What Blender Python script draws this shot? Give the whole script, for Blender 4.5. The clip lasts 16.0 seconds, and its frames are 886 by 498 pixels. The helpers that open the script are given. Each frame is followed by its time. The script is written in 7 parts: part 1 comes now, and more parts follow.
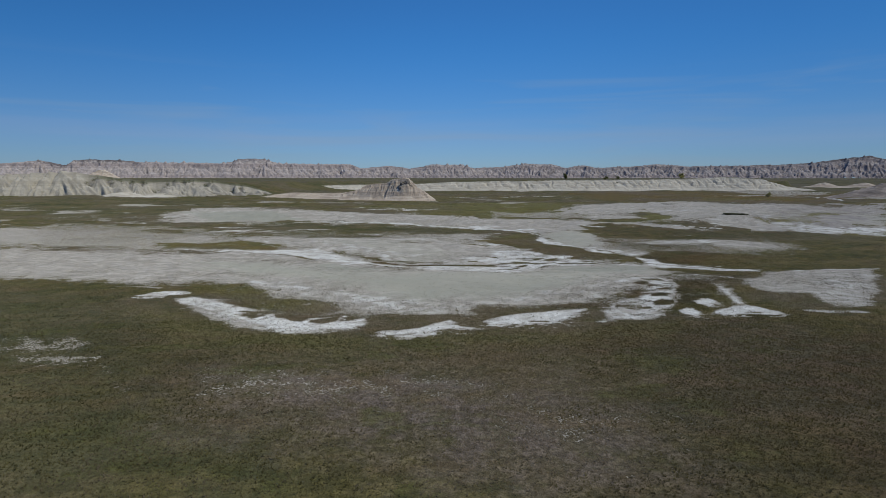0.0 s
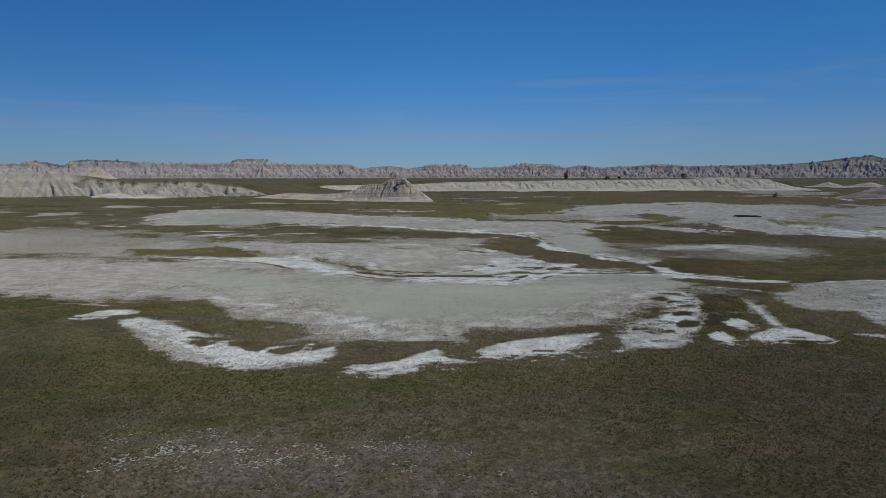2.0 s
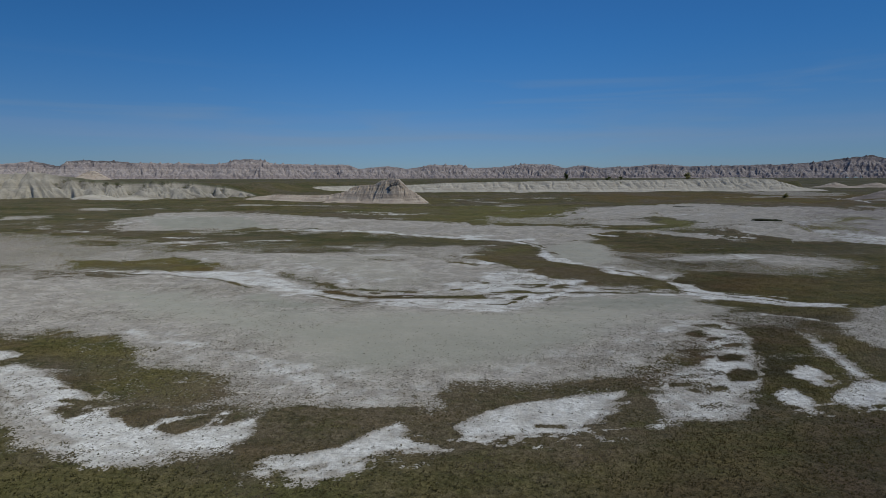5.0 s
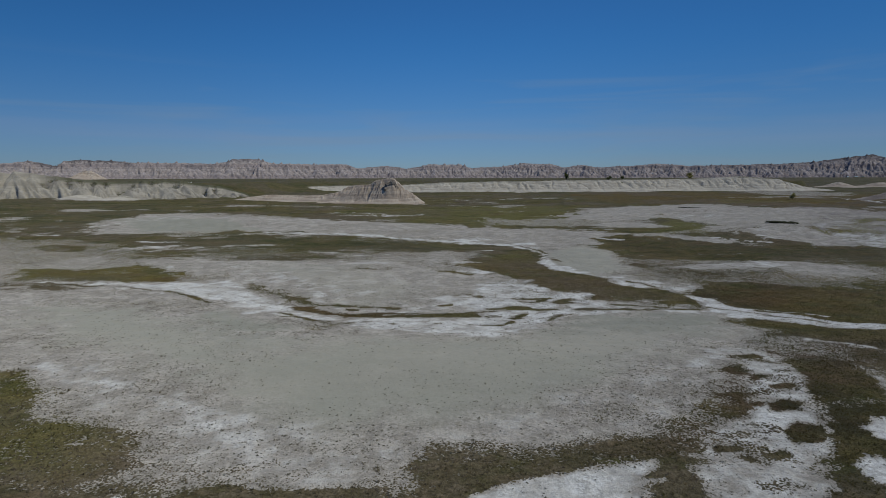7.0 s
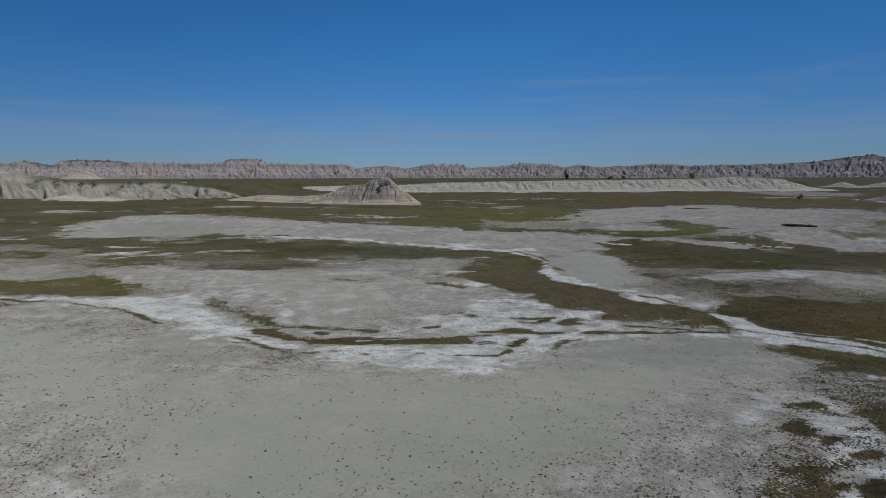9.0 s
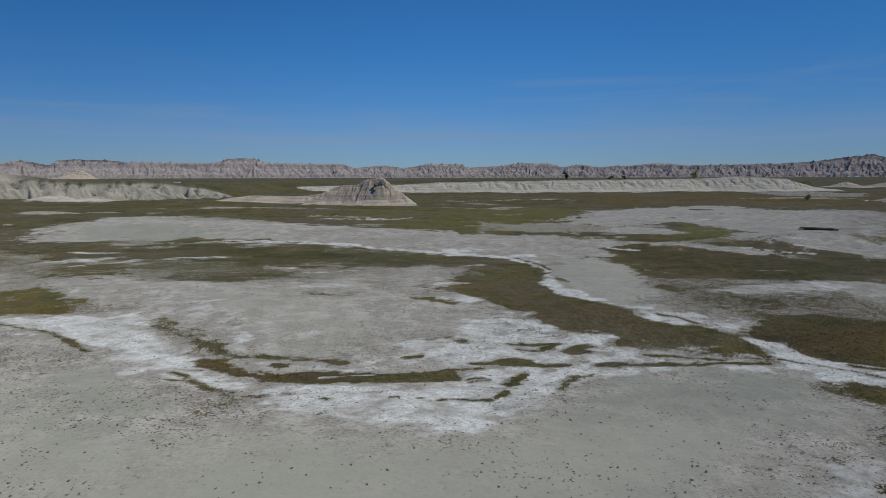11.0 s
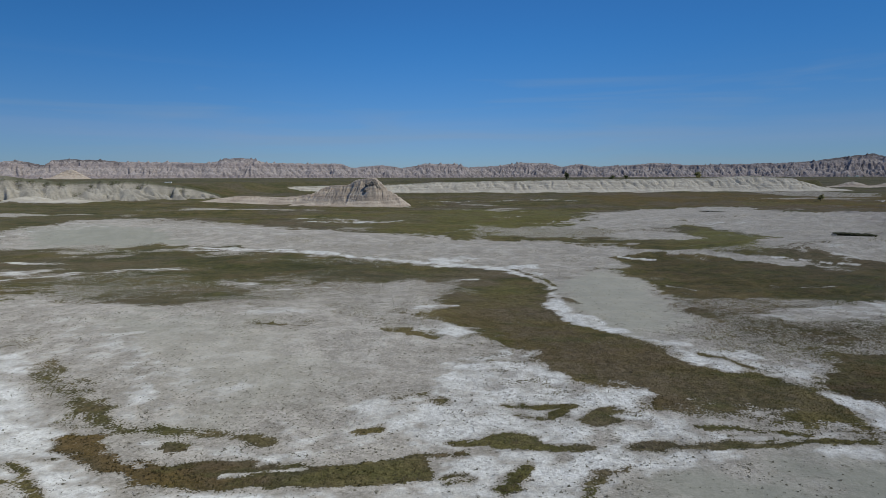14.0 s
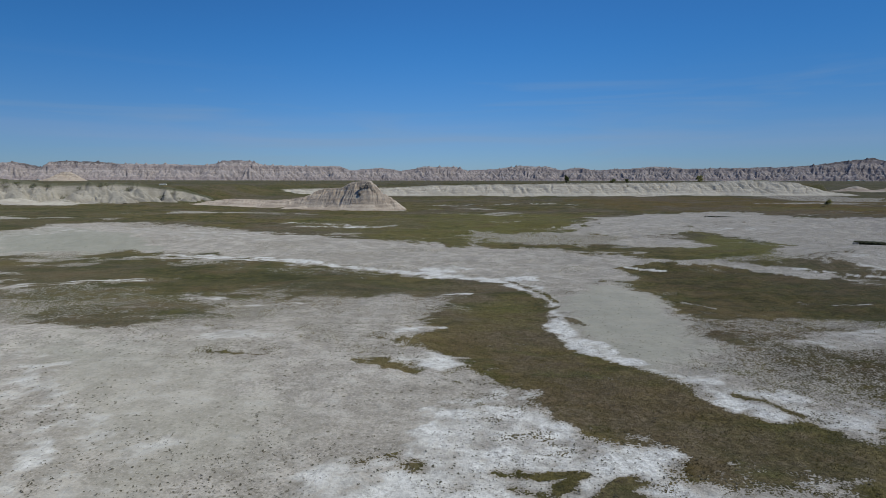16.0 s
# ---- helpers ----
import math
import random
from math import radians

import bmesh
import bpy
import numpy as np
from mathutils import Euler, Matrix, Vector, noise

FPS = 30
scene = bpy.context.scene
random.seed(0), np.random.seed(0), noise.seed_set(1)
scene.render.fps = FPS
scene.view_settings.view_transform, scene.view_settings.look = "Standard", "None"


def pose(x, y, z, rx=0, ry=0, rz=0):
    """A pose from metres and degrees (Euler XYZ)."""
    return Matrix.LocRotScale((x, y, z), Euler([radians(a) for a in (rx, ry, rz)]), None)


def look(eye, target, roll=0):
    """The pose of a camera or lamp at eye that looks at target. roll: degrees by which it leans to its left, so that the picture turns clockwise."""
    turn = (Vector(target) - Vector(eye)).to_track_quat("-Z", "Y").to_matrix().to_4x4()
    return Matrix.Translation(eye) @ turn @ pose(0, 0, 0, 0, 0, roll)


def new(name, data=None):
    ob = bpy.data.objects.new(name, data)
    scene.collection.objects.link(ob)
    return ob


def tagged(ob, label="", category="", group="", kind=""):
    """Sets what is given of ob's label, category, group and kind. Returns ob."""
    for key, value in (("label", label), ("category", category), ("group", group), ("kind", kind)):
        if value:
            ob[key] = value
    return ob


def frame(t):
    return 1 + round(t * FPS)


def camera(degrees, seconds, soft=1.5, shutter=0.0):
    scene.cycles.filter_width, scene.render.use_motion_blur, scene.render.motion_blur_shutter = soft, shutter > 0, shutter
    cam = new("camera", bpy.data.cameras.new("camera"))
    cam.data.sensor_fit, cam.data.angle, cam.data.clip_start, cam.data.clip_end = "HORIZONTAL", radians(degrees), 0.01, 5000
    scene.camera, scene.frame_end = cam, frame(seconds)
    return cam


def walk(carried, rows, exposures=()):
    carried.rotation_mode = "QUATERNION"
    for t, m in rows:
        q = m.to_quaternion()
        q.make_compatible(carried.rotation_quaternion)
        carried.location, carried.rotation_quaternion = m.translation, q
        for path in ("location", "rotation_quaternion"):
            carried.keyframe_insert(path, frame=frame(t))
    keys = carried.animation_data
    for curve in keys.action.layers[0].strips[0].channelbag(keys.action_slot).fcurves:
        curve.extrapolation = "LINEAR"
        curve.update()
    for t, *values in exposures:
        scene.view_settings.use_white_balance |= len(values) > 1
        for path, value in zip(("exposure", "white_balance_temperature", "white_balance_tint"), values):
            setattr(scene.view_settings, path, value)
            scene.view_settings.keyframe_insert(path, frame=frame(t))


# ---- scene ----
cam = camera(73.1, 16.0, soft=0.65)
METRES, EYE, TILT, LEAN, TURN = 82.87, 15.0, 0.0, 0.0, 0.0
ROWS = [
    (0.0, 0.0, 0.0, 0.0, 0.0, -6.82, -0.03),
    (0.5, 0.0038, 0.0317, 0.0003, 0.0, -6.82, -0.0),
    (1.0, 0.0078, 0.0634, 0.0007, -0.0, -6.83, 0.03),
    (1.5, 0.0119, 0.0953, 0.0009, -0.01, -6.83, 0.03),
    (2.0, 0.0159, 0.1271, 0.0011, -0.03, -6.82, 0.04),
    (2.5, 0.0199, 0.1587, 0.0013, -0.04, -6.81, 0.06),
    (3.0, 0.0242, 0.1905, 0.0014, -0.05, -6.8, 0.07),
    (3.5, 0.0287, 0.2224, 0.0017, -0.06, -6.8, 0.06),
    (4.0, 0.0332, 0.2541, 0.002, -0.07, -6.78, 0.07),
    (6.5, 0.0555, 0.4123, 0.0026, -0.14, -6.81, 0.1),
    (7.0, 0.0599, 0.4444, 0.0025, -0.15, -6.82, 0.11),
    (7.5, 0.0643, 0.4765, 0.0025, -0.16, -6.83, 0.11),
    (8.0, 0.0687, 0.5085, 0.0029, -0.17, -6.84, 0.1),
    (8.5, 0.0729, 0.5404, 0.0029, -0.19, -6.83, 0.1),
    (11.0, 0.0936, 0.6976, 0.003, -0.32, -6.85, 0.1),
    (11.5, 0.0974, 0.7285, 0.0029, -0.34, -6.85, 0.12),
    (12.0, 0.1012, 0.7594, 0.0027, -0.37, -6.86, 0.13),
    (12.5, 0.1052, 0.7902, 0.0026, -0.39, -6.86, 0.14),
    (13.0, 0.1092, 0.821, 0.0026, -0.4, -6.86, 0.13),
    (13.5, 0.1133, 0.852, 0.0024, -0.41, -6.86, 0.14),
    (14.0, 0.1171, 0.8829, 0.0022, -0.44, -6.87, 0.13),
    (14.5, 0.121, 0.9138, 0.0021, -0.46, -6.85, 0.15),
    (15.0, 0.1251, 0.9431, 0.0023, -0.49, -6.72, 0.13),
    (15.5, 0.1295, 0.9692, 0.0024, -0.5, -6.64, 0.02),
    (16.0, 0.1336, 0.991, 0.0022, -0.5, -6.59, -0.08),
]
walk(cam, [(t, pose(0, 0, EYE, TILT, LEAN, TURN) @ pose(METRES * x, METRES * y, METRES * z, 90 + pitch, roll, yaw)) for t, x, y, z, yaw, pitch, roll in ROWS],
     [(0.0, 0.0), (2.0, -0.2), (3.5, -0.3), (7.0, -0.4), (9.5, -0.3), (11.0, -0.2), (13.5, -0.1), (16.0, 0.0)])

# ---- sky and sun ----
SUN_TURN, SUN_HEIGHT = 112.0, 52.0  # degrees clockwise from straight ahead, and above the horizon
world = bpy.data.worlds.new("prairie_sky")
scene.world = world
world.use_nodes = True
wn, wl = world.node_tree.nodes, world.node_tree.links
sky = wn.new("ShaderNodeTexSky")
sky.sky_type, sky.sun_disc = "NISHITA", False
sky.sun_elevation, sky.sun_rotation = radians(SUN_HEIGHT), radians(SUN_TURN)
sky.altitude, sky.air_density, sky.dust_density, sky.ozone_density = 800, 1.0, 0.3, 3.0
# bluer towards the horizon, with thin wisps of high cloud
way = wn.new("ShaderNodeTexCoord").outputs["Generated"]
part_xyz = wn.new("ShaderNodeSeparateXYZ")
wl.new(way, part_xyz.inputs[0])
low = wn.new("ShaderNodeMapRange")
low.interpolation_type = "SMOOTHSTEP"
low.inputs["From Min"].default_value, low.inputs["From Max"].default_value = 0.0, 0.23
wl.new(part_xyz.outputs[2], low.inputs["Value"])
tint = wn.new("ShaderNodeMix")
tint.data_type = "RGBA"
tint.inputs[6].default_value, tint.inputs[7].default_value = (0.52, 0.77, 1.23, 1), (0.31, 0.88, 1.45, 1)
wl.new(low.outputs[0], tint.inputs[0])
blue = wn.new("ShaderNodeMix")
blue.data_type, blue.blend_type = "RGBA", "MULTIPLY"
blue.inputs[0].default_value = 1.0
# darker towards both sides: a lens-like falloff put into the sky colour
deep = wn.new("ShaderNodeMapRange")
deep.interpolation_type = "SMOOTHSTEP"
for k, v in (("From Min", -0.75), ("From Max", 0.05), ("To Min", 0.72), ("To Max", 1.04)):
    deep.inputs[k].default_value = v
wl.new(part_xyz.outputs[0], deep.inputs["Value"])
side = wn.new("ShaderNodeMapRange")
side.interpolation_type = "SMOOTHSTEP"
for k, v in (("From Min", 0.10), ("From Max", 0.75), ("To Min", 1.0), ("To Max", 0.80)):
    side.inputs[k].default_value = v
wl.new(part_xyz.outputs[0], side.inputs["Value"])
side_falloff = wn.new("ShaderNodeMath")
side_falloff.operation = "MULTIPLY"
wl.new(deep.outputs[0], side_falloff.inputs[0]), wl.new(side.outputs[0], side_falloff.inputs[1])
toned = wn.new("ShaderNodeVectorMath")
toned.operation = "SCALE"
wl.new(tint.outputs[2], toned.inputs[0]), wl.new(side_falloff.outputs[0], toned.inputs["Scale"])
wl.new(sky.outputs[0], blue.inputs[6]), wl.new(toned.outputs[0], blue.inputs[7])
stretch = wn.new("ShaderNodeVectorMath")
stretch.operation = "MULTIPLY"
stretch.inputs[1].default_value = (2.2, 2.2, 26.0)
wl.new(way, stretch.inputs[0])
wisp = wn.new("ShaderNodeTexNoise")
wisp.inputs["Scale"].default_value, wisp.inputs["Detail"].default_value, wisp.inputs["Distortion"].default_value = 1.0, 5.0, 0.6
wl.new(stretch.outputs[0], wisp.inputs["Vector"])
thin = wn.new("ShaderNodeMapRange")
for k, v in (("From Min", 0.50), ("From Max", 0.75), ("To Max", 0.40)):
    thin.inputs[k].default_value = v
wl.new(wisp.outputs[0], thin.inputs["Value"])
band = wn.new("ShaderNodeMapRange")
band.interpolation_type = "SMOOTHSTEP"
for k, v in (("From Min", 0.19), ("From Max", 0.12), ("To Max", 1.0)):
    band.inputs[k].default_value = v
wl.new(part_xyz.outputs[2], band.inputs["Value"])
high = wn.new("ShaderNodeMath")
high.operation = "MULTIPLY"
wl.new(thin.outputs[0], high.inputs[0]), wl.new(band.outputs[0], high.inputs[1])
cloud = wn.new("ShaderNodeMix")
cloud.data_type = "RGBA"
cloud.inputs[7].default_value = (3.4, 4.6, 6.0, 1)
wl.new(high.outputs[0], cloud.inputs[0]), wl.new(blue.outputs[2], cloud.inputs[6])
# a pale lavender veil low over the horizon
veil = wn.new("ShaderNodeTexNoise")
veil_at = wn.new("ShaderNodeVectorMath")
veil_at.operation = "MULTIPLY"
veil_at.inputs[1].default_value = (1.4, 1.4, 30.0)
wl.new(way, veil_at.inputs[0]), wl.new(veil_at.outputs[0], veil.inputs["Vector"])
veil.inputs["Scale"].default_value, veil.inputs["Detail"].default_value = 1.0, 4.0
amount = wn.new("ShaderNodeMapRange")
for k, v in (("From Min", 0.35), ("From Max", 0.70), ("To Max", 0.24)):
    amount.inputs[k].default_value = v
wl.new(veil.outputs[0], amount.inputs["Value"])
for near_z, far_z in ((0.035, 0.065), (0.11, 0.075)):
    edge_of = wn.new("ShaderNodeMapRange")
    edge_of.interpolation_type = "SMOOTHSTEP"
    edge_of.inputs["From Min"].default_value, edge_of.inputs["From Max"].default_value = near_z, far_z
    both_of = wn.new("ShaderNodeMath")
    both_of.operation = "MULTIPLY"
    wl.new(part_xyz.outputs[2], edge_of.inputs["Value"])
    wl.new(amount.outputs[0], both_of.inputs[0]), wl.new(edge_of.outputs[0], both_of.inputs[1])
    amount = both_of
veiled = wn.new("ShaderNodeMix")
veiled.data_type = "RGBA"
veiled.inputs[7].default_value = (4.1, 4.7, 7.0, 1)
wl.new(amount.outputs[0], veiled.inputs[0]), wl.new(cloud.outputs[2], veiled.inputs[6])
wl.new(veiled.outputs[2], wn["Background"].inputs[0])
wn["Background"].inputs[1].default_value = 0.07

sun = new("sun", bpy.data.lights.new("sun", "SUN"))
sun.data.energy, sun.data.angle, sun.data.color = 3.8, radians(0.5), (0.98, 0.935, 0.78)
a, e = radians(SUN_TURN), radians(SUN_HEIGHT)
sun.matrix_world = look((math.sin(a) * math.cos(e) * 300, math.cos(a) * math.cos(e) * 300, math.sin(e) * 300), (0, 0, 0))

# ---- materials ----
class Nodes:
    """Short names for building a node material."""

    def __init__(self, name, roughness=0.9):
        self.mat = bpy.data.materials.new(name)
        self.mat.use_nodes = True
        self.tree = self.mat.node_tree
        self.bsdf = self.tree.nodes["Principled BSDF"]
        self.bsdf.inputs["Roughness"].default_value = roughness
        self.bsdf.inputs["Specular IOR Level"].default_value = 0.15
        self.bsdf.inputs["Diffuse Roughness"].default_value = 0.6
        self.where = self.node("ShaderNodeNewGeometry").outputs["Position"]

    def node(self, kind):
        return self.tree.nodes.new(kind)

    def put(self, socket, value):
        if isinstance(value, bpy.types.NodeSocket):
            self.tree.links.new(value, socket)
        elif isinstance(value, tuple):
            socket.default_value = (*value, 1.0)[: len(socket.default_value)]
        else:
            socket.default_value = value

    def noise(self, scale, detail=4.0, rough=0.55, stretch=None, distort=0.0):
        n = self.node("ShaderNodeTexNoise")
        where = self.where
        if stretch:
            m = self.node("ShaderNodeVectorMath")
            m.operation = "MULTIPLY"
            self.put(m.inputs[0], where)
            m.inputs[1].default_value = stretch
            where = m.outputs[0]
        self.put(n.inputs["Vector"], where)
        for key, v in (("Scale", scale), ("Detail", detail), ("Roughness", rough), ("Distortion", distort)):
            n.inputs[key].default_value = v
        return n.outputs[0]

    def cells(self, scale, jitter=1.0):
        n = self.node("ShaderNodeTexVoronoi")
        self.put(n.inputs["Vector"], self.where)
        n.inputs["Scale"].default_value, n.inputs["Randomness"].default_value = scale, jitter
        return n.outputs[0]

    def math(self, op, a, b=0.0, c=0.0):
        n = self.node("ShaderNodeMath")
        n.operation = op
        for k, v in enumerate((a, b, c)):
            self.put(n.inputs[k], v)
        return n.outputs[0]

    def ramp(self, v, low, high, a=0.0, b=1.0):
        n = self.node("ShaderNodeMapRange")
        n.interpolation_type = "SMOOTHSTEP"
        for k, w in enumerate((v, low, high, a, b)):
            self.put(n.inputs[k], w)
        return n.outputs[0]

    def mix(self, f, a, b, blend="MIX"):
        n = self.node("ShaderNodeMix")
        n.data_type, n.blend_type = "RGBA", blend
        self.put(n.inputs[0], f), self.put(n.inputs[6], a), self.put(n.inputs[7], b)
        return n.outputs[2]

    def layer(self, name):
        n = self.node("ShaderNodeAttribute")
        n.attribute_name = name
        s = self.node("ShaderNodeSeparateColor")
        self.put(s.inputs[0], n.outputs["Color"])
        return s.outputs

    def split(self, v):
        n = self.node("ShaderNodeSeparateXYZ")
        self.put(n.inputs[0], v)
        return n.outputs

    def done(self, colour, height=None, depth=0.05, strength=0.6):
        self.put(self.bsdf.inputs["Base Color"], colour)
        if height is not None:
            b = self.node("ShaderNodeBump")
            b.inputs["Distance"].default_value = depth
            self.put(b.inputs["Strength"], strength)
            self.put(b.inputs["Height"], height)
            self.put(self.bsdf.inputs["Normal"], b.outputs[0])
        return self.mat


def ground_material():
    n = Nodes("prairie_ground", 0.95)
    cover, tone = n.layer("cover"), n.layer("tone")
    grain, crumb, clump = n.noise(11, 4, 0.7), n.noise(4.2, 5, 0.7), n.noise(1.7, 5, 0.65)
    patch, drift, sweep = n.noise(0.45, 5, 0.62), n.noise(0.10, 6, 0.68, stretch=(0.55, 1.0, 1.0)), n.noise(0.03, 6, 0.65, stretch=(0.5, 1.0, 1.0))
    # bare clay: grey crumbs, paler crust, smooth olive mud
    rough = n.math("MULTIPLY_ADD", grain, 0.32, n.math("MULTIPLY", crumb, 0.68))
    clay = n.mix(n.ramp(patch, 0.40, 0.60), (0.286, 0.271, 0.247), (0.403, 0.384, 0.354))
    clay = n.mix(n.ramp(drift, 0.40, 0.58, 0.30, 0.0), clay, (0.229, 0.212, 0.182))
    clay = n.mix(n.ramp(clump, 0.52, 0.66, 0.0, 0.65), clay, (0.190, 0.177, 0.148))
    clay = n.mix(n.ramp(rough, 0.49, 0.60, 0.0, 0.50), clay, (0.160, 0.152, 0.129))
    clay = n.mix(n.ramp(rough, 0.49, 0.38, 0.0, 0.55), clay, (0.447, 0.429, 0.399))
    dots = n.math("MULTIPLY_ADD", n.math("SUBTRACT", n.noise(0.2, 3), 0.5), 0.45, n.cells(1.5))
    clay = n.mix(n.ramp(dots, 0.17, 0.09, 0.0, 0.75), clay, (0.087, 0.079, 0.052))
    mud = n.mix(n.ramp(sweep, 0.42, 0.58), (0.290, 0.292, 0.252), (0.325, 0.318, 0.275))
    mud = n.mix(n.ramp(rough, 0.46, 0.62, 0.0, 0.12), mud, (0.235, 0.235, 0.195))
    # darker, greener tone laid over parts of the mud
    mud = n.mix(n.math("MULTIPLY", n.layer("field")[2], 0.8), mud, (0.175, 0.192, 0.160))
    clay = n.mix(n.math("MULTIPLY", tone[2], 0.90), clay, mud)
    # darker pinkish tone on the clay at the right, below the shale hill
    dark_clay = n.mix(n.ramp(patch, 0.40, 0.60), (0.170, 0.155, 0.152), (0.236, 0.217, 0.213))
    clay = n.mix(n.math("MULTIPLY", n.layer("dark_clay")[0], n.ramp(drift, 0.40, 0.60, 0.70, 1.0)), clay, dark_clay)
    # salt crust, broken by crumbs of clay
    crust = n.math("ADD", cover[1], n.math("MULTIPLY_ADD", rough, 1.3, n.math("MULTIPLY_ADD", clump, 0.7, n.math("MULTIPLY_ADD", patch, 0.9, -1.50))))
    salt = n.mix(n.ramp(n.math("MULTIPLY_ADD", clump, 0.35, n.math("MULTIPLY", rough, 0.65)), 0.41, 0.60), (0.675, 0.69, 0.69), (0.35, 0.35, 0.34))
    bare = n.mix(n.ramp(crust, 0.26, 0.86), clay, salt)
    # grass: olive, green, straw and brown thatch, in drifts and streaks
    green = n.mix(n.ramp(clump, 0.40, 0.60), (0.065, 0.060, 0.020), (0.113, 0.100, 0.035))
    green = n.mix(n.ramp(drift, 0.49, 0.62, 0.0, 0.9), green, (0.146, 0.115, 0.055))
    green = n.mix(n.ramp(drift, 0.47, 0.37, 0.0, 0.75), green, (0.044, 0.046, 0.017))
    green = n.mix(n.ramp(patch, 0.52, 0.63, 0.0, 0.65), green, (0.155, 0.130, 0.055))
    green = n.mix(n.ramp(patch, 0.48, 0.38, 0.0, 0.6), green, (0.043, 0.043, 0.016))
    green = n.mix(n.math("MULTIPLY", tone[0], 0.75), green, n.mix(n.ramp(sweep, 0.42, 0.58), n.mix(n.ramp(drift, 0.42, 0.58), (0.036, 0.046, 0.025), (0.060, 0.068, 0.038)), (0.108, 0.099, 0.057)))
    green = n.mix(n.math("MULTIPLY", tone[1], 0.85), green, n.mix(n.ramp(n.noise(0.3, 5, 0.65, stretch=(0.6, 1.0, 1.0)), 0.44, 0.60), (0.035, 0.031, 0.017), (0.084, 0.053, 0.038)))
    green = n.mix(n.math("MULTIPLY", n.layer("field")[0], 0.85), green, n.mix(n.ramp(drift, 0.42, 0.58), (0.158, 0.103, 0.032), (0.100, 0.071, 0.024)))
    green = n.mix(n.math("MULTIPLY", n.layer("field")[1], 0.85), green, n.mix(n.ramp(clump, 0.40, 0.60), (0.110, 0.111, 0.030), (0.168, 0.156, 0.050)))
    thatch = n.mix(n.ramp(clump, 0.42, 0.60), (0.092, 0.076, 0.065), (0.163, 0.136, 0.121))
    grass = n.mix(n.math("MULTIPLY", cover[2], n.ramp(patch, 0.36, 0.58, 0.45, 1.0)), green, thatch)
    blotch, smear = n.noise(0.16, 5, 0.66, stretch=(0.6, 1.0, 1.0)), n.noise(0.75, 4, 0.6, stretch=(0.6, 1.0, 1.0))
    grass = n.mix(n.ramp(blotch, 0.52, 0.64, 0.0, 0.5), grass, n.mix(n.ramp(smear, 0.40, 0.60), (0.082, 0.059, 0.032), (0.147, 0.108, 0.062)))
    grass = n.mix(n.ramp(blotch, 0.46, 0.36, 0.0, 0.6), grass, n.mix(n.ramp(smear, 0.40, 0.60), (0.038, 0.045, 0.015), (0.086, 0.091, 0.028)))
    grass = n.mix(n.ramp(rough, 0.42, 0.58, 0.42, 0.0), grass, (0.025, 0.022, 0.010))
    # single tufts thicken to a sward as the cover grows
    thick = n.math("ADD", cover[0], n.math("MULTIPLY_ADD", clump, 0.75, n.math("MULTIPLY_ADD", patch, 0.65, -0.70)))
    small = n.math("SUBTRACT", n.math("MULTIPLY_ADD", thick, 1.15, -0.16), n.cells(6.5))
    large = n.math("SUBTRACT", n.math("MULTIPLY_ADD", thick, 1.20, -0.40), n.math("MULTIPLY_ADD", grain, 0.25, n.cells(2.1)))
    sward = n.math("MAXIMUM", n.ramp(n.math("MAXIMUM", small, large), -0.06, 0.08), n.ramp(thick, 0.62, 0.85))
    colour = n.mix(sward, bare, grass)
    return n.done(colour, n.math("MULTIPLY_ADD", rough, 0.6, n.math("MULTIPLY_ADD", patch, 1.6, clump)), 0.20, n.math("MULTIPLY_ADD", tone[2], -0.6, 0.8))


def clay_rock(name, light, dark, band, band_size, green_top=0.0, seed=0.0, dark_rim=0.0, sod=0.72, capped=False):
    """Soft bedded rock: level bands, crumbs, and grass on flat tops."""
    n = Nodes(name, 0.95)
    z = n.split(n.where)[2]
    wobble, grain, patch = n.noise(0.05, 3), n.noise(1.2, 5, 0.65), n.noise(0.11, 4)
    level = n.math("MULTIPLY_ADD", wobble, 5.0, n.math("ADD", z, seed))
    w = n.node("ShaderNodeTexNoise")
    w.noise_dimensions = "1D"
    n.put(w.inputs["W"], level)
    w.inputs["Scale"].default_value, w.inputs["Detail"].default_value = 1.0 / band_size, 3.0
    colour = n.mix(n.ramp(w.outputs[0], 0.38, 0.62), light, band)
    colour = n.mix(n.ramp(patch, 0.45, 0.62, 0.0, 0.5), colour, dark)
    colour = n.mix(n.ramp(grain, 0.48, 0.64, 0.0, 0.55), colour, dark)
    if dark_rim:
        rim = n.math("MULTIPLY_ADD", n.math("SUBTRACT", patch, 0.5), 0.4 if capped else 1.1, n.layer("rim")[0])
        colour = n.mix(n.math("MULTIPLY", n.ramp(rim, 0.78 if capped else 0.86, 0.92 if capped else 1.05, 0.0, dark_rim), n.layer("rim")[1] if capped else 1.0), colour, tuple(c * 0.45 for c in dark))
    if green_top:
        rim = n.math("MULTIPLY_ADD", n.math("SUBTRACT", grain, 0.5), 0.22, n.layer("rim")[0])
        colour = n.mix(n.math("MULTIPLY", n.ramp(rim, sod, sod + 0.14, 0.0, green_top), n.math("SUBTRACT", 1.0, n.layer("rim")[1])), colour, n.mix(patch, (0.050, 0.056, 0.030), (0.095, 0.092, 0.055)))
    return n.done(colour, grain, 0.5, 0.5)


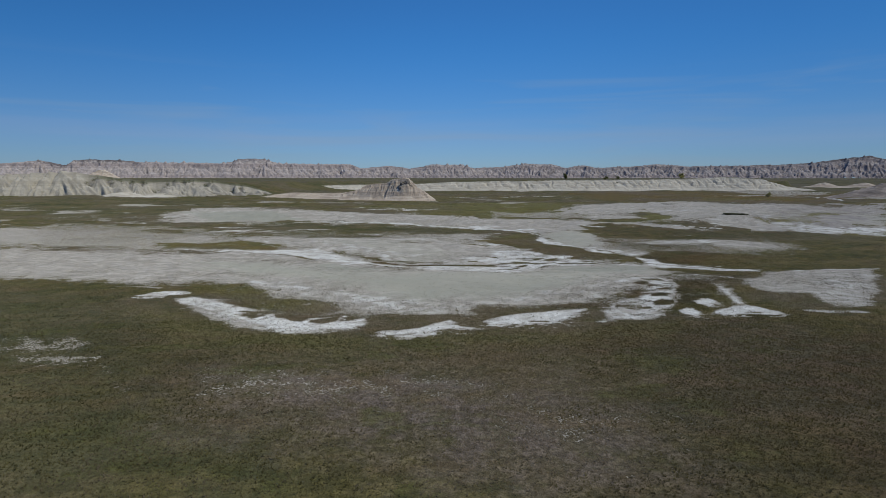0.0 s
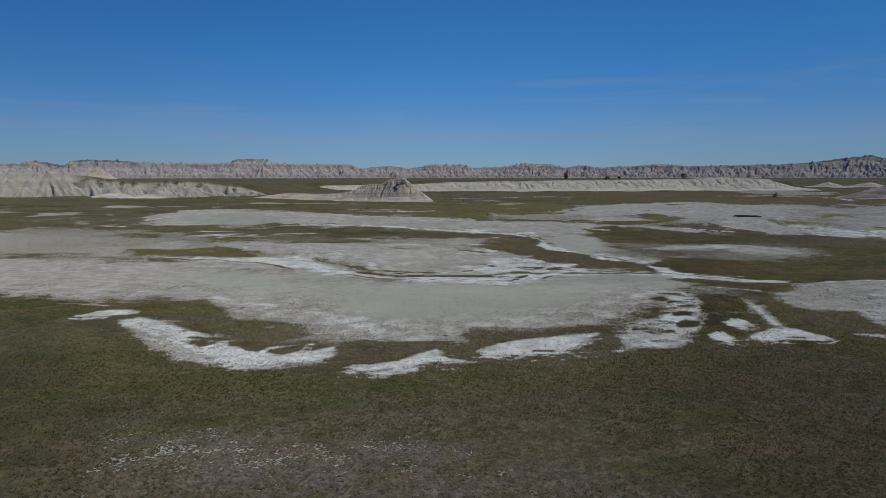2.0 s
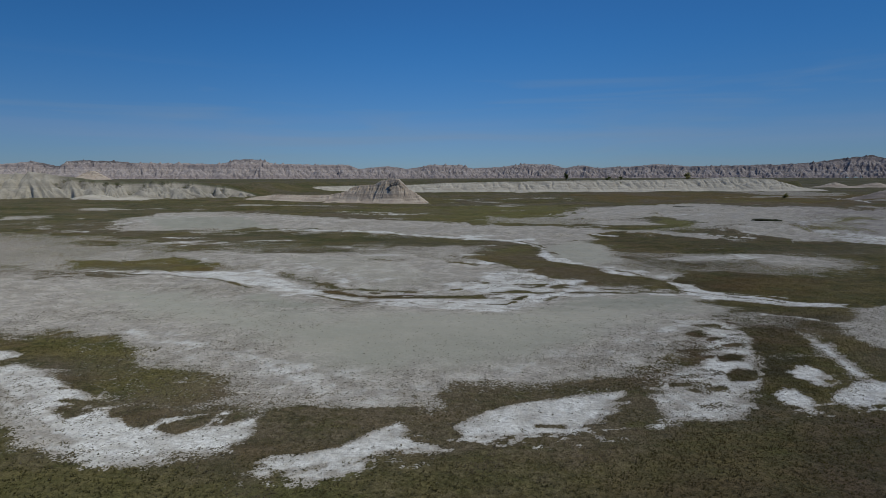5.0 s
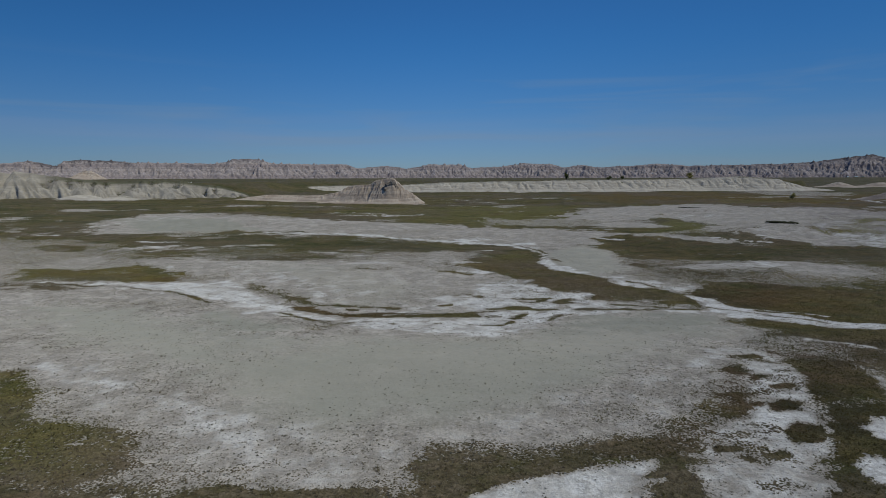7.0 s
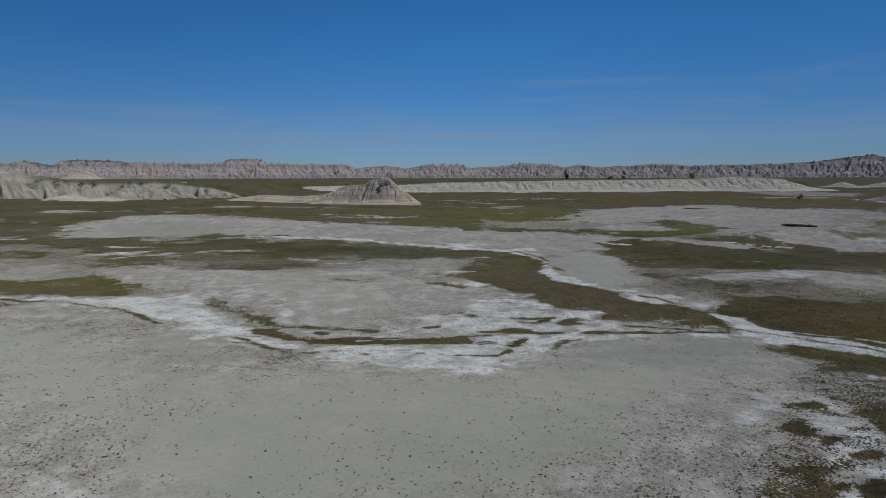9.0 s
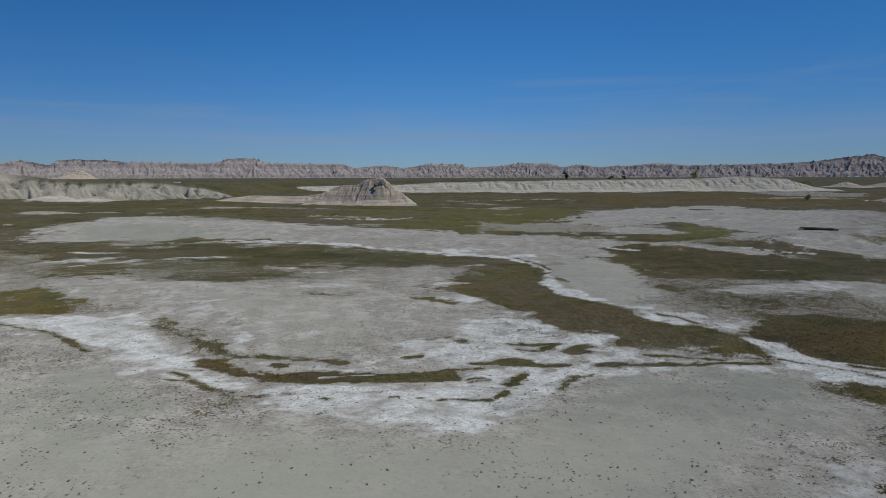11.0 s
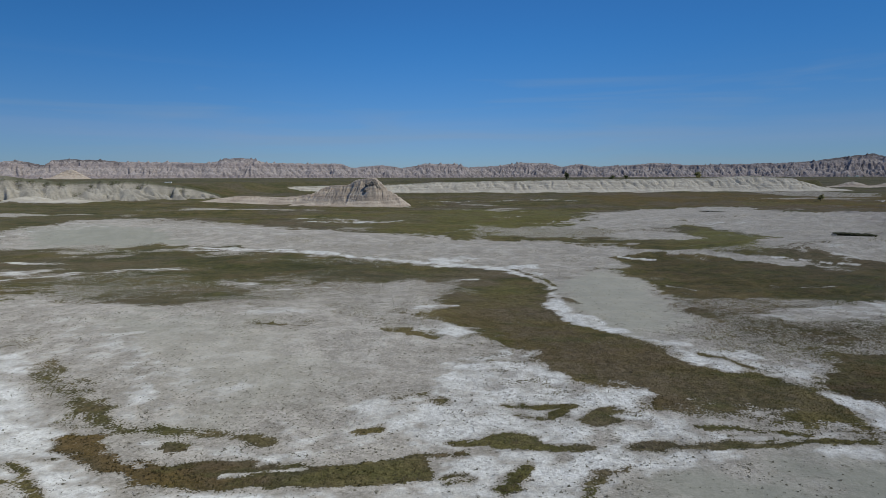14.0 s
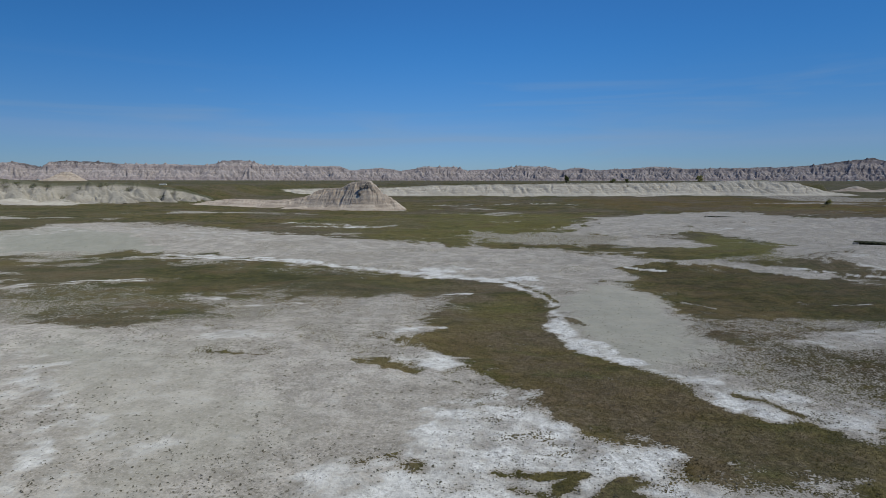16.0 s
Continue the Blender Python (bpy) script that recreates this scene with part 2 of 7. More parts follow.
def leafy(n, colour):
    """Thin leaves: light falls on them and through them, from all sides."""
    up = n.node("ShaderNodeMix")
    up.data_type = "VECTOR"
    up.inputs[0].default_value, up.inputs[5].default_value = 0.8, (0, 0, 1)
    n.put(up.inputs[4], n.node("ShaderNodeNewGeometry").outputs["True Normal"])
    n.put(n.bsdf.inputs["Normal"], up.outputs[1])
    n.put(n.bsdf.inputs["Base Color"], colour)
    thin = n.node("ShaderNodeBsdfTranslucent")
    n.put(thin.inputs["Color"], colour)
    both = n.node("ShaderNodeMixShader")
    both.inputs[0].default_value = 0.5
    n.put(both.inputs[1], n.bsdf.outputs[0]), n.put(both.inputs[2], thin.outputs[0])
    n.put(n.tree.nodes["Material Output"].inputs["Surface"], both.outputs[0])
    return n.mat


def leaf_material(name, dark, light):
    n = Nodes(name, 0.8)
    return leafy(n, n.mix(n.ramp(n.noise(2.5, 4), 0.4, 0.6), dark, light))


def tuft_material(name, dark, light, dry):
    n = Nodes(name, 0.85)
    t = n.layer("tuft")
    return leafy(n, n.mix(t[2], n.mix(t[1], n.mix(t[0], dark, light), dry), (0.070, 0.054, 0.028)))


def plain(name, colour, roughness=0.6, vary=0.15, scale=6.0, metal=0.0):
    n = Nodes(name, roughness)
    n.bsdf.inputs["Metallic"].default_value = metal
    dark = tuple(c * (1 - vary) for c in colour)
    v = n.noise(scale, 4)
    return n.done(n.mix(n.ramp(v, 0.35, 0.65), dark, colour), v, 0.01, 0.3)


GROUND = ground_material()
# pink rock, its colours shifted towards blue for the haze of distance
WALL_ROCK = clay_rock("banded_pink_rock", (0.378, 0.345, 0.338), (0.140, 0.127, 0.137), (0.282, 0.246, 0.248), 14.0, dark_rim=0.85, capped=True)
PALE_CLAY = clay_rock("pale_clay", (0.352, 0.335, 0.293), (0.205, 0.191, 0.162), (0.293, 0.274, 0.237), 3.0, 1.0, sod=0.74)
BUTTE_CLAY = clay_rock("grey_pink_clay", (0.455, 0.40, 0.34), (0.26, 0.217, 0.18), (0.33, 0.277, 0.232), 1.8)
BANK_CLAY = clay_rock("grey_bank_clay", (0.47, 0.445, 0.39), (0.29, 0.27, 0.23), (0.39, 0.365, 0.32), 1.3, 1.0, sod=0.93)
SHALE = clay_rock("grey_pink_shale", (0.36, 0.315, 0.285), (0.18, 0.155, 0.14), (0.27, 0.23, 0.205), 2.0, dark_rim=0.35)
# ---- plan of the land ----
def lattice(ix, iy, seed):
    h = (ix.astype(np.int64) * 374761393 + iy.astype(np.int64) * 668265263 + seed * 1274126177) & 0xFFFFFFFF
    h = ((h ^ (h >> 13)) * 1274126177) & 0xFFFFFFFF
    return ((h ^ (h >> 16)) & 0xFFFF) / 65535.0


def value_noise(x, y, seed=0):
    """Smooth noise from 0 to 1."""
    fx, fy = np.floor(x), np.floor(y)
    tx, ty = x - fx, y - fy
    tx, ty = tx * tx * tx * (tx * (6 * tx - 15) + 10), ty * ty * ty * (ty * (6 * ty - 15) + 10)
    a = lattice(fx, fy, seed) * (1 - tx) + lattice(fx + 1, fy, seed) * tx
    b = lattice(fx, fy + 1, seed) * (1 - tx) + lattice(fx + 1, fy + 1, seed) * tx
    return a * (1 - ty) + b * ty


def fractal(x, y, octaves=4, seed=0, gain=0.5):
    total, amount, size = 0.0, 0.0, 1.0
    for k in range(octaves):
        total = total + size * value_noise(x * 2.03 ** k + 17.3 * k, y * 2.03 ** k - 9.1 * k, seed + k)
        amount, size = amount + size, size * gain
    return total / amount


def ridged(x, y, octaves=4, seed=0, gain=0.5):
    """Sharp-crested noise from 0 to 1."""
    total, amount, size = 0.0, 0.0, 1.0
    for k in range(octaves):
        total = total + size * (1 - np.abs(2 * value_noise(x * 2.03 ** k + 31.7 * k, y * 2.03 ** k + 5.9 * k, seed + k) - 1))
        amount, size = amount + size, size * gain
    return total / amount


def smooth(a, b, v):
    k = np.clip((v - a) / (b - a), 0, 1)
    return k * k * (3 - 2 * k)


def mound(x, y, cx, cy, rx, ry, height, turn=0.0):
    c, s = math.cos(radians(turn)), math.sin(radians(turn))
    u, v = ((x - cx) * c + (y - cy) * s) / rx, (-(x - cx) * s + (y - cy) * c) / ry
    return height * np.exp(-(u * u + v * v))


# front edge of the upper prairie, west to east: (x, y)
EDGE_X = [-5000, -700, -300, -190, -120, -60, 60, 150, 330, 420, 700, 5000]
EDGE_Y = [405, 405, 416, 440, 478, 500, 545, 560, 570, 640, 700, 700]


def relief(x, y):
    """Height of the ground in metres."""
    z = 1.0 * smooth(180, 330, y) + 2.5 * smooth(370, 520, y)
    z = z + mound(x, y, 2, 84, 44, 9, 1.0, -3) + mound(x, y, -18, 136, 34, 11, 1.2, -4)
    z = z - mound(x, y, 5, 107, 50, 6, 0.35) + mound(x, y, 33, 148, 13, 20, 0.5)
    z = z + mound(x, y, -60, 226, 60, 9, 2.0, -6) + mound(x, y, 30, 196, 48, 9, 1.3, -2)
    z = z + mound(x, y, 150, 285, 70, 22, 2.6, 4) + mound(x, y, 101, 192, 38, 16, 3.0, 6)
    z = z + mound(x, y, 260, 330, 60, 40, 4.0, 20) - mound(x, y, 62, 118, 30, 9, 0.4, 20)
    z = z + mound(x, y, -270, 390, 130, 55, 2.6) + mound(x, y, 190, 400, 90, 40, 2.0)
    z = z - mound(x, y, -285, 690, 150, 230, 4.3) - mound(x, y, -318, 805, 60, 45, 2.0)
    edge = np.interp(x, EDGE_X, EDGE_Y)
    gentle = mound(x, y * 0 + 480, -45, 480, 75, 60, 1.0) + 2.5 * smooth(335, 430, x)
    z = z + 9.3 * smooth(2, 14 + 190 * gentle, y - edge)
    far = smooth(120, 400, y)
    z = z - 0.70 * smooth(62, 90, y) * (0.5 + far) * ridged(x / 24 + 2, y / 17, 3, 13, 0.5) ** 4 + 0.55 * (fractal(x / 9, y / 6, 3, 15) - 0.5) * smooth(90, 130, y)
    z = z + (fractal(x / 22, y / 22, 3, 5) - 0.5) * (0.5 + 0.5 * far) + (fractal(x / 3.1, y / 3.1, 3, 9) - 0.5) * (0.13 + 0.15 * smooth(70, 120, y))
    return z


PLAN = []


def area(kind, soft, pts, amount=1.0):
    PLAN.append((kind, soft, pts, 0.0, amount))


def strip(kind, soft, pts, width=1.0, amount=1.0):
    PLAN.append((kind, soft, pts, width, amount))


area("clay", 3.0, [(-86.9, 87.7), (-67.3, 89.6), (-39.9, 82.6), (-34.3, 83.7), (-27.5, 82.5), (-20.0, 78.9), (-14.3, 75.3), (-10.4, 72.4), (-5.6, 68.4), (-0.6, 67.3), (3.2, 66.8), (6.6, 69.1), (10.7, 69.7), (16.0, 70.9), (20.1, 74.3), (24.1, 79.8), (28.9, 86.1), (36.7, 90.2), (36.7, 104.3), (29.7, 108.3), (17.2, 105.6), (7.6, 100.5), (-4.0, 98.4), (-15.6, 102.7), (-26.4, 108.5), (-42.5, 115.6), (-58.9, 119.8), (-76.0, 123.3), (-94.1, 126.1), (-126.1, 128.1)])
area("clay", 2.6, [(-158.6, 169.9), (-129.9, 174.7), (-113.5, 175.0), (-51.3, 146.3), (-44.7, 148.1), (-31.5, 145.3), (-17.9, 139.1), (-12.3, 150.8), (1.7, 161.0), (10.7, 158.2), (7.8, 139.7), (12.0, 129.7), (14.3, 121.7), (18.4, 119.9), (19.2, 113.9), (14.5, 113.9), (7.5, 111.1), (5.5, 107.9), (1.5, 107.0), (-3.0, 108.5), (-7.7, 110.0), (-13.2, 112.7), (-21.6, 119.8), (-27.6, 121.0), (-33.0, 121.0), (-100.0, 134.0), (-125.0, 133.5)])
area("clay", 2.6, [(-97.3, 209.7), (-110.8, 239.7), (-111.5, 286.3), (-83.8, 270.8), (-60.7, 260.2), (-20.8, 241.8), (3.2, 221.7), (19.1, 214.6), (34.2, 211.9), (41.4, 191.2), (42.2, 181.3), (37.6, 168.5), (39.0, 160.5), (39.4, 149.0), (37.2, 137.1), (38.2, 128.6), (39.8, 123.4), (36.7, 117.5), (35.0, 119.2), (31.3, 120.3), (27.1, 124.3), (24.1, 128.7), (22.2, 138.4), (25.1, 147.6), (20.9, 169.0), (14.3, 176.0), (0.1, 182.3), (-17.5, 192.3), (-33.5, 201.3), (-56.3, 209.3), (-67.9, 205.7), (-90.1, 199.8)])
area("clay", 4.0, [(44.8, 252.9), (67.7, 277.9), (110.9, 333.2), (141.5, 333.4), (131.9, 273.7), (162.9, 270.6), (203.5, 275.0), (131.3, 176.6), (105.7, 175.4), (89.5, 172.0), (86.4, 181.1), (81.3, 183.7), (72.4, 184.0), (98.9, 236.8), (94.0, 255.1), (77.9, 246.2), (54.1, 247.3)])
area("mixed", 6.0, [(50.7, 263.9), (107.8, 324.9), (132.7, 275.1), (161.0, 268.0), (178.5, 240.7), (91.1, 174.2), (72.8, 184.7), (94.0, 255.1)], amount=0.85)
strip("clay", 2.0, [(60.5, 185.2), (67.5, 178.7), (74.8, 172.7)], width=1.8)
strip("clay", 2.0, [(42.8, 192.0), (49.5, 186.8), (59.3, 185.2)], width=1.8)
area("mixed", 3.0, [(33.7, 133.2), (39.0, 136.7), (44.4, 135.1), (48.4, 130.1), (50.1, 128.0), (39.9, 115.6), (36.0, 116.7), (36.1, 122.7), (32.3, 123.2), (31.5, 127.0)])
area("mixed", 3.0, [(43.0, 144.1), (52.5, 147.8), (57.7, 129.4), (58.5, 124.8), (54.2, 119.5), (52.5, 122.3), (43.7, 123.3), (40.7, 128.6)])
area("mixed", 3.0, [(61.5, 142.9), (79.3, 139.7), (80.7, 133.2), (70.2, 120.1), (68.2, 124.8), (59.5, 125.9), (56.7, 132.5)])
area("mixed", 3.0, [(-53.9, 170.2), (-39.8, 167.5), (-26.7, 165.5), (-9.8, 161.4), (1.3, 157.8), (-3.5, 152.8), (-12.9, 148.8), (-20.2, 138.7), (-33.6, 142.3)])
area("mixed", 3.0, [(37.6, 146.1), (42.3, 142.5), (42.6, 128.7), (44.4, 124.4), (38.5, 120.9), (36.5, 124.9), (35.5, 132.7)], amount=0.8)
area("mixed", 2.5, [(18.3, 255.5), (40.6, 248.9), (78.6, 247.9), (70.3, 218.3), (51.4, 213.4), (27.9, 230.0), (15.8, 239.6)])
area("mixed", 4.0, [(-41.8, 55.1), (-38.6, 56.6), (-34.5, 54.3), (-29.2, 48.9), (-31.3, 47.0), (-39.2, 47.6), (-44.3, 54.2)], amount=0.55)
area("mixed", 3.0, [(7.2, 37.1), (10.6, 36.3), (15.6, 35.4), (13.8, 33.4), (10.1, 34.6), (6.9, 35.4)], amount=0.38)
area("mixed", 3.0, [(5.1, 31.1), (9.3, 30.6), (9.0, 27.6), (5.9, 27.1), (4.2, 28.6)], amount=0.38)
area("mixed", 3.5, [(-17.4, 44.2), (-9.5, 43.6), (-2.6, 40.8), (-7.2, 39.7), (-14.5, 40.6)], amount=0.34)
strip("mixed", 1.2, [(-5.7, 55.3), (-1.5, 56.5), (2.2, 58.3)], width=1.2, amount=0.8)
area("salt", 0.5, [(-6.3, 56.1), (-3.9, 57.6), (-1.3, 58.5), (0.3, 61.5), (1.5, 59.6), (-0.8, 57.4), (-3.7, 55.9)], amount=0.9)
strip("salt", 1.5, [(-25.5, 129.2), (-20.3, 127.5), (-11.2, 114.8), (-12.0, 112.3)], width=2.0, amount=0.6)
strip("salt", 0.7, [(-42.3, 200.7), (-25.1, 195.8), (-13.3, 191.3), (-4.1, 184.8), (4.0, 181.5), (12.5, 176.6), (20.2, 172.9), (24.1, 166.8)], width=1.3, amount=0.95)
strip("salt", 0.8, [(24.1, 166.8), (25.9, 153.7), (23.4, 142.9), (24.1, 136.9), (25.8, 131.5), (27.5, 127.0)], width=1.2, amount=0.9)
strip("salt", 1.6, [(27.5, 127.0), (29.7, 123.7), (31.8, 122.2), (34.7, 120.4), (37.6, 119.0)], width=2.2, amount=0.75)
strip("salt", 0.8, [(14.4, 127.8), (10.4, 129.8), (8.5, 130.6)], width=1.0, amount=0.9)
strip("salt", 0.8, [(4.1, 135.5), (8.2, 136.0)], width=0.8, amount=0.8)
strip("salt", 0.6, [(-53.1, 162.8), (-46.5, 166.6), (-40.1, 169.5), (-32.2, 172.1)], width=0.7, amount=0.7)
strip("salt", 2.0, [(-100.7, 214.3), (-103.7, 229.2), (-96.8, 259.1), (-58.3, 253.6), (-27.6, 242.0)], width=2.5, amount=0.5)
strip("salt", 1.5, [(-37.9, 285.6), (-16.4, 270.0), (-4.0, 270.3)], width=1.6, amount=0.6)
strip("salt", 1.5, [(19.1, 234.7), (32.5, 237.4)], width=1.4, amount=0.4)
strip("salt", 1.5, [(49.9, 263.8), (67.0, 263.2), (74.5, 255.0), (85.4, 242.8)], width=2.0, amount=0.5)
strip("salt", 2.0, [(97.1, 272.5), (103.4, 253.5), (102.9, 231.0), (84.3, 187.6)], width=3.0, amount=0.5)
strip("salt", 2.0, [(138.9, 238.3), (108.7, 177.5), (115.1, 171.9), (123.8, 166.5)], width=1.8, amount=0.7)
strip("salt", 3.0, [(-125.4, 437.8), (-88.3, 418.2), (-54.1, 398.7)], width=2.2, amount=0.5)
strip("salt", 2.0, [(2.3, 409.5), (25.7, 413.3)], width=1.5, amount=0.6)
strip("salt", 2.0, [(67.1, 428.7), (88.9, 417.5)], width=1.5, amount=0.6)
strip("salt", 1.5, [(-140.2, 233.8), (-133.9, 255.6)], width=1.4, amount=0.5)
# weak pale overlay that brightens the clay island
area("salt", 4, [(-26.5, 135.2), (-12.2, 144.2), (6.5, 151.0), (11.3, 127.5), (5.4, 108.9), (-3.1, 109.0), (-11.4, 113.8), (-21.1, 124.1)], amount=0.35)
area("mixed", 5, [(-177.3, 190.1), (-83.0, 180.9), (-52.9, 161.9), (-42.4, 129.4), (-61.6, 121.1), (-95.3, 127.7), (-121.6, 129.8)], amount=0.7)
strip("salt", 1.0, [(-63.1, 165.3), (-51.6, 172.1), (-35.4, 177.2)], width=1.6, amount=0.8)
strip("salt", 1.2, [(-46.5, 136.3), (-41.1, 138.5), (-35.0, 139.9)], width=1.5, amount=0.7)
area("salt", 2, [(-27.2, 124.1), (-19.8, 126.7), (-12.1, 121.6), (-7.8, 115.0), (-16.2, 113.7), (-23.6, 118.6)], amount=0.5)
strip("grass", 2, [(-62.9, 130.8), (-50.8, 132.6), (-36.4, 126.4), (-26.3, 121.7)], width=2.5, amount=0.7)
strip("grass", 2, [(-92.0, 170.6), (-79.1, 173.8), (-60.3, 164.6)], width=2, amount=0.6)
strip("grass", 1.2, [(-7.8, 131.5), (-3.6, 131.8)], width=1.2, amount=0.55)
strip("grass", 0.4, [(24.7, 144.7), (25.7, 141.4)], width=0.6, amount=0.8)
area("grass", 0.8, [(6.7, 135.4), (9.2, 137.5), (15.4, 133.7), (15.2, 126.5), (11.3, 126.5), (9.5, 129.4)], amount=0.75)
strip("grass", 1.5, [(-8.6, 130.2), (-3.8, 131.5)], width=2.0, amount=0.4)
area("grass", 4.0, [(46.3, 150.0), (55.8, 143.9), (61.3, 128.3), (55.0, 120.5), (49.2, 123.2), (43.9, 125.6), (43.4, 134.2)], amount=0.86)
area("grass", 3.0, [(97.7, 179.0), (105.8, 181.4), (147.3, 237.4), (158.5, 243.7), (111.6, 179.6), (100.8, 172.6), (101.6, 163.1), (97.0, 168.8)], amount=0.8)
strip("salt", 3.0, [(-21.1, 574.2), (61.1, 559.1), (167.1, 562.0), (281.0, 578.6)], width=3.0, amount=0.7)
area("grass", 3.0, [(-35.2, 149.8), (-19.6, 149.4), (-11.3, 148.8), (-10.4, 141.5), (-19.9, 138.1), (-26.6, 136.9)], amount=0.85)
area("grass", 0.7, [(11.9, 170.6), (21.2, 167.4), (25.5, 156.3), (22.3, 142.3), (27.0, 129.2), (30.4, 120.0), (35.4, 116.8), (38.0, 113.2), (36.9, 110.7), (34.8, 110.1), (31.0, 111.7), (25.2, 113.7), (19.4, 115.6), (15.4, 123.4), (13.2, 126.1), (11.2, 130.9), (8.7, 134.4), (13.0, 151.0)])
area("grass", 1.0, [(38.3, 116.8), (43.3, 120.2), (51.3, 122.9), (55.4, 123.1), (44.0, 109.1), (41.6, 109.8), (39.9, 111.5), (38.4, 113.9)], amount=0.9)
area("grass", 3.0, [(50.3, 173.0), (60.5, 174.4), (70.1, 167.8), (74.0, 157.4), (67.2, 148.3), (57.5, 152.6), (49.0, 159.4)], amount=0.7)
strip("grass", 2.0, [(37.1, 140.2), (42.1, 137.1), (49.3, 136.6)], width=1.6, amount=0.7)
area("grass", 2, [(98.2, 491.5), (177.4, 529.6), (234.7, 532.0), (284.5, 479.6), (358.1, 485.8), (181.9, 280.1), (161.1, 280.8), (172.0, 332.8), (153.6, 352.5), (137.6, 362.9), (112.9, 355.3), (94.1, 351.4), (68.2, 349.8)], amount=1.0)
area("rust", 4, [(95.5, 479.1), (175.0, 522.9), (221.7, 505.7), (276.7, 468.2), (346.6, 472.3), (181.9, 280.1), (161.1, 280.8), (172.0, 332.8), (153.6, 352.5), (138.7, 365.2), (98.5, 366.0)], amount=0.7)
strip("lush", 2, [(158.7, 357.4), (183.9, 373.3), (199.1, 366.8), (209.9, 348.4)], width=8, amount=0.5)
strip("ochre", 2, [(158.7, 357.4), (183.9, 373.3), (199.1, 366.8), (209.9, 348.4)], width=6, amount=0.6)
strip("salt", 2, [(116.5, 170.3), (128.7, 173.0), (137.2, 173.0)], width=4, amount=0.9)
strip("grass", 2, [(-123.0, 177.7), (-104.9, 179.4), (-76.0, 166.1), (-53.7, 154.0)], width=3.5, amount=0.55)
strip("grass", 2, [(-104.5, 152.6), (-87.6, 158.3), (-61.8, 147.9), (-42.8, 138.2)], width=2.5, amount=0.45)
area("grass", 1.5, [(-71.1, 194.0), (-54.3, 202.1), (-40.5, 196.4), (-16.7, 188.1), (4.1, 179.4), (20.1, 171.5), (25.2, 161.1), (21.9, 154.6), (13.0, 161.7), (2.4, 160.8), (-4.5, 157.7), (-16.0, 157.6), (-30.7, 158.1), (-41.8, 164.4), (-52.1, 167.8)], amount=0.95)
area("mixed", 4, [(-46.5, 166.6), (-25.5, 162.6), (1.1, 159.6), (7.3, 153.9), (0.2, 147.0), (-7.4, 139.3), (-13.9, 136.6), (-22.8, 138.5), (-33.0, 146.4)], amount=0.8)
area("salt", 3, [(-29.7, 136.9), (-27.8, 138.8), (-20.5, 132.1), (-15.2, 122.1), (-8.5, 116.9), (-5.2, 114.3), (-4.8, 110.0), (-10.2, 109.8)], amount=0.55)
area("grass", 4, [(46.6, 178.1), (54.3, 181.2), (64.3, 170.6), (70.1, 159.0), (71.2, 153.8), (54.9, 133.9), (49.4, 137.8), (46.2, 141.9), (46.4, 151.7), (47.0, 166.0)], amount=0.8)
strip("salt", 1.0, [(214.0, 389.6), (234.3, 393.4)], width=0.9, amount=0.9)
area("clay", 1.5, [(-218.2, 389.1), (-234.4, 446.9), (-208.5, 437.4), (-183.7, 421.0), (-177.4, 388.9), (-197.9, 384.9)])
area("lush", 2, [(70.8, 228.2), (77.6, 223.6), (92.5, 230.0), (74.1, 188.8), (65.7, 184.9), (58.3, 193.2)], amount=0.9)
area("lush", 2, [(13.7, 151.3), (19.9, 159.0), (22.6, 150.2), (19.7, 140.4), (14.5, 141.0)], amount=0.5)
area("lush", 2, [(31.4, 86.0), (33.3, 84.9), (34.1, 82.4), (30.0, 80.9)], amount=0.5)
area("rust", 2, [(14.4, 139.6), (18.1, 143.8), (19.4, 136.2), (16.7, 131.9), (14.6, 133.9)], amount=0.6)
area("rust", 2, [(21.3, 126.5), (25.5, 123.4), (28.3, 120.4), (25.6, 116.6), (22.0, 119.1)], amount=0.45)
area("grass", 4, [(-207.8, 223.2), (-181.0, 244.1), (-113.0, 246.9), (-98.8, 215.6), (-148.8, 200.3), (-177.3, 190.1)], amount=0.9)
area("ochre", 3, [(29.3, 89.8), (46.9, 91.3), (28.1, 68.1), (14.0, 68.2), (16.0, 71.7), (21.7, 73.3), (21.3, 77.4)], amount=0.85)
strip("grass", 2.0, [(98.3, 180.2), (105.5, 181.0), (144.5, 232.8), (157.7, 241.4)], width=6.0, amount=0.7)
strip("lush", 1.5, [(98.3, 180.2), (105.5, 181.0), (144.5, 232.8), (157.7, 241.4)], width=8.0, amount=0.9)
area("broken", 1.5, [(103.3, 177.0), (111.5, 176.6), (117.5, 173.0), (126.1, 169.5), (117.4, 157.7), (107.6, 162.8), (102.9, 170.5)], amount=0.9)
strip("lush", 1.5, [(99.6, 170.4), (105.1, 166.4), (111.3, 163.8), (119.5, 160.5)], width=6.0, amount=0.8)
strip("salt", 1.0, [(117.3, 581.8), (198.3, 586.1), (263.2, 589.6)], width=1.2, amount=0.8)
area("clay", 2.0, [(239.9, 517.5), (300.6, 555.9), (308.0, 514.0), (309.5, 478.6), (276.8, 434.9), (239.0, 438.1), (236.9, 475.9)], amount=0.45)
strip("ochre", 1.0, [(-11.8, 106.1), (-8.5, 104.2), (-5.5, 103.5), (-1.6, 102.4)], width=1.5, amount=0.7)
